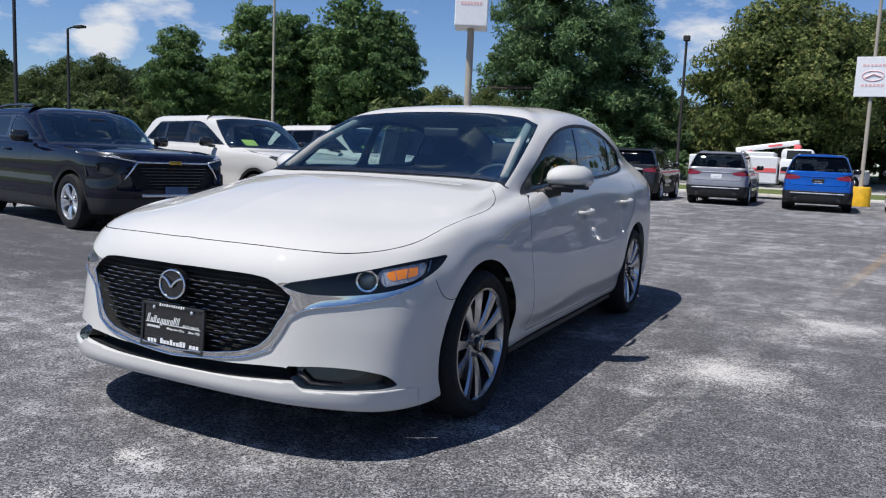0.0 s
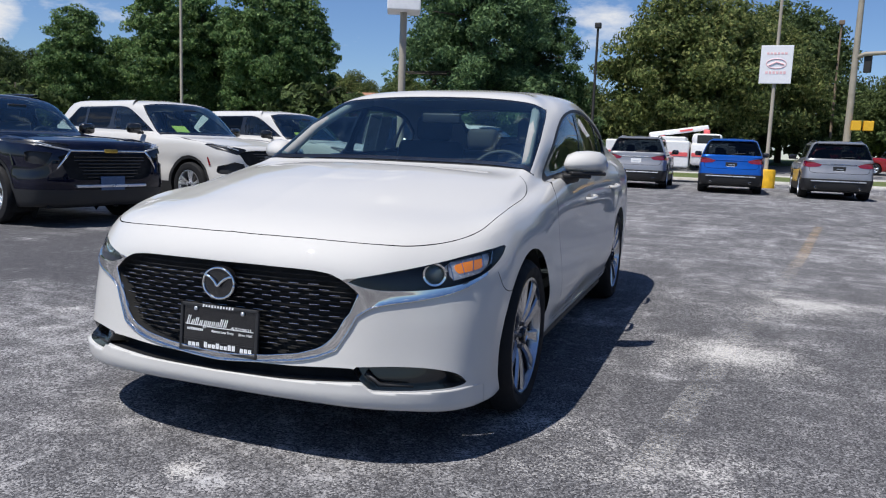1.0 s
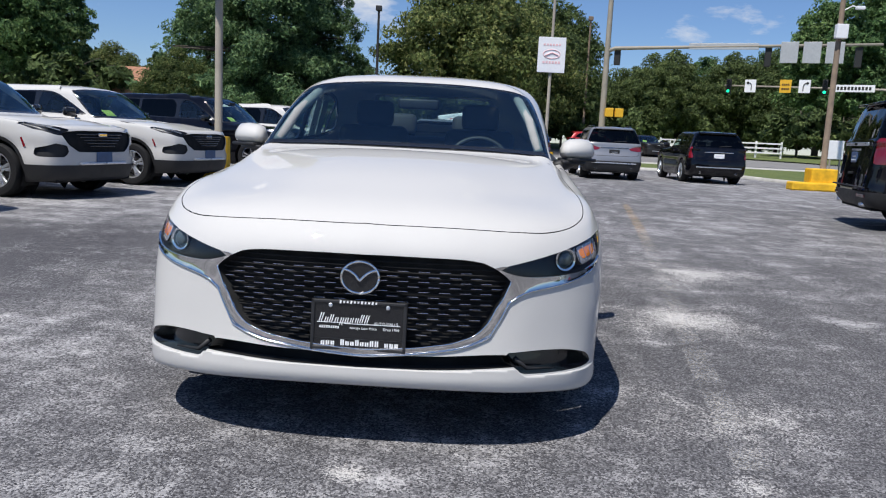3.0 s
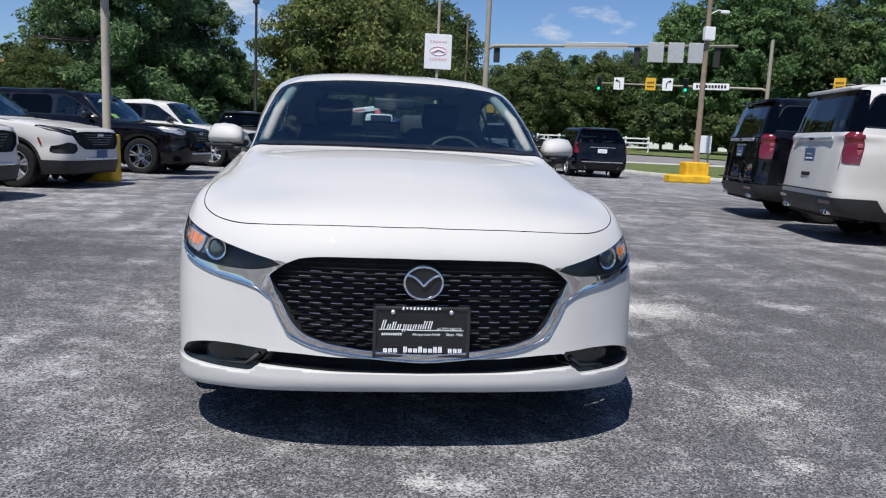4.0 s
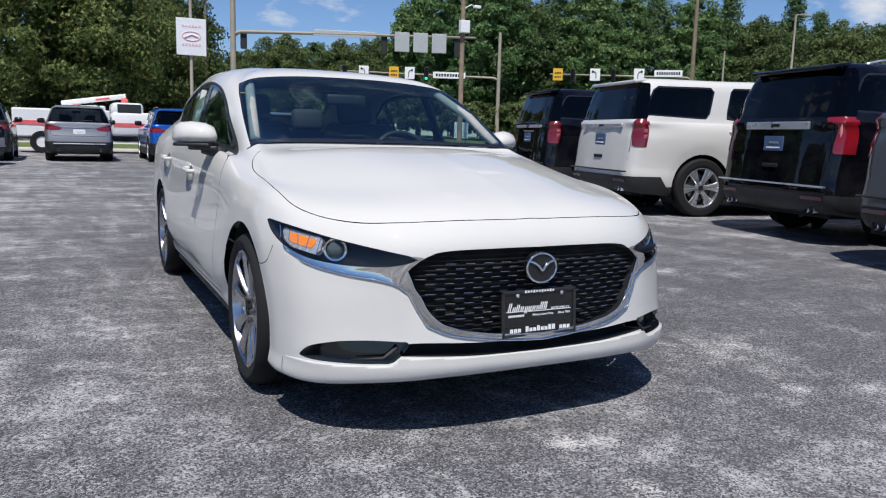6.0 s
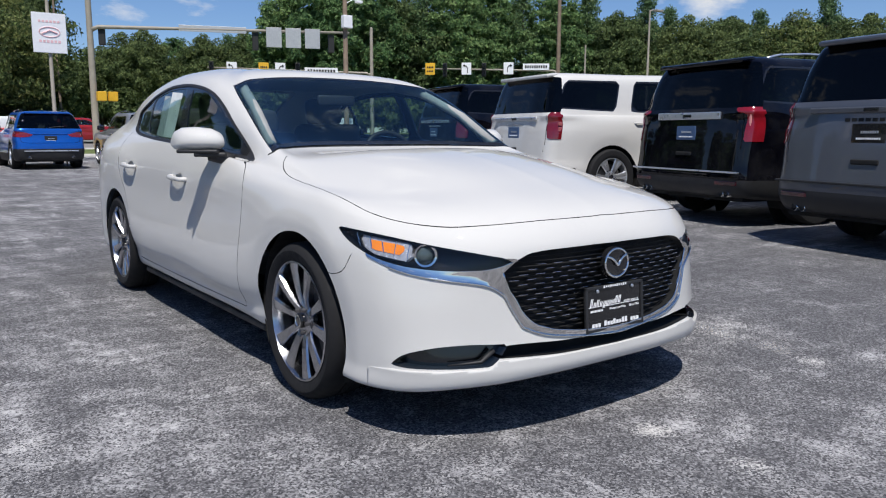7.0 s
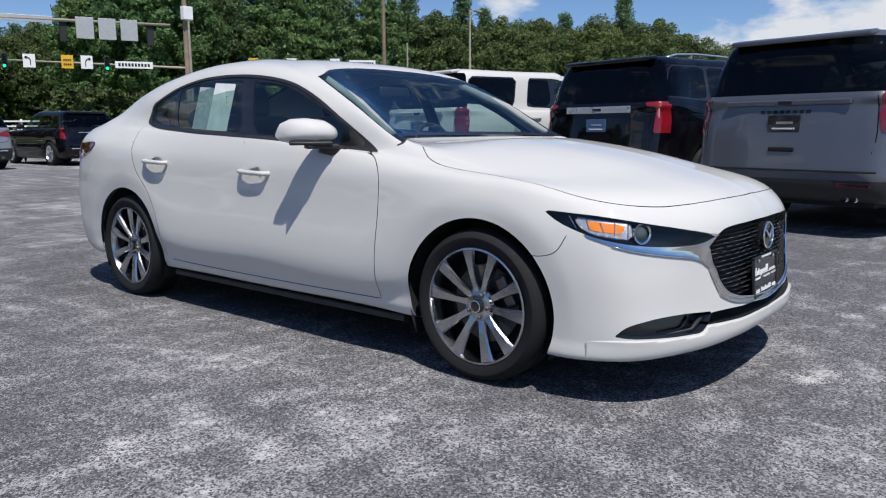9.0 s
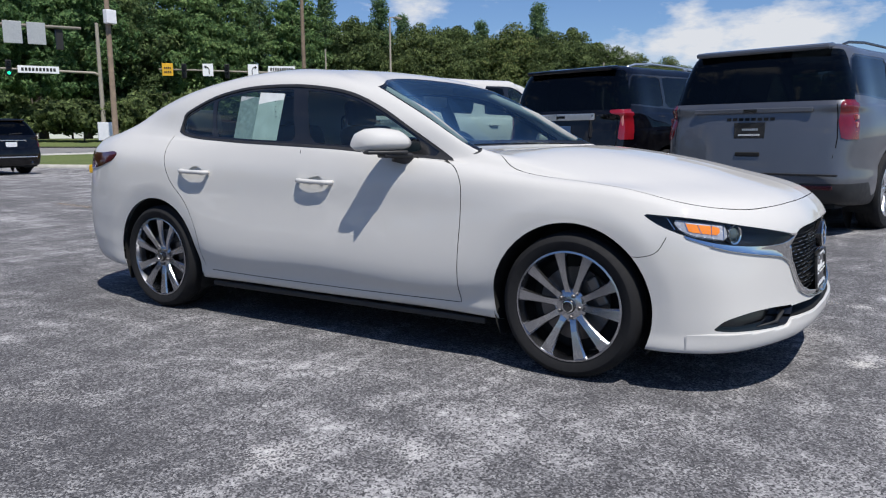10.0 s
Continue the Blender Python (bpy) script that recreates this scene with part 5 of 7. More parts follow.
            part("tailgate_grip", bm, GAP, car)
        else:
            bm = bmesh.new()
            zc = bz - .10
            box(bm, (0, yb(.1, zc) + .004, zc), (0.95 * w, 0.022, 0.028), 0.008)
            part("tailgate_bar", bm, CHROME if paint is not BLUEP else paint, car)
            bm = bmesh.new()
            box(bm, (0, yb(0, .5) + .006, .52), (1.5 * w, 0.03, 0.03), 0.01)
            part("bumper_strip", bm, BRIGHT, car)
            for sx in (-1, 1):
                bm = bmesh.new()
                lathe(bm, [(0.034, -.08), (0.036, 0.03), (0.030, 0.035), (0.028, -.03)], 16, "Y", (sx * w * .6, b - .05, .34))
                part("exhaust_tip", bm, CHROME, car, smooth=50)
            bm = bmesh.new()
            tube(bm, [(0.02, yb(0, bz + .08) + .02, bz + .075), (-0.18, yb(.1, bz + .1) + .02, bz + .10), (-0.36, yb(.2, bz + .11) + .02, bz + .105)], 0.010, 6)
            part("rear_wiper", bm, PLASTIC, car)
    bm = bmesh.new()
    for y0, y1, ww in ((f + .15, -ar, w - .2), (-ar, ar, w - .34), (ar, wb - ar, w - .07), (wb - ar, wb + ar, w - .34), (wb + ar, b - .15, w - .18)):
        box(bm, (0, (y0 + y1) / 2, sill + .05), (2 * ww, y1 - y0, 0.06))
    part("underbody", bm, GAP, car)
    if detail:
        cabin(car, w - .14, ya + .02, wb - .2, sill + .22, hr - .02, rz, rows=2)
    if front == "wide" and privacy:
        bm = bmesh.new()
        box(bm, (-.33, ya + .36, hr + .085), (0.28, 0.012, 0.15), 0, Euler((radians(-52), 0, radians(8))).to_matrix())
        part("price_sheet", bm, GREENPAPER, car, "yellow-green sheet behind the windscreen")
    return car


PINKLENS = plain("pale_red_lens", (0.75, 0.30, 0.28), 0.12, coat=1.0)
DUSKLENS = plain("dusky_red_lens", (0.36, 0.10, 0.10), 0.12, coat=1.0)
DEEPRED = plain("deep_red_lens", (0.14, 0.004, 0.008), 0.10, coat=1.0)
COMPACT = dict(f=-.93, b=3.72, w=.92, wb=2.725, sill=.20, hz=.955, hr=1.10, bz=1.09, rz=1.655, ya=.52, yt=1.25, wr=.66, rake=.38, tyre=.352, rim=.235)
SMALL = dict(f=-.93, b=3.60, w=.91, wb=2.70, sill=.20, hz=.97, hr=1.05, bz=1.05, rz=1.56, ya=.52, yt=1.28, wr=.66, rake=.42, tyre=.345, rim=.225)
FULL = dict(f=-1.0, b=4.22, w=1.028, wb=3.07, sill=.27, hz=1.14, hr=1.27, bz=1.30, rz=1.96, ya=.62, yt=1.42, wr=.77, rake=.30, tyre=.415, rim=.285)
LONG = dict(f=-1.0, b=4.72, w=1.028, wb=3.407, sill=.27, hz=1.14, hr=1.27, bz=1.30, rz=1.96, ya=.62, yt=1.42, wr=.77, rake=.30, tyre=.415, rim=.285)
MIDSIZE = dict(f=-.98, b=4.20, w=.995, wb=3.07, sill=.21, hz=1.02, hr=1.14, bz=1.14, rz=1.78, ya=.55, yt=1.32, wr=.72, rake=.36, tyre=.385, rim=.265)
CROSS = dict(f=-.93, b=3.80, w=.94, wb=2.80, sill=.20, hz=1.0, hr=1.10, bz=1.10, rz=1.67, ya=.55, yt=1.28, wr=.66, rake=.42, tyre=.365, rim=.25)
EAST, NORTH = 90, 180      # turned so that the nose points along +x or +y
SLANT = -12                # the bays lie at a slant


def bay(x, y, px, py):
    """A place in a slanted bay: turned about the car's own point (px, py)."""
    return pose(x - py, y + px, 0, 0, 0, EAST + SLANT) @ Matrix.Translation((-px, -py, 0))


make_suv("grey_suv", bay(9.10, 0.40, -1.0, 4.72), "grey full-size SUV parked tail out, dark tinted windows", GREYP, **LONG, alloy=BRIGHT, spokes=6, rear="tall", clad=.40, rails=DGREY, group="SUVs parked tail out", plate=TRIM)
make_suv("black_suv", bay(9.70, 3.02, -1.0, 4.22), "glossy black full-size SUV with bright tailgate bar", BLACKP, **FULL, alloy=BRIGHT, spokes=6, rear="hook", clad=.40, rails=BRIGHT, group="SUVs parked tail out", plate=BLUEPLATE)
make_suv("white_suv", bay(9.67, 6.10, -1.0, 4.22), "white full-size SUV with black lower bumper", WHITE, **FULL, alloy=BRIGHT, spokes=6, rear="tall", clad=.42, group="SUVs parked tail out", plate=BLUEPLATE)
make_suv("black_suv", bay(10.22, 8.95, -1.0, 4.22), "black full-size SUV with tall red tail lights", BLACKP, **FULL, alloy=BRIGHT, spokes=6, rear="tall", clad=.42, group="SUVs parked tail out", plate=BLUEPLATE)
make_suv("small_suv", bay(-6.25, 4.27, -0.91, 0), "dark blue-black small SUV with chrome wheels, nose out", NAVY, **SMALL, alloy=BRIGHT, spokes=10, front="low", clad=.38, rails=TRIM, group="SUVs parked nose out", plate=BLUEPLATE)
make_suv("white_compact_suv", bay(-5.88, 7.23, -0.92, 0), "white compact SUV, black grille, green sheet behind windscreen", WHITE, **COMPACT, alloy=BRIGHT, spokes=10, front="wide", clad=.40, group="SUVs parked nose out", plate=BLUEPLATE)
make_suv("white_compact_suv", bay(-5.45, 10.2, -0.92, 0), "white compact SUV, black grille, green sheet behind windscreen", WHITE, **COMPACT, alloy=BRIGHT, spokes=10, front="wide", clad=.40, group="SUVs parked nose out", plate=BLUEPLATE)
make_suv("black_midsize_suv", bay(-4.8, 15.0, -0.995, 0), "black mid-size SUV with dark wheels beside a yellow post", BLACKP, **MIDSIZE, alloy=ALLOY, spokes=10, front="wide", clad=.30, group="SUVs parked nose out", privacy=True)
make_suv("white_midsize_suv", bay(-4.05, 19.4, -0.995, 0), "white mid-size SUV with dark lower bumper, nose out", WHITE, **MIDSIZE, alloy=BRIGHT, spokes=10, front="wide", clad=.42, group="SUVs parked nose out", privacy=True)
make_suv("white_compact_suv", pose(-13.2, 10.9, 0, 0, 0, -EAST), "white compact SUV parked behind the first row", WHITE, **COMPACT, alloy=BRIGHT, spokes=10, rear="swept", clad=.40, rails=BRIGHT, group="SUVs parked nose out", detail=False)
for paint, x, y, lab, pl in ((DGREY, -3.65, 25.0, "dark grey compact SUV seen from behind, red tail lights", PLASTIC), (SILVER, -1.0, 25.2, "silver compact SUV seen from behind, chrome tailgate strip", PRINT), (BLUEP, 1.8, 24.7, "bright blue compact SUV seen from behind", PLASTIC), (SILVER, 4.6, 24.2, "silver compact SUV parked beside the kerb, seen from behind", PLASTIC)):
    make_suv("compact_suv", pose(x, y, 0, 0, 0, NORTH), lab, paint, **COMPACT, alloy=BRIGHT, spokes=10, rear="swept", clad=.44, rails=TRIM, group="SUVs along the kerb", plate=pl)
make_suv("black_crossover", pose(8.0, 24.9, 0, 0, 0, NORTH), "black crossover with upright red tail lights and white plate", BLACKP, **CROSS, alloy=BRIGHT, spokes=10, rear="slim", clad=.30, group="SUVs along the kerb", plate=PRINT)
make_suv("far_car", pose(12.5, 50.0, .35, 0, 0, 10), "dark grey car on the road behind the verge", DGREY, **SMALL, alloy=BRIGHT, spokes=5, front="wide", clad=.30, detail=False)

REDP = car_paint("red_paint", (0.30, 0.012, 0.015), 0.2, 0.35)
make_suv("far_car", pose(3.1, 45.6, .30, 0, 0, 90), "white car passing on the road behind the verge", WHITE, **SMALL, alloy=BRIGHT, spokes=5, rear="swept", clad=.30, detail=False)
make_suv("far_car", pose(9.9, 48.5, .35, 0, 0, 90), "small red car on the road behind the verge", REDP, **SMALL, alloy=BRIGHT, spokes=5, rear="swept", clad=.30, detail=False)

# ---- ground, verge, road ----
def rise(x, y):
    """Height of the land: flat lot, a slow climb beyond the verge."""
    t = min(1.0, max(0.0, (y + 0.45 * max(0.0, x - 12) - 36) / 30))
    u = min(1.0, max(0.0, (-x - 30) / 40))
    s = t * t * (3 - 2 * t)
    return 0.9 * s + 1.2 * u * u * (3 - 2 * u)


def sheet(name, xs, ys, lift, material, label, category, inside=None):
    bm = bmesh.new()
    grid = {}
    for i, x in enumerate(xs):
        for j, y in enumerate(ys):
            grid[i, j] = bm.verts.new((x, y, rise(x, y) + lift))
    for i in range(len(xs) - 1):
        for j in range(len(ys) - 1):
            if inside is None or inside((xs[i] + xs[i + 1]) / 2, (ys[j] + ys[j + 1]) / 2):
                bm.faces.new((grid[i, j], grid[i + 1, j], grid[i + 1, j + 1], grid[i, j + 1]))
    for v in [v for v in bm.verts if not v.link_faces]:
        bm.verts.remove(v)
    return tagged(part(name, bm, material, smooth=60), label, category, kind="structure")


def asphalt():
    m, nt, b = nodes_of("asphalt")
    L, N = nt.links, nt.nodes
    geo = N.new("ShaderNodeNewGeometry")

    def noise_at(scale, detail, rough, stretch=None, turn=0.0):
        mp = N.new("ShaderNodeMapping")
        mp.inputs["Scale"].default_value = stretch or (1, 1, 1)
        mp.inputs["Rotation"].default_value = (0, 0, radians(turn))
        L.new(geo.outputs["Position"], mp.inputs[0])
        n = N.new("ShaderNodeTexNoise")
        n.inputs["Scale"].default_value, n.inputs["Detail"].default_value, n.inputs["Roughness"].default_value = scale, detail, rough
        L.new(mp.outputs[0], n.inputs["Vector"])
        return n.outputs[0]

    def mth(op, a, c, clamp=False):
        n = N.new("ShaderNodeMath")
        n.operation, n.use_clamp = op, clamp
        for s, v in zip(n.inputs, (a, c)):
            if isinstance(v, (int, float)):
                s.default_value = v
            else:
                L.new(v, s)
        return n.outputs[0]
    big = noise_at(0.16, 4, 0.6)
    patch = noise_at(1.7, 12, 0.70)
    streak = noise_at(1.0, 8, 0.7, (3.2, 0.7, 1), 14)
    cross_streak = noise_at(1.0, 8, 0.7, (0.5, 3.0, 1), -32)
    mottle = noise_at(7.0, 10, 0.78)
    fine = noise_at(34, 6, 0.8)

    def chips(scale):
        v = N.new("ShaderNodeTexVoronoi")
        v.inputs["Scale"].default_value = scale
        L.new(geo.outputs["Position"], v.inputs["Vector"])
        sep = N.new("ShaderNodeSeparateColor")
        L.new(v.outputs["Color"], sep.inputs[0])
        return sep.outputs[0], sep.outputs[1], v.outputs["Distance"]
    chip_a, tone_a, dist_a = chips(155)
    chip_b, tone_b, _ = chips(58)
    stone_v = ramp(nt, dist_a, [(0.10, 1.0), (0.55, 0.0)]).outputs[0]

    def about(v, k):
        return mth("MULTIPLY", mth("SUBTRACT", v, 0.5), k)
    # bleached crust, broken up by the aggregate
    s = mth("ADD", mth("ADD", 0.5, about(patch, 1.0)), about(mottle, 0.9))
    ysep = N.new("ShaderNodeSeparateXYZ")
    L.new(geo.outputs["Position"], ysep.inputs[0])
    # a darker strip before the parked cars, a more bleached lane behind
    dark_strip = mth("MULTIPLY", mth("MULTIPLY", mth("SUBTRACT", -1.6, ysep.outputs[0]), 0.8, True), mth("MULTIPLY", mth("MULTIPLY", mth("SUBTRACT", ysep.outputs[1], 0.2), 0.9, True), mth("MULTIPLY", mth("SUBTRACT", 4.6, ysep.outputs[1]), 0.9, True)))
    s = mth("SUBTRACT", s, mth("MULTIPLY", dark_strip, 0.26))
    lane = mth("MULTIPLY", mth("SUBTRACT", ysep.outputs[1], 3.5), 0.3, True)
    s = mth("ADD", s, mth("MULTIPLY", lane, 0.055))
    west = mth("MULTIPLY", mth("SUBTRACT", -0.5, ysep.outputs[0]), 0.7, True)
    s = mth("ADD", s, mth("MULTIPLY", west, 0.10))
    near = mth("MULTIPLY", mth("MULTIPLY", mth("ADD", ysep.outputs[0], 0.4), 0.7, True), mth("MULTIPLY", mth("SUBTRACT", 1.2, ysep.outputs[1]), 0.7, True))
    s = mth("SUBTRACT", s, mth("MULTIPLY", near, 0.06))
    s = mth("ADD", s, mth("MULTIPLY", mth("MULTIPLY", mth("SUBTRACT", ysep.outputs[0], 1.5), 0.4, True), 0.05))
    s = mth("ADD", s, mth("ADD", about(big, 0.55), mth("ADD", about(streak, 0.75), about(cross_streak, 0.75))))
    cover = ramp(nt, s, [(0.36, 0.0), (0.52, 0.24), (0.66, 0.54), (0.84, 1.0)]).outputs[0]
    # the share of pale chips grows with the crust
    lean = mth("ADD", mth("MULTIPLY", chip_a, 0.62), mth("ADD", mth("MULTIPLY", chip_b, 0.20), mth("MULTIPLY", fine, 0.36)))
    flecks = ramp(nt, mth("ADD", lean, mth("MULTIPLY", cover, 0.55)), [(0.80, 0.0), (0.96, 1.0)]).outputs[0]
    crust = mth("MULTIPLY", flecks, mth("ADD", mth("MULTIPLY", cover, 0.62), 0.38))
    # chalky spills
    spill = None
    for x, y, r, k in ((0.0, -1.07, 0.075, 0.9), (1.31, -0.98, 0.12, 0.6), (1.68, 1.40, 0.46, 0.85), (0.03, -1.44, 0.10, 0.7), (-1.85, 0.08, 0.18, 0.4), (-2.14, 0.51, 0.2, 0.4), (2.2, 3.2, 0.6, 0.7), (1.35, -0.35, 0.45, 0.5), (-2.7, 0.3, 0.20, 0.3), (-2.2, 1.7, 0.3, 0.4), (-1.9, -0.6, 0.14, 0.45), (-2.45, -0.45, 0.12, 0.35), (-1.45, -0.75, 0.10, 0.6)):
        d = N.new("ShaderNodeVectorMath")
        d.operation = "DISTANCE"
        L.new(geo.outputs["Position"], d.inputs[0])
        d.inputs[1].default_value = (x, y, 0)
        v = mth("SUBTRACT", 1.0, mth("DIVIDE", d.outputs["Value"], r))
        v = mth("MAXIMUM", v, -0.6)
        v = mth("MULTIPLY", mth("ADD", v, 0.6), k)
        spill = v if spill is None else mth("MAXIMUM", spill, v)
    grain = mth("ADD", mth("MULTIPLY", chip_a, 0.5), mth("MULTIPLY", fine, 0.5))
    sp = mth("ADD", mth("MULTIPLY", spill, 0.62), mth("ADD", about(patch, 1.6), about(grain, 1.0)))
    spill = mth("MULTIPLY", ramp(nt, sp, [(0.40, 0.0), (0.80, 0.9)]).outputs[0], mth("MULTIPLY", spill, 3.0, True))
    base = ramp(nt, tone_a, [(0.0, (0.038, 0.0375, 0.041)), (0.55, (0.095, 0.093, 0.098)), (0.85, (0.16, 0.158, 0.163)), (1.0, (0.24, 0.237, 0.245))]).outputs[0]
    tone = ramp(nt, big, [(0.3, 0.88), (0.7, 1.15)]).outputs[0]
    base = mixed(nt, 1.0, base, tone, "MULTIPLY")
    base = mixed(nt, mth("MULTIPLY", dark_strip, 0.5), base, (0.045, 0.044, 0.049))
    col = mixed(nt, mth("MULTIPLY", crust, 0.92), base, mixed(nt, tone_b, (0.34, 0.333, 0.338), (0.56, 0.548, 0.545)))
    col = mixed(nt, spill, col, (0.60, 0.58, 0.555))
    # fine cracks
    crack = N.new("ShaderNodeTexVoronoi")
    crack.feature = "DISTANCE_TO_EDGE"
    crack.inputs["Scale"].default_value = 0.28
    warp = N.new("ShaderNodeVectorMath")
    warp.operation = "ADD"
    wn2 = N.new("ShaderNodeTexNoise")
    wn2.inputs["Scale"].default_value, wn2.inputs["Detail"].default_value = 1.6, 5
    L.new(geo.outputs["Position"], wn2.inputs["Vector"])
    L.new(geo.outputs["Position"], warp.inputs[0])
    L.new(wn2.outputs["Color"], warp.inputs[1])
    L.new(warp.outputs[0], crack.inputs["Vector"])
    cr = ramp(nt, crack.outputs["Distance"], [(0.0, 1.0), (0.003, 0.0)]).outputs[0]
    col = mixed(nt, mth("MULTIPLY", cr, 0.30), col, (0.03, 0.03, 0.032))
    L.new(col, b.inputs["Base Color"])
    b.inputs["Roughness"].default_value = 0.82
    b.inputs["Specular IOR Level"].default_value = 0.15
    h = mth("ADD", mth("MULTIPLY", stone_v, 0.8), mth("SUBTRACT", fine, mth("MULTIPLY", cr, 0.8)))
    bumped(nt, b, h, 0.55, 0.006)
    return m


def grass_mat(name, lo, hi):
    m, nt, b = nodes_of(name)
    n = noise_tex(nt, 0.8, 8, 0.75)
    f = noise_tex(nt, 14, 4, 0.8)
    c = ramp(nt, n.outputs[0], [(0.3, lo), (0.7, hi)]).outputs[0]
    g = ramp(nt, f.outputs[0], [(0.3, 0.55), (0.7, 1.2)]).outputs[0]
    nt.links.new(mixed(nt, 1.0, c, g, "MULTIPLY"), b.inputs["Base Color"])
    b.inputs["Roughness"].default_value = 0.95
    bumped(nt, b, f.outputs[0], 0.8, 0.05)
    return m


ASPHALT = asphalt()
GRASS = grass_mat("grass", (0.075, 0.115, 0.028), (0.17, 0.20, 0.06))
ROAD = plain("road_surface", (0.20, 0.195, 0.19), 0.85, scale=2.0, bump=0.3)
CONCRETE = plain("kerb_concrete", (0.46, 0.445, 0.41), 0.85, scale=4.0, var=0.2, bump=0.3)
GALV = plain("weathered_steel", (0.32, 0.285, 0.23), 0.65, 0.0, scale=3.0)
WOODPOLE = plain("timber_pole", (0.20, 0.15, 0.105), 0.85, scale=5.0, var=0.25, bump=0.4)
DARKPOLE = plain("dark_bronze_pole", (0.035, 0.032, 0.03), 0.5, 0.3)
SIGNWHITE = plain("white_sign_face", (0.80, 0.80, 0.80), 0.45, var=0.04)
SIGNBACK = plain("sign_back", (0.50, 0.50, 0.49), 0.5, 0.5, var=0.1)
SIGNRED = plain("red_print", (0.74, 0.12, 0.12), 0.5)
SIGNPINK = plain("sun_bleached_print", (0.80, 0.50, 0.50), 0.5)
FENCEWHITE = plain("white_fence_paint", (0.74, 0.73, 0.70), 0.6, var=0.08)
SIGNALBODY = plain("signal_black", (0.015, 0.015, 0.014), 0.6)
SIGNALYELLOW = plain("signal_yellow", (0.72, 0.40, 0.02), 0.55)
TRUCKWHITE = plain("truck_white", (0.74, 0.74, 0.73), 0.4, var=0.06)


def glow(name, col, strength):
    m, nt, b = nodes_of(name)
    b.inputs["Base Color"].default_value = (*col, 1)
    b.inputs["Emission Color"].default_value = (*col, 1)
    b.inputs["Emission Strength"].default_value = strength
    return m


GREENLIGHT = glow("green_signal_light", (0.02, 0.75, 0.38), 1.6)
REDLIGHT = glow("red_signal_light", (0.85, 0.05, 0.02), 1.4)
DARKLENS = plain("unlit_signal_lens", (0.03, 0.03, 0.03), 0.2)

far = [-900, -500, -300, -200, -150]
xs = far + list(range(-120, 121, 6)) + [-v for v in far[::-1]]
ys = far + list(range(-120, 121, 6)) + [-v for v in far[::-1]]
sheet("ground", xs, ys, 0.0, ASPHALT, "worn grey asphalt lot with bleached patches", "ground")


def verge_edge(x):
    """Where the lot ends, along y."""
    if x < 10.6:
        return 32.0
    if x < 11.6:
        return 32.0 - (x - 10.6) * 9.0
    return max(20.2, 23.0 - (x - 11.6) * 1.4)


def strip(name, near, far_edge, lift, material, label, category, x0=-70.0, x1=90.0, n=120, skirt=0.0):
    """A band of land between two edges that are functions of x."""
    bm = bmesh.new()
    rows = []
    for i in range(n + 1):
        x = x0 + (x1 - x0) * i / n
        a, c = near(x), far_edge(x)
        col = [bm.verts.new((x, a, rise(x, a) + lift - skirt))] if skirt else []
        col += [bm.verts.new((x, a + (c - a) * k / 6, rise(x, a + (c - a) * k / 6) + lift)) for k in range(7)]
        rows.append(col)
    for p, q in zip(rows, rows[1:]):
        for k in range(len(p) - 1):
            bm.faces.new((p[k], q[k], q[k + 1], p[k + 1]))
    return tagged(part(name, bm, material, smooth=40), label, category, kind="structure")


strip("verge", lambda x: verge_edge(x) + 0.16, lambda x: 40.0 - max(0, x - 12) * 0.30, 0.11, GRASS, "mown grass verge behind the kerb", "grass", n=240, skirt=0.11)
strip("kerb", verge_edge, lambda x: verge_edge(x) + 0.17, 0.13, CONCRETE, "pale concrete kerb round the verge", "kerb", n=240, skirt=0.13)
strip("pavement", lambda x: 40.0 - max(0, x - 12) * 0.30, lambda x: 42.0 - max(0, x - 12) * 0.30, 0.10, CONCRETE, "pale concrete footpath along the road", "pavement")
def road_far(x):
    """The far edge of the road, which bends away behind the verge."""
    return max(44.5 - max(0, x - 12) * 0.30, 53.0 - max(0, x - 14) * 0.80)


strip("road", lambda x: 42.0 - max(0, x - 12) * 0.30, road_far, 0.03, ROAD, "grey asphalt road beyond the verge", "road")
strip("far_verge", road_far, lambda x: 130.0, 0.10, GRASS, "grass below the trees across the road", "grass")
sheet("west_verge", list(range(-120, -15, 5)), list(range(-30, 121, 5)), 0.08, GRASS, "grass behind the parked cars", "grass", inside=lambda x, y: x < -22 and y < 32)


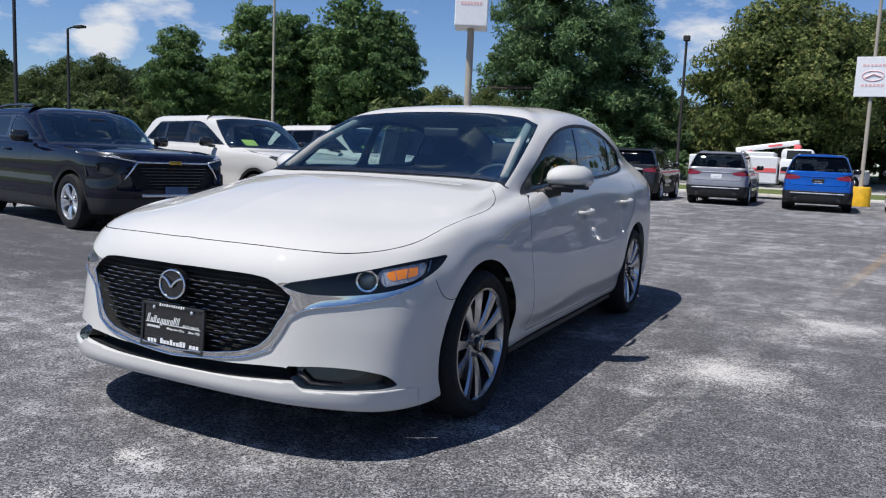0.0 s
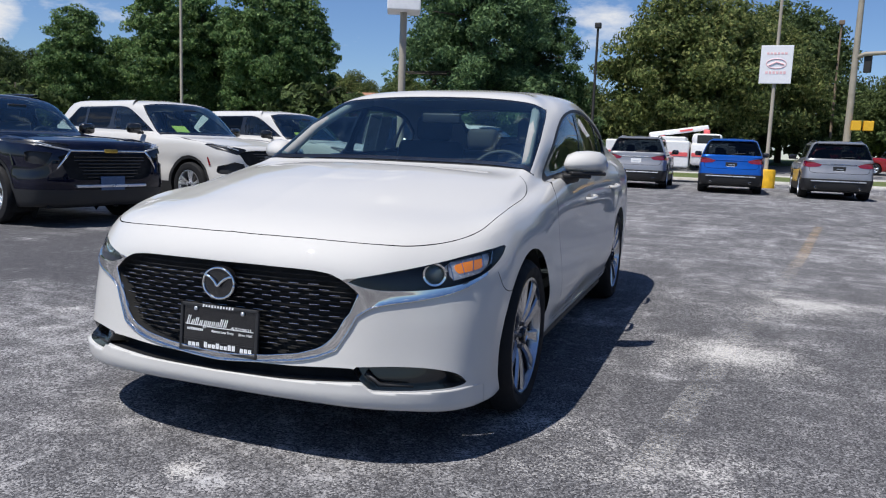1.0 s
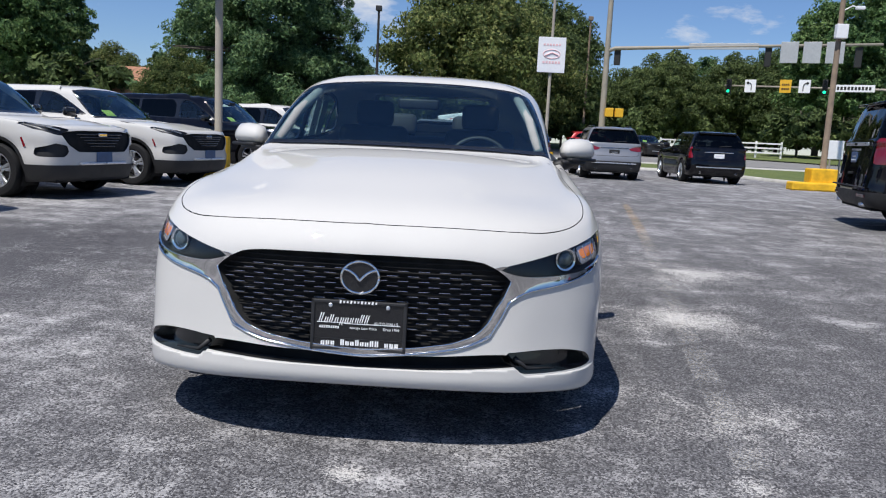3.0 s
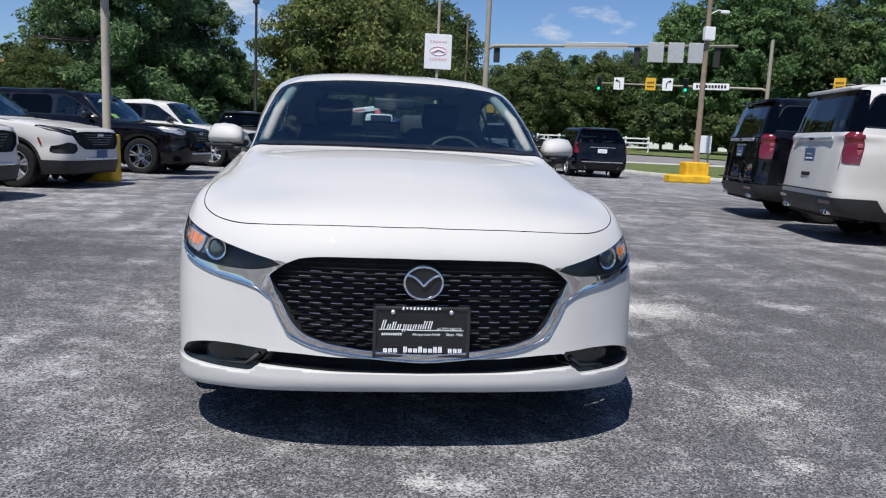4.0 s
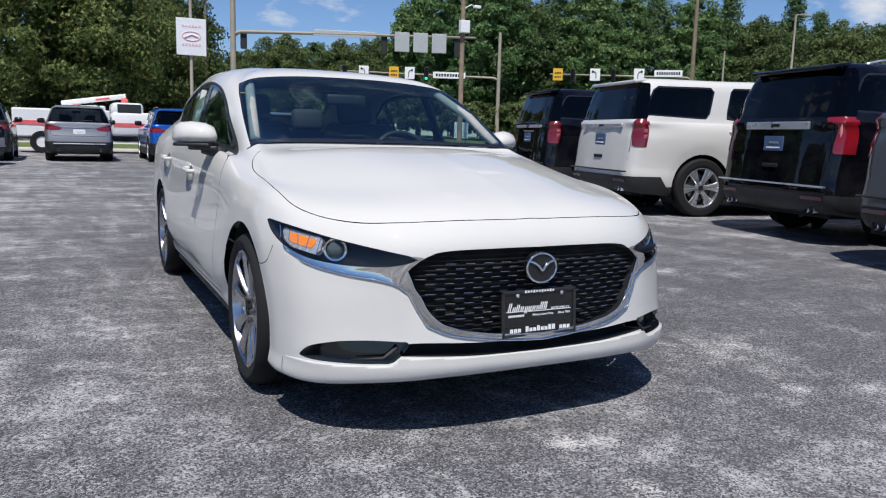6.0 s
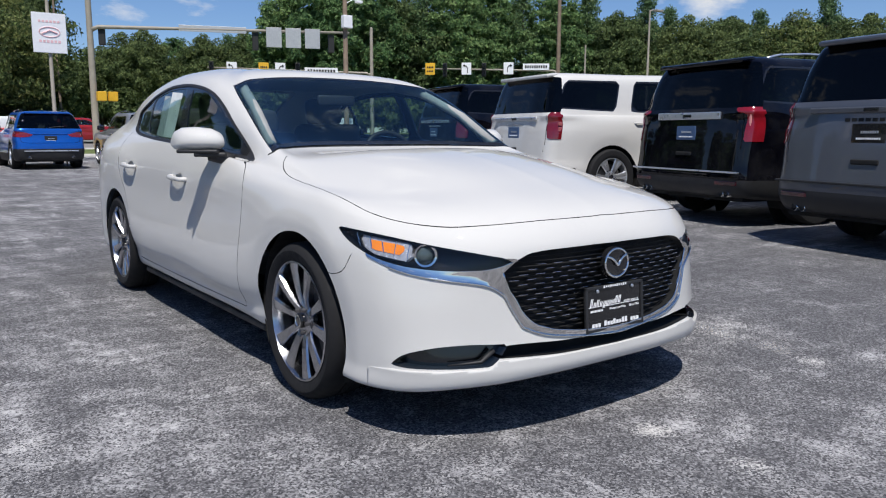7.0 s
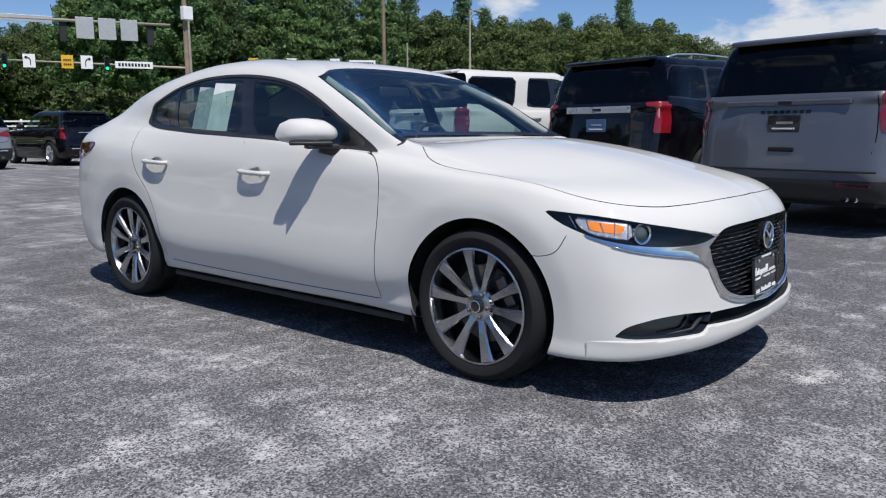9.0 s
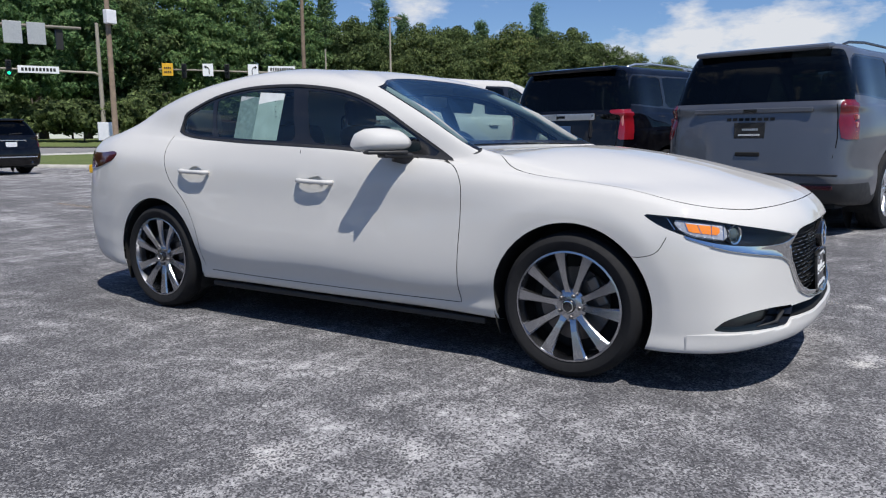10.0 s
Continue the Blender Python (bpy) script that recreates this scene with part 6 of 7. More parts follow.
# worn yellow bay line
def worn_line():
    """Old paint: yellow where it lasts, bleached to a chalky ghost elsewhere."""
    m, nt, b = nodes_of("worn_line_paint")
    L, N = nt.links, nt.nodes
    n = noise_tex(nt, 2.2, 8, 0.75)
    g = noise_tex(nt, 70, 4, 0.85)
    sep, tc = N.new("ShaderNodeSeparateXYZ"), N.new("ShaderNodeTexCoord")
    L.new(tc.outputs["Object"], sep.inputs[0])
    far_end = N.new("ShaderNodeMapRange")
    far_end.inputs["From Min"].default_value, far_end.inputs["From Max"].default_value = 4.2, 6.6
    L.new(sep.outputs[1], far_end.inputs["Value"])
    L.new(mixed(nt, far_end.outputs[0], (0.62, 0.60, 0.57), ramp(nt, n.outputs[0], [(0.40, (0.58, 0.37, 0.17)), (0.62, (0.52, 0.44, 0.34))]).outputs[0]), b.inputs["Base Color"])
    mul, add = N.new("ShaderNodeMath"), N.new("ShaderNodeMath")
    add.operation, mul.operation = "MULTIPLY_ADD", "MULTIPLY"
    L.new(far_end.outputs[0], add.inputs[0])
    add.inputs[1].default_value = 0.16
    L.new(n.outputs[0], add.inputs[2])
    L.new(ramp(nt, add.outputs[0], [(0.44, 0.0), (0.64, 0.72)]).outputs[0], mul.inputs[0])
    L.new(ramp(nt, g.outputs[0], [(0.46, 0.0), (0.60, 1.0)]).outputs[0], mul.inputs[1])
    L.new(mul.outputs[0], b.inputs["Alpha"])
    b.inputs["Roughness"].default_value = 0.85
    return m


bm = bmesh.new()
pts = [(1.34, -0.85), (1.52, 0.40), (1.87, 2.46), (2.08, 3.80), (2.51, 6.45), (3.12, 10.7)]
rows = [(bm.verts.new((x - .062, y, .005)), bm.verts.new((x + .062, y, .005))) for x, y in pts]
for p, q in zip(rows, rows[1:]):
    bm.faces.new((p[0], p[1], q[1], q[0]))
tagged(part("bay_line", bm, worn_line()), "worn yellow parking line on the asphalt", "marking", kind="structure")


# ---- poles, signs, signals ----
def stand(name, x, y, label, category, group=""):
    return empty(name, pose(x, y, rise(x, y)), label, category, group)


def shaft(parent, r0, r1, h, material, name="pole", at=(0, 0)):
    bm = bmesh.new()
    lathe(bm, [(r0 * 1.25, 0.0), (r0 * 1.25, 0.12), (r0, 0.16), (r1, h), (r1 * 0.5, h + r1 * 0.4)], 16, "Z", (at[0], at[1], 0))
    return part(name, bm, material, parent, smooth=40)


sign = stand("sign_post", -4.72, 11.5, "square steel post with white box sign, yellow bollard foot", "sign")
shaft(sign, 0.075, 0.07, 3.75, GALV)
bm = bmesh.new()
box(bm, (0, 0, 4.32), (0.66, 0.66, 1.20), 0.02, Euler((0, 0, radians(24))).to_matrix())
b1 = part("sign_box", bm, SIGNWHITE, sign, "white box sign with red print")
for k in range(4):
    m4 = pose(0, 0, 4.32, 0, 0, 24 + 90 * k)
    bm = bmesh.new()
    for i in range(18):
        a0, a1 = 2 * math.pi * i / 18, 2 * math.pi * (i + 1) / 18
        tube(bm, [(0.22 * math.cos(a0), -0.333, 0.10 + 0.09 * math.sin(a0)), (0.22 * math.cos(a1), -0.333, 0.10 + 0.09 * math.sin(a1))], 0.012, 4)
    for i in range(7):
        box(bm, ((i - 3) * 0.062, -0.333, -0.16), (0.042, 0.006, 0.06))
    part("red_mark", bm, SIGNPINK, b1).matrix_local = m4
bm = bmesh.new()
lathe(bm, [(0.225, 0.0), (0.225, 0.82), (0.21, 0.86), (0.0005, 0.87)], 28, "Z")
part("bollard", bm, YELLOW, sign, "yellow painted concrete bollard", smooth=50)
bm = bmesh.new()
box(bm, (-0.18, -0.06, 0.11), (0.75, 0.6, 0.22), 0.05)
part("foot", bm, YELLOW, sign)

board = stand("sign_board", 3.08, 27.6, "white square sign with red mark on a thin pole", "sign")
shaft(board, 0.07, 0.05, 8.4, GALV)
bm = bmesh.new()
box(bm, (0, -0.1, 4.47), (1.08, 0.05, 1.36), 0.01)
panel = part("sign_panel", bm, SIGNWHITE, board)
bm = bmesh.new()
tube(bm, [(0.33 * math.cos(a), -0.13, 4.50 + 0.17 * math.sin(a)) for a in np.linspace(0, 2 * math.pi, 25)], 0.016, 5)
tube(bm, [(-0.25, -0.13, 4.44), (0.0, -0.13, 4.56), (0.25, -0.13, 4.47)], 0.03, 5)
for i in range(6):
    box(bm, ((i - 2.5) * 0.12, -0.13, 4.18), (0.08, 0.008, 0.09))
    box(bm, ((i - 2.5) * 0.12, -0.13, 4.86), (0.08, 0.008, 0.07))
part("red_mark", bm, SIGNPINK, panel)
bm = bmesh.new()
lathe(bm, [(0.34, -.05), (0.34, 0.62), (0.31, 0.68), (0.0005, 0.69)], 24, "Z")
part("bollard", bm, YELLOW, board, smooth=50)

cam_pole = stand("utility_pole", 11.0, 20.6, "slim weathered pole on a yellow kerb block", "pole")
shaft(cam_pole, 0.095, 0.06, 9.0, WOODPOLE)
bm = bmesh.new()
box(bm, (-0.15, -0.25, 0.34), (0.78, 0.55, 0.66), 0.04)
part("block", bm, YELLOW, cam_pole, "yellow painted block")
bm = bmesh.new()
box(bm, (-0.45, -0.45, 0.12), (1.40, 0.5, 0.26), 0.05)
part("kerb_end", bm, YELLOW, cam_pole)
bm = bmesh.new()
box(bm, (0.0, -0.12, 4.75), (0.34, 0.2, 0.42), 0.02)
part("junction_box", bm, SIGNWHITE, cam_pole)
bm = bmesh.new()
tube(bm, [(0, 0, 5.35), (0.25, -0.1, 5.5), (0.42, -0.15, 5.45)], 0.02, 6)
box(bm, (0.45, -0.16, 5.44), (0.26, 0.12, 0.1), 0.02)
part("camera", bm, SIGNWHITE, cam_pole)

cabinet = stand("cabinet_sign", 12.7, 23.6, "white panel on two legs in the grass", "sign")
bm = bmesh.new()
box(bm, (-.05, 0, 1.28), (0.60, 0.06, 0.64), 0.01)
part("sign_panel", bm, SIGNWHITE, cabinet)
for k in (-0.17, 0.17):
    bm = bmesh.new()
    tube(bm, [(k, 0, 0), (k, 0, 0.98)], 0.03, 8)
    part("leg", bm, GALV, cabinet)


def signal_head(parent, x, y, z, turn, lit=None, tone=SIGNALBODY):
    h = new("signal_head")
    h.parent = parent
    h.matrix_local = pose(x, y, z, 0, 0, turn)
    bm = bmesh.new()
    box(bm, (0, 0, 0), (0.34, 0.26, 1.05), 0.03)
    part("housing", bm, tone, h)
    for k in range(3):
        bm = bmesh.new()
        lathe(bm, [(0.125, -0.13), (0.125, -0.30), (0.115, -0.30), (0.115, -0.13)], 18, "Y", (0, 0, 0.34 - 0.34 * k), closed=True)
        part("visor", bm, tone, h)
        bm = bmesh.new()
        lathe(bm, [(0.113, -0.134), (0.07, -0.155), (0.0005, -0.16)], 18, "Y", (0, 0, 0.34 - 0.34 * k))
        part("signal_lens", bm, GREENLIGHT if lit == "green" and k == 2 else REDLIGHT if lit == "red" and k == 0 else DARKLENS, h)
    return h


def arrow_sign(parent, x, y, z, turn, bend, face=SIGNWHITE, w=0.75, h=0.9):
    s = new("lane_sign")
    s.parent = parent
    s.matrix_local = pose(x, y, z, 0, 0, turn)
    bm = bmesh.new()
    box(bm, (0, 0, 0), (w, 0.03, h), 0.005)
    part("sign_face", bm, face, s)
    bm = bmesh.new()
    if bend:
        tube(bm, [(0.08 * bend, -0.03, -0.3), (0.08 * bend, -0.03, 0.05), (-0.02 * bend, -0.03, 0.2), (-0.14 * bend, -0.03, 0.22)], 0.03, 5)
        box(bm, (-0.17 * bend, -0.03, 0.22), (0.15, 0.02, 0.15), 0, Euler((0, radians(45), 0)).to_matrix())
    else:
        for i in range(4):
            box(bm, ((i - 1.5) * 0.13, -0.03, 0.12), (0.09, 0.02, 0.12))
            box(bm, ((i - 1.5) * 0.13, -0.03, -0.18), (0.09, 0.02, 0.12))
    part("arrow", bm, SIGNALBODY, s)


def street_plate(parent, x, y, z, turn, w):
    s = new("street_name_sign")
    s.parent = parent
    s.matrix_local = pose(x, y, z, 0, 0, turn)
    bm = bmesh.new()
    box(bm, (0, 0, 0), (w, 0.03, 0.48), 0.005)
    part("sign_face", bm, SIGNWHITE, s)
    bar_word("name_bars", s, 10, w * 0.86, 0.22, Matrix.Translation((0, -0.02, 0)), SIGNALBODY)


def mast_arm(parent, end, z, r, name="mast_arm"):
    bm = bmesh.new()
    tube(bm, [(0, 0, z - 0.25), (end[0] * 0.03, end[1] * 0.03, z - 0.05), (end[0] * 0.3, end[1] * 0.3, z + 0.02), (end[0], end[1], z + 0.18)], r, 10, r_end=r * 0.55)
    part(name, bm, GALV, parent, smooth=50)


mast = stand("signal_mast", 7.55, 42.0, "tall weathered signal mast with long arm seen from behind", "traffic light")
shaft(mast, 0.19, 0.14, 9.8, GALV)
mast_arm(mast, (13.2, -4.6), 6.55, 0.13)
for k in range(3):
    t = 0.685 + 0.078 * k
    bm = bmesh.new()
    box(bm, (13.2 * t, -4.6 * t - 0.14, 6.30), (0.86, 0.04, 1.10), 0.01, Euler((0, 0, radians(-19))).to_matrix())
    part("sign_back", bm, SIGNBACK, mast)
for t in (0.045, 0.62, 0.93):
    signal_head(mast, 13.2 * t, -4.6 * t + 0.2, 6.1, 160)
bm = bmesh.new()
box(bm, (13.2 * 0.45, -4.6 * 0.45 - 0.05, 6.62), (3.6, 0.05, 0.34), 0.01, Euler((0, 0, radians(-19))).to_matrix())
part("sign_back", bm, SIGNBACK, mast)
for k in (-0.22, 0.28):
    bm = bmesh.new()
    box(bm, (0.55 + k * 1.15, -0.4, 2.85), (0.46, 0.36, 0.50), 0.03)
    part("crossing_signal", bm, SIGNALYELLOW, mast, "yellow crossing signal")

corner = stand("signal_mast", 29.2, 48.8, "signal mast across the road with lane signs", "traffic light")
shaft(corner, 0.17, 0.12, 8.3, GALV)
mast_arm(corner, (-11.0, 5.4), 4.95, 0.11)
ca = -26.0
for t, kind in ((0.98, "g"), (0.86, "l"), (0.67, "y"), (0.57, "r"), (0.465, "g"), (0.32, "s")):
    x, y, z = -11.0 * t, 5.4 * t - 0.15, 5.05
    if kind == "g":
        signal_head(corner, x, y, z, ca, "green")
    elif kind == "s":
        street_plate(corner, x, y, z - 0.05, ca, 2.5)
    else:
        arrow_sign(corner, x, y, z + 0.05, ca, 1 if kind == "l" else -1 if kind == "r" else 0, SIGNALYELLOW if kind == "y" else SIGNWHITE)

east = stand("signal_mast", 40.2, 39.6, "tall timber pole carrying an arm of signals and signs", "traffic light")
shaft(east, 0.18, 0.12, 14.0, WOODPOLE)
mast_arm(east, (-7.6, 7.2), 5.3, 0.10)
ea = -42.0
for t, kind in ((0.95, "y"), (0.84, "g"), (0.68, "l"), (0.55, "g"), (0.37, "r"), (0.17, "s")):
    x, y, z = -7.6 * t, 7.2 * t - 0.15, 5.35
    if kind == "g":
        signal_head(east, x, y, z, ea, None)
    elif kind == "s":
        street_plate(east, x, y, z + 0.2, ea, 2.0)
    else:
        arrow_sign(east, x, y, z + 0.1, ea, 1 if kind == "l" else -1 if kind == "r" else 0, SIGNALYELLOW if kind == "y" else SIGNWHITE)


def lamp_post(x, y, h, side, material, label, lit=True):
    p = stand("lamp_post", x, y, label, "lamp", "lamp posts")
    shaft(p, 0.10, 0.065, h, material)
    bm = bmesh.new()
    if lit:
        tube(bm, [(0, 0, h), (side * 0.35, 0, h + 0.08), (side * 0.7, 0, h + 0.08)], 0.04, 6)
        box(bm, (side * 1.0, 0, h + 0.08), (0.75, 0.34, 0.14), 0.03)
    else:
        box(bm, (0, 0, h + 0.1), (0.34, 0.34, 0.3), 0.04)
    part("lamp_head", bm, material, p)
    return p


lamp_post(-37.5, 26.8, 7.3, 1, DARKPOLE, "dark lamp post with shoebox head")
lamp_post(-31.2, 19.4, 9.5, 1, DARKPOLE, "dark lamp post with shoebox head")
lamp_post(-5.7, 41.4, 8.0, 1, DARKPOLE, "thin dark lamp post before the trees", False)
lamp_post(8.3, 55.5, 9.6, 1, WOODPOLE, "brown lamp pole with small round head", False)
lamp_post(44.4, 34.5, 9.6, 1, GALV, "grey street lamp with arm over the road")
flag = stand("thin_pole", -26.7, 31.8, "tall thin pale pole behind the parked cars", "pole")
shaft(flag, 0.09, 0.06, 13.0, GALV)
for x, y, h in ((57.0, 41.0, 9.0), (50.0, 46.0, 8.0), (62.0, 24.0, 7.0)):
    shaft(stand("thin_pole", x, y, "distant thin pole by the road", "pole"), 0.10, 0.07, h, GALV)

# a low house with a tiled roof, glimpsed between the trees
ROOFTILE = plain("clay_roof_tiles", (0.34, 0.17, 0.10), 0.8, scale=3.0, var=0.3, bump=0.3)
HOUSEBRICK = plain("house_brick", (0.36, 0.22, 0.16), 0.85, scale=5.0, var=0.2, bump=0.3)
house = stand("house", -26.6, 50.2, "low brick house with an orange-brown pitched roof", "house")
bm = bmesh.new()
box(bm, (0, 0, 1.25), (9.0, 6.0, 2.5), 0.03)
part("wall", bm, HOUSEBRICK, house)
bm = bmesh.new()
ends = [[bm.verts.new((x, y, z)) for y, z in ((-3.6, 2.7), (0, 4.5), (3.6, 2.7), (3.6, 2.5), (0, 4.28), (-3.6, 2.5))] for x in (-4.9, 4.9)]
for k in range(6):
    bm.faces.new((ends[0][k], ends[0][(k + 1) % 6], ends[1][(k + 1) % 6], ends[1][k]))
for q in ends:
    bm.faces.new(q)
bmesh.ops.recalc_face_normals(bm, faces=bm.faces)
part("roof", bm, ROOFTILE, house, "orange-brown tiled roof")

# white rail fence
fence = stand("fence", 14.0, 54.5, "white painted three-rail fence along the road", "fence")
dx, dy = 7.8, -2.8
for i in range(6):
    t = i / 5
    bm = bmesh.new()
    z = rise(14.0 + dx * t, 54.5 + dy * t) - rise(14.0, 54.5) + 0.05
    box(bm, (dx * t, dy * t, z + 0.55), (0.13, 0.13, 1.2), 0.02)
    part("post", bm, FENCEWHITE, fence)
for k in range(3):
    bm = bmesh.new()
    z0, z1 = 0.05, rise(14.0 + dx, 54.5 + dy) - rise(14.0, 54.5) + 0.05
    tube(bm, [(0, -0.09, z0 + 0.35 + 0.33 * k), (dx, dy - 0.09, z1 + 0.35 + 0.33 * k)], 0.07, 4)
    part("rail", bm, FENCEWHITE, fence)

# utility truck with a boom
truck = empty("utility_truck", pose(-0.4, 30.0, 0), "white utility truck with red stripe and folded boom", "truck")
bm = bmesh.new()
box(bm, (-1.0, 0, 1.12), (3.3, 2.0, 1.05), 0.05)
box(bm, (-0.2, 0, 1.70), (1.4, 1.9, 0.24), 0.05)
part("service_body", bm, TRUCKWHITE, truck)
bm = bmesh.new()
box(bm, (1.55, 0, 1.15), (1.7, 1.9, 0.9), 0.12)
box(bm, (1.30, 0, 1.72), (1.15, 1.75, 0.50), 0.14)
part("cab", bm, TRUCKWHITE, truck, smooth=40)
bm = bmesh.new()
box(bm, (1.35, -0.885, 1.74), (0.85, 0.02, 0.34), 0.03)
part("cab_window", bm, TRIM, truck)
bm = bmesh.new()
box(bm, (2.7, 0, 1.0), (0.9, 1.75, 0.6), 0.10)
part("engine_cover", bm, TRUCKWHITE, truck, smooth=40)
bm = bmesh.new()
box(bm, (-1.0, -1.008, 1.12), (3.2, 0.02, 0.16))
box(bm, (1.5, -0.958, 1.12), (1.5, 0.02, 0.14))
part("red_stripe", bm, SIGNRED, truck)
bm = bmesh.new()
box(bm, (0.15, 0.0, 2.06), (2.35, 0.3, 0.20), 0.05, Euler((0, radians(-9), 0)).to_matrix())
part("boom", bm, TRUCKWHITE, truck)
bm = bmesh.new()
box(bm, (0.45, -0.158, 2.10), (0.5, 0.02, 0.07), 0, Euler((0, radians(-9), 0)).to_matrix())
part("boom_stripe", bm, SIGNRED, truck)
bm = bmesh.new()
box(bm, (1.25, 0, 2.05), (0.25, 0.4, 0.2), 0.05)
box(bm, (-0.5, 0, 1.85), (0.24, 0.26, 0.14), 0.04)
part("boom_cradle", bm, SIGNRED, truck)
for x in (-1.7, 2.25):
    for y in (-0.92, 0.92):
        bm = bmesh.new()
        lathe(bm, [(0.20, -0.12), (0.39, -0.13), (0.41, -0.08), (0.41, 0.08), (0.39, 0.13), (0.20, 0.12)], 24, "Y", (x, y, 0.41), closed=True)
        part("tyre", bm, RUBBER, truck, smooth=40)
        bm = bmesh.new()
        lathe(bm, [(0.20, -0.10), (0.20, 0.10)], 20, "Y", (x, y, 0.41))
        part("rim", bm, TRUCKWHITE, truck)


# ---- trees ----
def leaf_mat(name, dark, mid, light):
    m, nt, b = nodes_of(name)
    L, N = nt.links, nt.nodes
    geo, info = N.new("ShaderNodeNewGeometry"), N.new("ShaderNodeObjectInfo")
    n = noise_tex(nt, 0.55, 3, 0.6)
    add = N.new("ShaderNodeMath")
    add.operation = "ADD"
    half = N.new("ShaderNodeMath")
    half.operation = "MULTIPLY"
    half.inputs[1].default_value = 0.5
    L.new(geo.outputs["Random Per Island"], half.inputs[0])
    L.new(half.outputs[0], add.inputs[0])
    h2 = N.new("ShaderNodeMath")
    h2.operation = "MULTIPLY"
    h2.inputs[1].default_value = 0.5
    L.new(n.outputs[0], h2.inputs[0])
    L.new(h2.outputs[0], add.inputs[1])
    c = ramp(nt, add.outputs[0], [(0.22, dark), (0.5, mid), (0.8, light)]).outputs[0]
    shift = ramp(nt, info.outputs["Random"], [(0.0, (0.82, 0.88, 0.8)), (1.0, (1.12, 1.08, 0.95))]).outputs[0]
    col = mixed(nt, 1.0, c, shift, "MULTIPLY")
    # smaller leaflets within a blade: mottled and turned this way and that
    fleck = noise_tex(nt, 7.5, 3, 0.7)
    col = mixed(nt, 1.0, col, ramp(nt, fleck.outputs[0], [(0.34, 0.45), (0.50, 1.0), (0.66, 1.55)]).outputs[0], "MULTIPLY")
    bumped(nt, b, fleck.outputs[0], 0.9, 0.22)
    L.new(col, b.inputs["Base Color"])
    b.inputs["Roughness"].default_value = 0.6
    b.inputs["Specular IOR Level"].default_value = 0.2
    tr, mx = N.new("ShaderNodeBsdfTranslucent"), N.new("ShaderNodeMixShader")
    L.new(col, tr.inputs[0])
    mx.inputs[0].default_value = 0.36
    L.new(b.outputs[0], mx.inputs[1])
    L.new(tr.outputs[0], mx.inputs[2])
    L.new(mx.outputs[0], N["Material Output"].inputs[0])
    return m


LEAF = leaf_mat("broad_leaves", (0.05, 0.076, 0.032), (0.112, 0.158, 0.062), (0.21, 0.26, 0.108))
LEAF_DARK = leaf_mat("dark_leaves", (0.057, 0.118, 0.05), (0.135, 0.233, 0.09), (0.279, 0.385, 0.17))
LEAF_LIGHT = leaf_mat("light_leaves", (0.042, 0.072, 0.028), (0.13, 0.178, 0.062), (0.31, 0.33, 0.135))
NEEDLE = leaf_mat("needles", (0.064, 0.121, 0.062), (0.147, 0.239, 0.115), (0.283, 0.39, 0.19))
BARK = plain("bark", (0.085, 0.068, 0.052), 0.9, scale=6, var=0.35, bump=0.8)


def leaf_mesh(name, centres, sizes, outward, material, rng, aspect=0.6):
    """One pointed blade to each leaf, turned about at random with a bias outward."""
    n = len(centres)
    nrm = outward + rng.normal(0, 0.75, (n, 3))
    nrm /= np.linalg.norm(nrm, axis=1, keepdims=True) + 1e-9
    a = np.cross(nrm, rng.normal(0, 1, (n, 3)))
    a /= np.linalg.norm(a, axis=1, keepdims=True) + 1e-9
    b = np.cross(nrm, a)
    s = sizes[:, None]
    V = np.empty((n, 3, 3))
    V[:, 0] = centres - a * s * 0.7 + b * s * aspect
    V[:, 1] = centres - a * s * 0.7 - b * s * aspect
    V[:, 2] = centres + a * s * 1.3 - nrm * s * 0.2
    me = bpy.data.meshes.new(name)
    me.vertices.add(3 * n)
    me.vertices.foreach_set("co", V.reshape(-1))
    me.loops.add(3 * n)
    me.loops.foreach_set("vertex_index", np.arange(3 * n, dtype=np.int32))
    me.polygons.add(n)
    me.polygons.foreach_set("loop_start", np.arange(0, 3 * n, 3, dtype=np.int32))
    me.update(calc_edges=True)
    me.materials.append(material)
    return me


def unit(rng, n):
    v = rng.normal(0, 1, (n, 3))
    return v / np.linalg.norm(v, axis=1, keepdims=True)


def broad_crown(rng, rx, h0, h1, clumps, per, size, point=0.0):
    """Clumps of leaves on the outside of a lumpy crown between heights h0 and h1."""
    C, S, O = [], [], []
    hc, hz = (h0 + h1) / 2, (h1 - h0) / 2
    for k in range(clumps):
        d = unit(rng, 1)[0]
        if d[2] < -0.75:
            d[2] *= -0.5
        taper = 1.0 - point * max(0.0, d[2])
        shell = rng.uniform(0.66, 1.0)
        c = np.array([d[0] * rx * taper, d[1] * rx * taper, d[2] * hz]) * shell + (0, 0, hc)
        r = rx * rng.uniform(0.13, 0.26)
        u = unit(rng, per)
        u[:, 2] = np.abs(u[:, 2]) * np.where(rng.random(per) < 0.72, 1, -1)
        C.append(c + u * r * rng.uniform(0.55, 1.05, (per, 1)) * (1, 1, 0.75))
        O.append(u + d * 0.5)
        S.append(size * rng.uniform(0.6, 1.3, per))
    n = clumps * per // 6
    u = unit(rng, n)
    C.append(u * (rx * 0.6, rx * 0.6, hz * 0.7) * rng.uniform(0.3, 1, (n, 1)) + (0, 0, hc))
    O.append(u)
    S.append(size * 1.6 * np.ones(n))
    return np.vstack(C), np.concatenate(S), np.vstack(O)


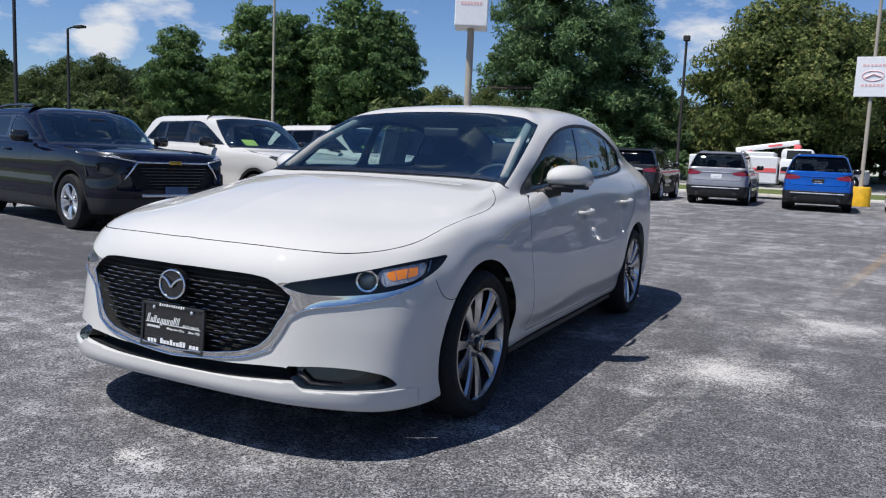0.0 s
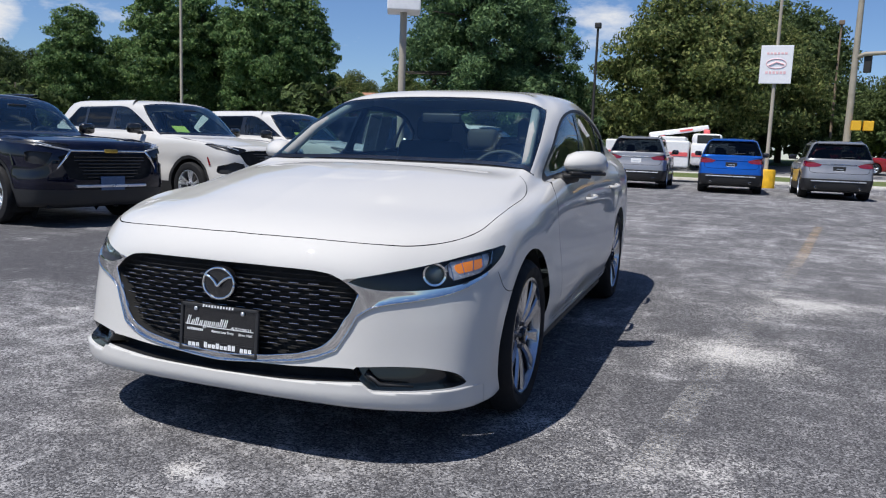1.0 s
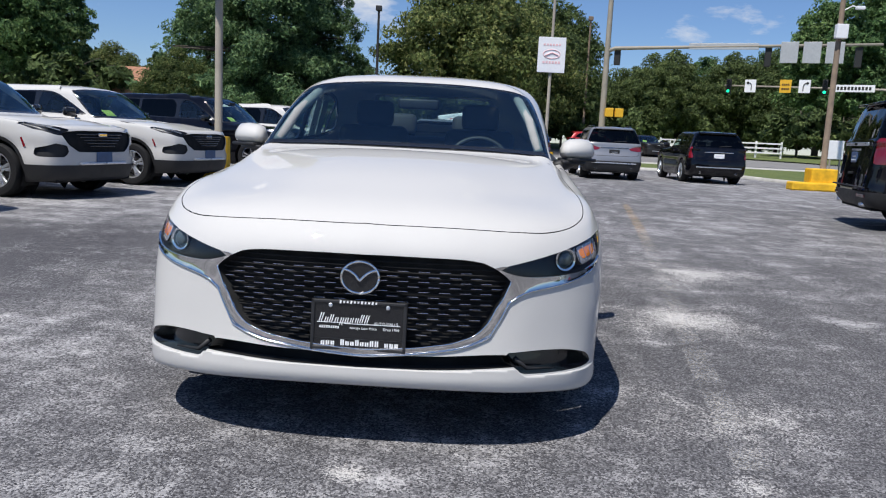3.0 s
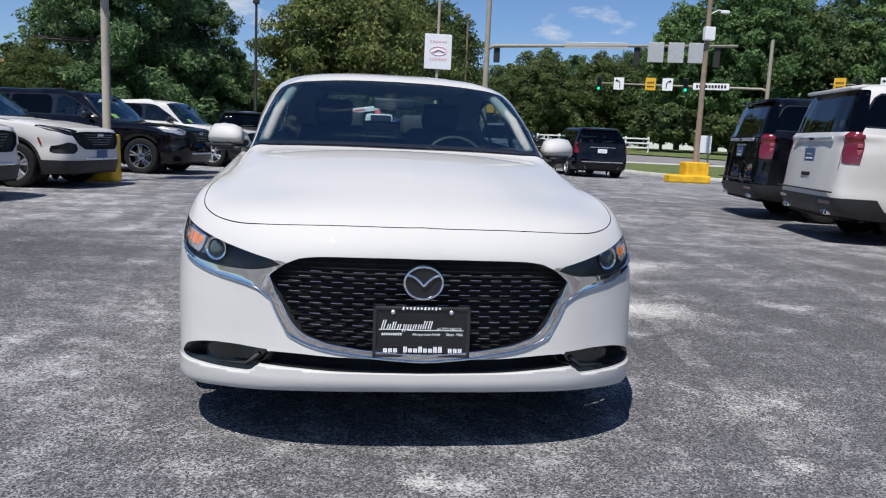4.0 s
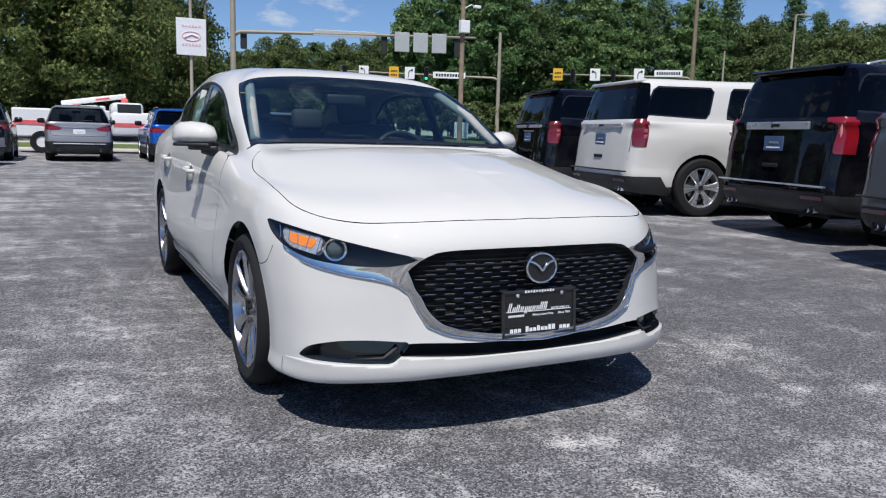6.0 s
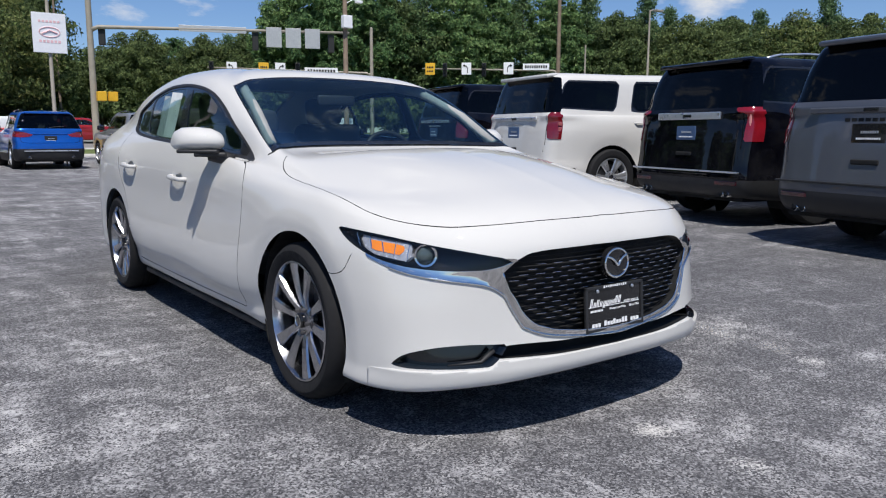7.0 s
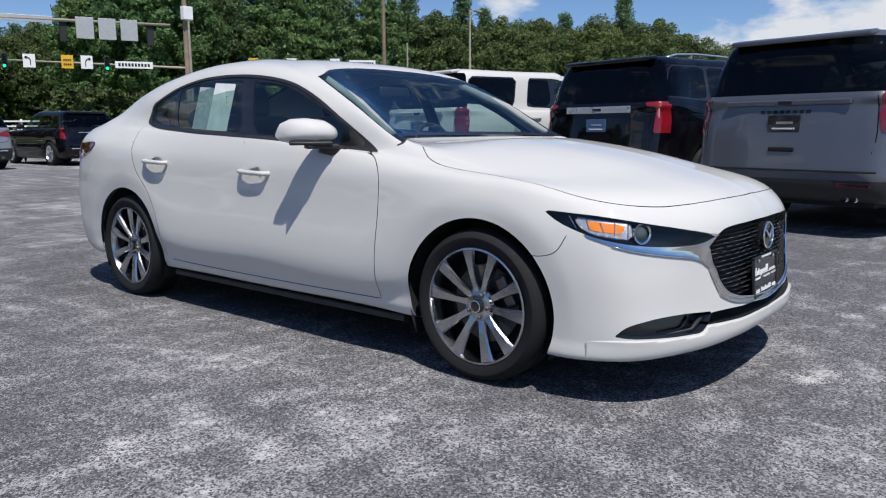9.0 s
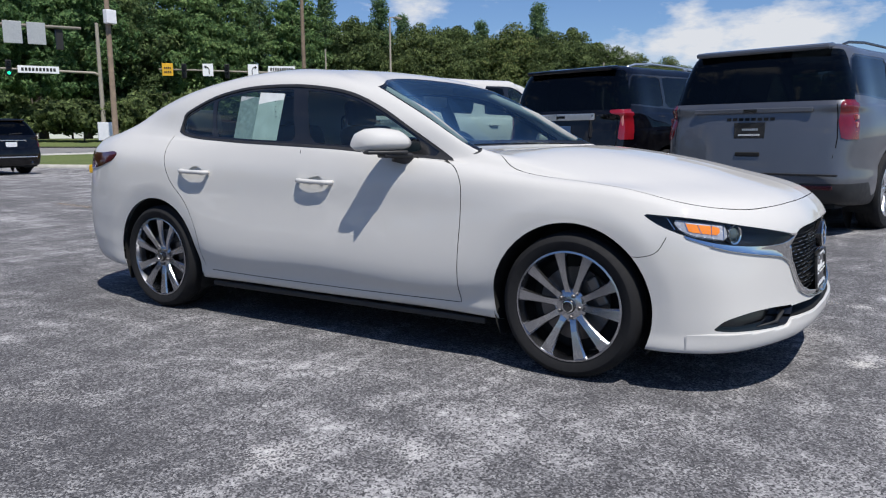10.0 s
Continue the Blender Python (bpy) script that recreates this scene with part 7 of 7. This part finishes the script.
def pine_crown(rng, rx, h0, h1, boughs, per, size, droop=0.12, power=0.75, flat=0.30):
    """Tufted boughs in storeys, longer below."""
    C, S, O = [], [], []
    for k in range(boughs):
        t = (k + rng.random()) / boughs
        z = h0 + (h1 - h0) * t
        L = rx * (1 - t) ** power * rng.uniform(0.75, 1.1) + 0.25
        a = rng.uniform(0, 2 * math.pi)
        tufts = max(2, int(L * 1.5))
        for i in range(tufts):
            f = (i + 1) / tufts * rng.uniform(0.85, 1.05)
            p = np.array([math.cos(a) * L * f, math.sin(a) * L * f, z - droop * L * f * f + rng.normal(0, 0.15)])
            r = 0.34 + 0.50 * rng.random()
            u = unit(rng, per)
            C.append(p + u * (r, r, r * flat / 0.4) * rng.uniform(0.5, 1.05, (per, 1)))
            O.append(u + (0, 0, 0.35))
            S.append(size * rng.uniform(0.6, 1.3, per))
    return np.vstack(C), np.concatenate(S), np.vstack(O)


def make_tree(name, label, kind, seed, **k):
    rng = np.random.default_rng(seed)
    tree = empty(name, pose(0, 0, -300), label, "tree", "trees round the lot")
    h = k["h1"]
    bm = bmesh.new()
    tube(bm, [(0, 0, -0.3), (0.05, 0.02, h * 0.3), (-0.04, 0.05, h * 0.6), (0, 0, h * 0.93)], 0.022 * h, 10, r_end=0.03)
    for i in range(14):
        a, z = rng.uniform(0, 2 * math.pi), h * rng.uniform(0.25, 0.8)
        L = k["rx"] * rng.uniform(0.45, 0.8) * (1 - 0.5 * z / h)
        up = 0.5 if kind == "broad" else -0.05
        tube(bm, [(0, 0, z), (math.cos(a) * L * 0.5, math.sin(a) * L * 0.5, z + L * up * 0.6), (math.cos(a) * L, math.sin(a) * L, z + L * up)], 0.007 * h, 6, r_end=0.015)
    part("trunk", bm, BARK, tree, smooth=60)
    mat = k.pop("mat")
    C, S, O = (broad_crown if kind == "broad" else pine_crown)(rng, **k)
    crown = new("crown", leaf_mesh("crown", C, S, O, mat, rng, 0.62 if kind == "broad" else 0.35))
    crown.parent = tree
    return tree


BROAD = make_tree("broadleaf_tree", "full green broadleaf tree with dense rounded crown", "broad", 3, rx=4.6, h0=0.8, h1=10.5, clumps=210, per=110, size=0.135, mat=LEAF, point=0.35)
LIGHT = make_tree("broadleaf_tree", "sunlit yellow-green broadleaf tree, dense to the ground", "broad", 5, rx=5.4, h0=0.4, h1=10.8, clumps=190, per=190, size=0.125, mat=LEAF_LIGHT, point=0.45)
TALL = make_tree("broadleaf_tree", "tall slender green broadleaf tree in the roadside wood", "broad", 8, rx=3.6, h0=1.0, h1=13.0, clumps=210, per=88, size=0.145, mat=LEAF_DARK, point=0.3)
PINE = make_tree("pine_tree", "large dark pine with tufted layered boughs", "pine", 11, rx=6.6, h0=1.2, h1=16.0, boughs=190, per=74, size=0.17, mat=NEEDLE)
SPRUCE = make_tree("spruce_tree", "narrow dark green conifer", "pine", 14, rx=3.0, h0=0.6, h1=12.5, boughs=120, per=44, size=0.15, droop=0.3, power=0.95, mat=NEEDLE)
BUSH = make_tree("shrub", "low dense green shrub under the trees", "broad", 17, rx=2.6, h0=0.0, h1=3.6, clumps=40, per=52, size=0.22, mat=LEAF)
FAR = make_tree("broadleaf_tree", "distant green broadleaf tree", "broad", 21, rx=4.4, h0=0.5, h1=11.0, clumps=80, per=50, size=0.38, mat=LEAF, point=0.35)

rng = np.random.default_rng(42)


def plant(kind, az, dist, height=None, eye=(1.0, -3.0), lab=None):
    """Sets a tree at a compass angle (degrees from +y) and distance."""
    a = radians(az)
    x, y = eye[0] + dist * math.sin(a), eye[1] + dist * math.cos(a)
    full = {BROAD: 10.5, LIGHT: 10.8, TALL: 13.0, PINE: 16.0, SPRUCE: 12.5, BUSH: 3.6, FAR: 11.0}[kind]
    s = (height or full) / full
    m = pose(x, y, rise(x, y), 0, 0, rng.uniform(0, 360)) @ Matrix.Diagonal((s, s, s, 1))
    t = copy_thing(kind, m)
    t.matrix_world = m
    return t


LAYOUT = [
    # west and north-west, behind the parked cars
    (BROAD, -62, 66, 8), (BROAD, -58, 70, 7.5), (LIGHT, -54.5, 62, 5.6), (BROAD, -50.5, 72, 7.6), (TALL, -45.4, 58, 9.4), (TALL, -42.6, 63, 8.0), (TALL, -39.8, 58, 11.6), (TALL, -37.2, 60, 11.4), (TALL, -35.4, 62, 10.2), (TALL, -33.0, 57, 12.7), (TALL, -30.6, 58, 11.6), (BUSH, -28.9, 55, 5.0), (BROAD, -52.5, 78, 7.4), (BROAD, -48.2, 80, 7.0), (LIGHT, -26.4, 70, 6.6), (LIGHT, -22.5, 44, 5.0),
    (PINE, -17.8, 46, 16.5), (PINE, -12.8, 51, 12.2), (SPRUCE, -20.5, 52, 12.5),
    # north
    (LIGHT, -2.0, 50, 11.5), (LIGHT, 1.8, 56, 10.4), (BROAD, 4.0, 62, 11.6), (BROAD, -9.2, 66, 6.0),
    (BROAD, 10.5, 84, 8.5), (BROAD, 13.0, 82, 10), (TALL, 15.5, 90, 10.5), (BROAD, 17.5, 84, 10), (SPRUCE, 19.3, 92, 11), (BROAD, 20.6, 84, 10.5), (BROAD, 8.2, 88, 8),
    # the wood across the road
    (TALL, 23.0, 74, 13.5), (TALL, 25.6, 72, 15), (TALL, 28.4, 71, 15.5), (BROAD, 31.0, 74, 13.5), (SPRUCE, 33.2, 72, 15.5), (TALL, 35.4, 72, 14.5), (TALL, 38.2, 74, 14), (SPRUCE, 40.4, 73, 14), (TALL, 42.8, 73, 13.5), (SPRUCE, 45.2, 74, 14.0), (BROAD, 47.4, 75, 11.5), (SPRUCE, 49.4, 76, 13.5), (SPRUCE, 51.0, 74, 11.6), (BROAD, 52.6, 72, 10.6), (BROAD, 55.2, 76, 11.0), (SPRUCE, 57.2, 78, 11.6), (LIGHT, 59.6, 76, 11.0), (SPRUCE, 61.6, 77, 13.2), (BROAD, 63.6, 74, 10.6), (BROAD, 66.4, 76, 9.4), (LIGHT, 69.2, 84, 8.8), (LIGHT, 71.8, 92, 9.0), (LIGHT, 74.6, 98, 8.8), (SPRUCE, 75.8, 118, 11), (LIGHT, 78, 112, 8.5), (BROAD, 81.5, 120, 9), (LIGHT, 84.5, 116, 11.0), (LIGHT, 88, 116, 12), (BROAD, 92, 110, 12), (BROAD, 97, 110, 11),
]
for item in LAYOUT:
    plant(*item)
for az in np.arange(-66, 96, 3.0):
    plant(BUSH, az + rng.uniform(-1, 1), 58 + rng.uniform(-3, 5) + (22 if 7 < az < 22 else 0) + (14 if az > 22 else 0), rng.uniform(3.0, 4.6))
for az in np.arange(6, 66, 2.2):
    plant(BUSH, az + rng.uniform(-0.8, 0.8), (84 if az < 24 else 76) + rng.uniform(-2, 6), rng.uniform(3.6, 5.2))
for x in np.arange(24, 66, 2.3):
    y = road_far(x) + 9 + rng.uniform(0, 4)
    plant(BUSH, 0, 0, rng.uniform(2.4, 4.0), eye=(x, y))
for az in np.arange(-64, 100, 6.0):
    plant(FAR, az + rng.uniform(-1.4, 1.4), 96 + rng.uniform(-4, 8) + (26 if az > 70 else 0), rng.uniform(7.5, 9.5) if az < 22 or az > 66 else rng.uniform(12, 14.5))
for proto in (BROAD, LIGHT, TALL, PINE, SPRUCE, BUSH, FAR):
    for o in (*proto.children_recursive, proto):
        bpy.data.objects.remove(o)
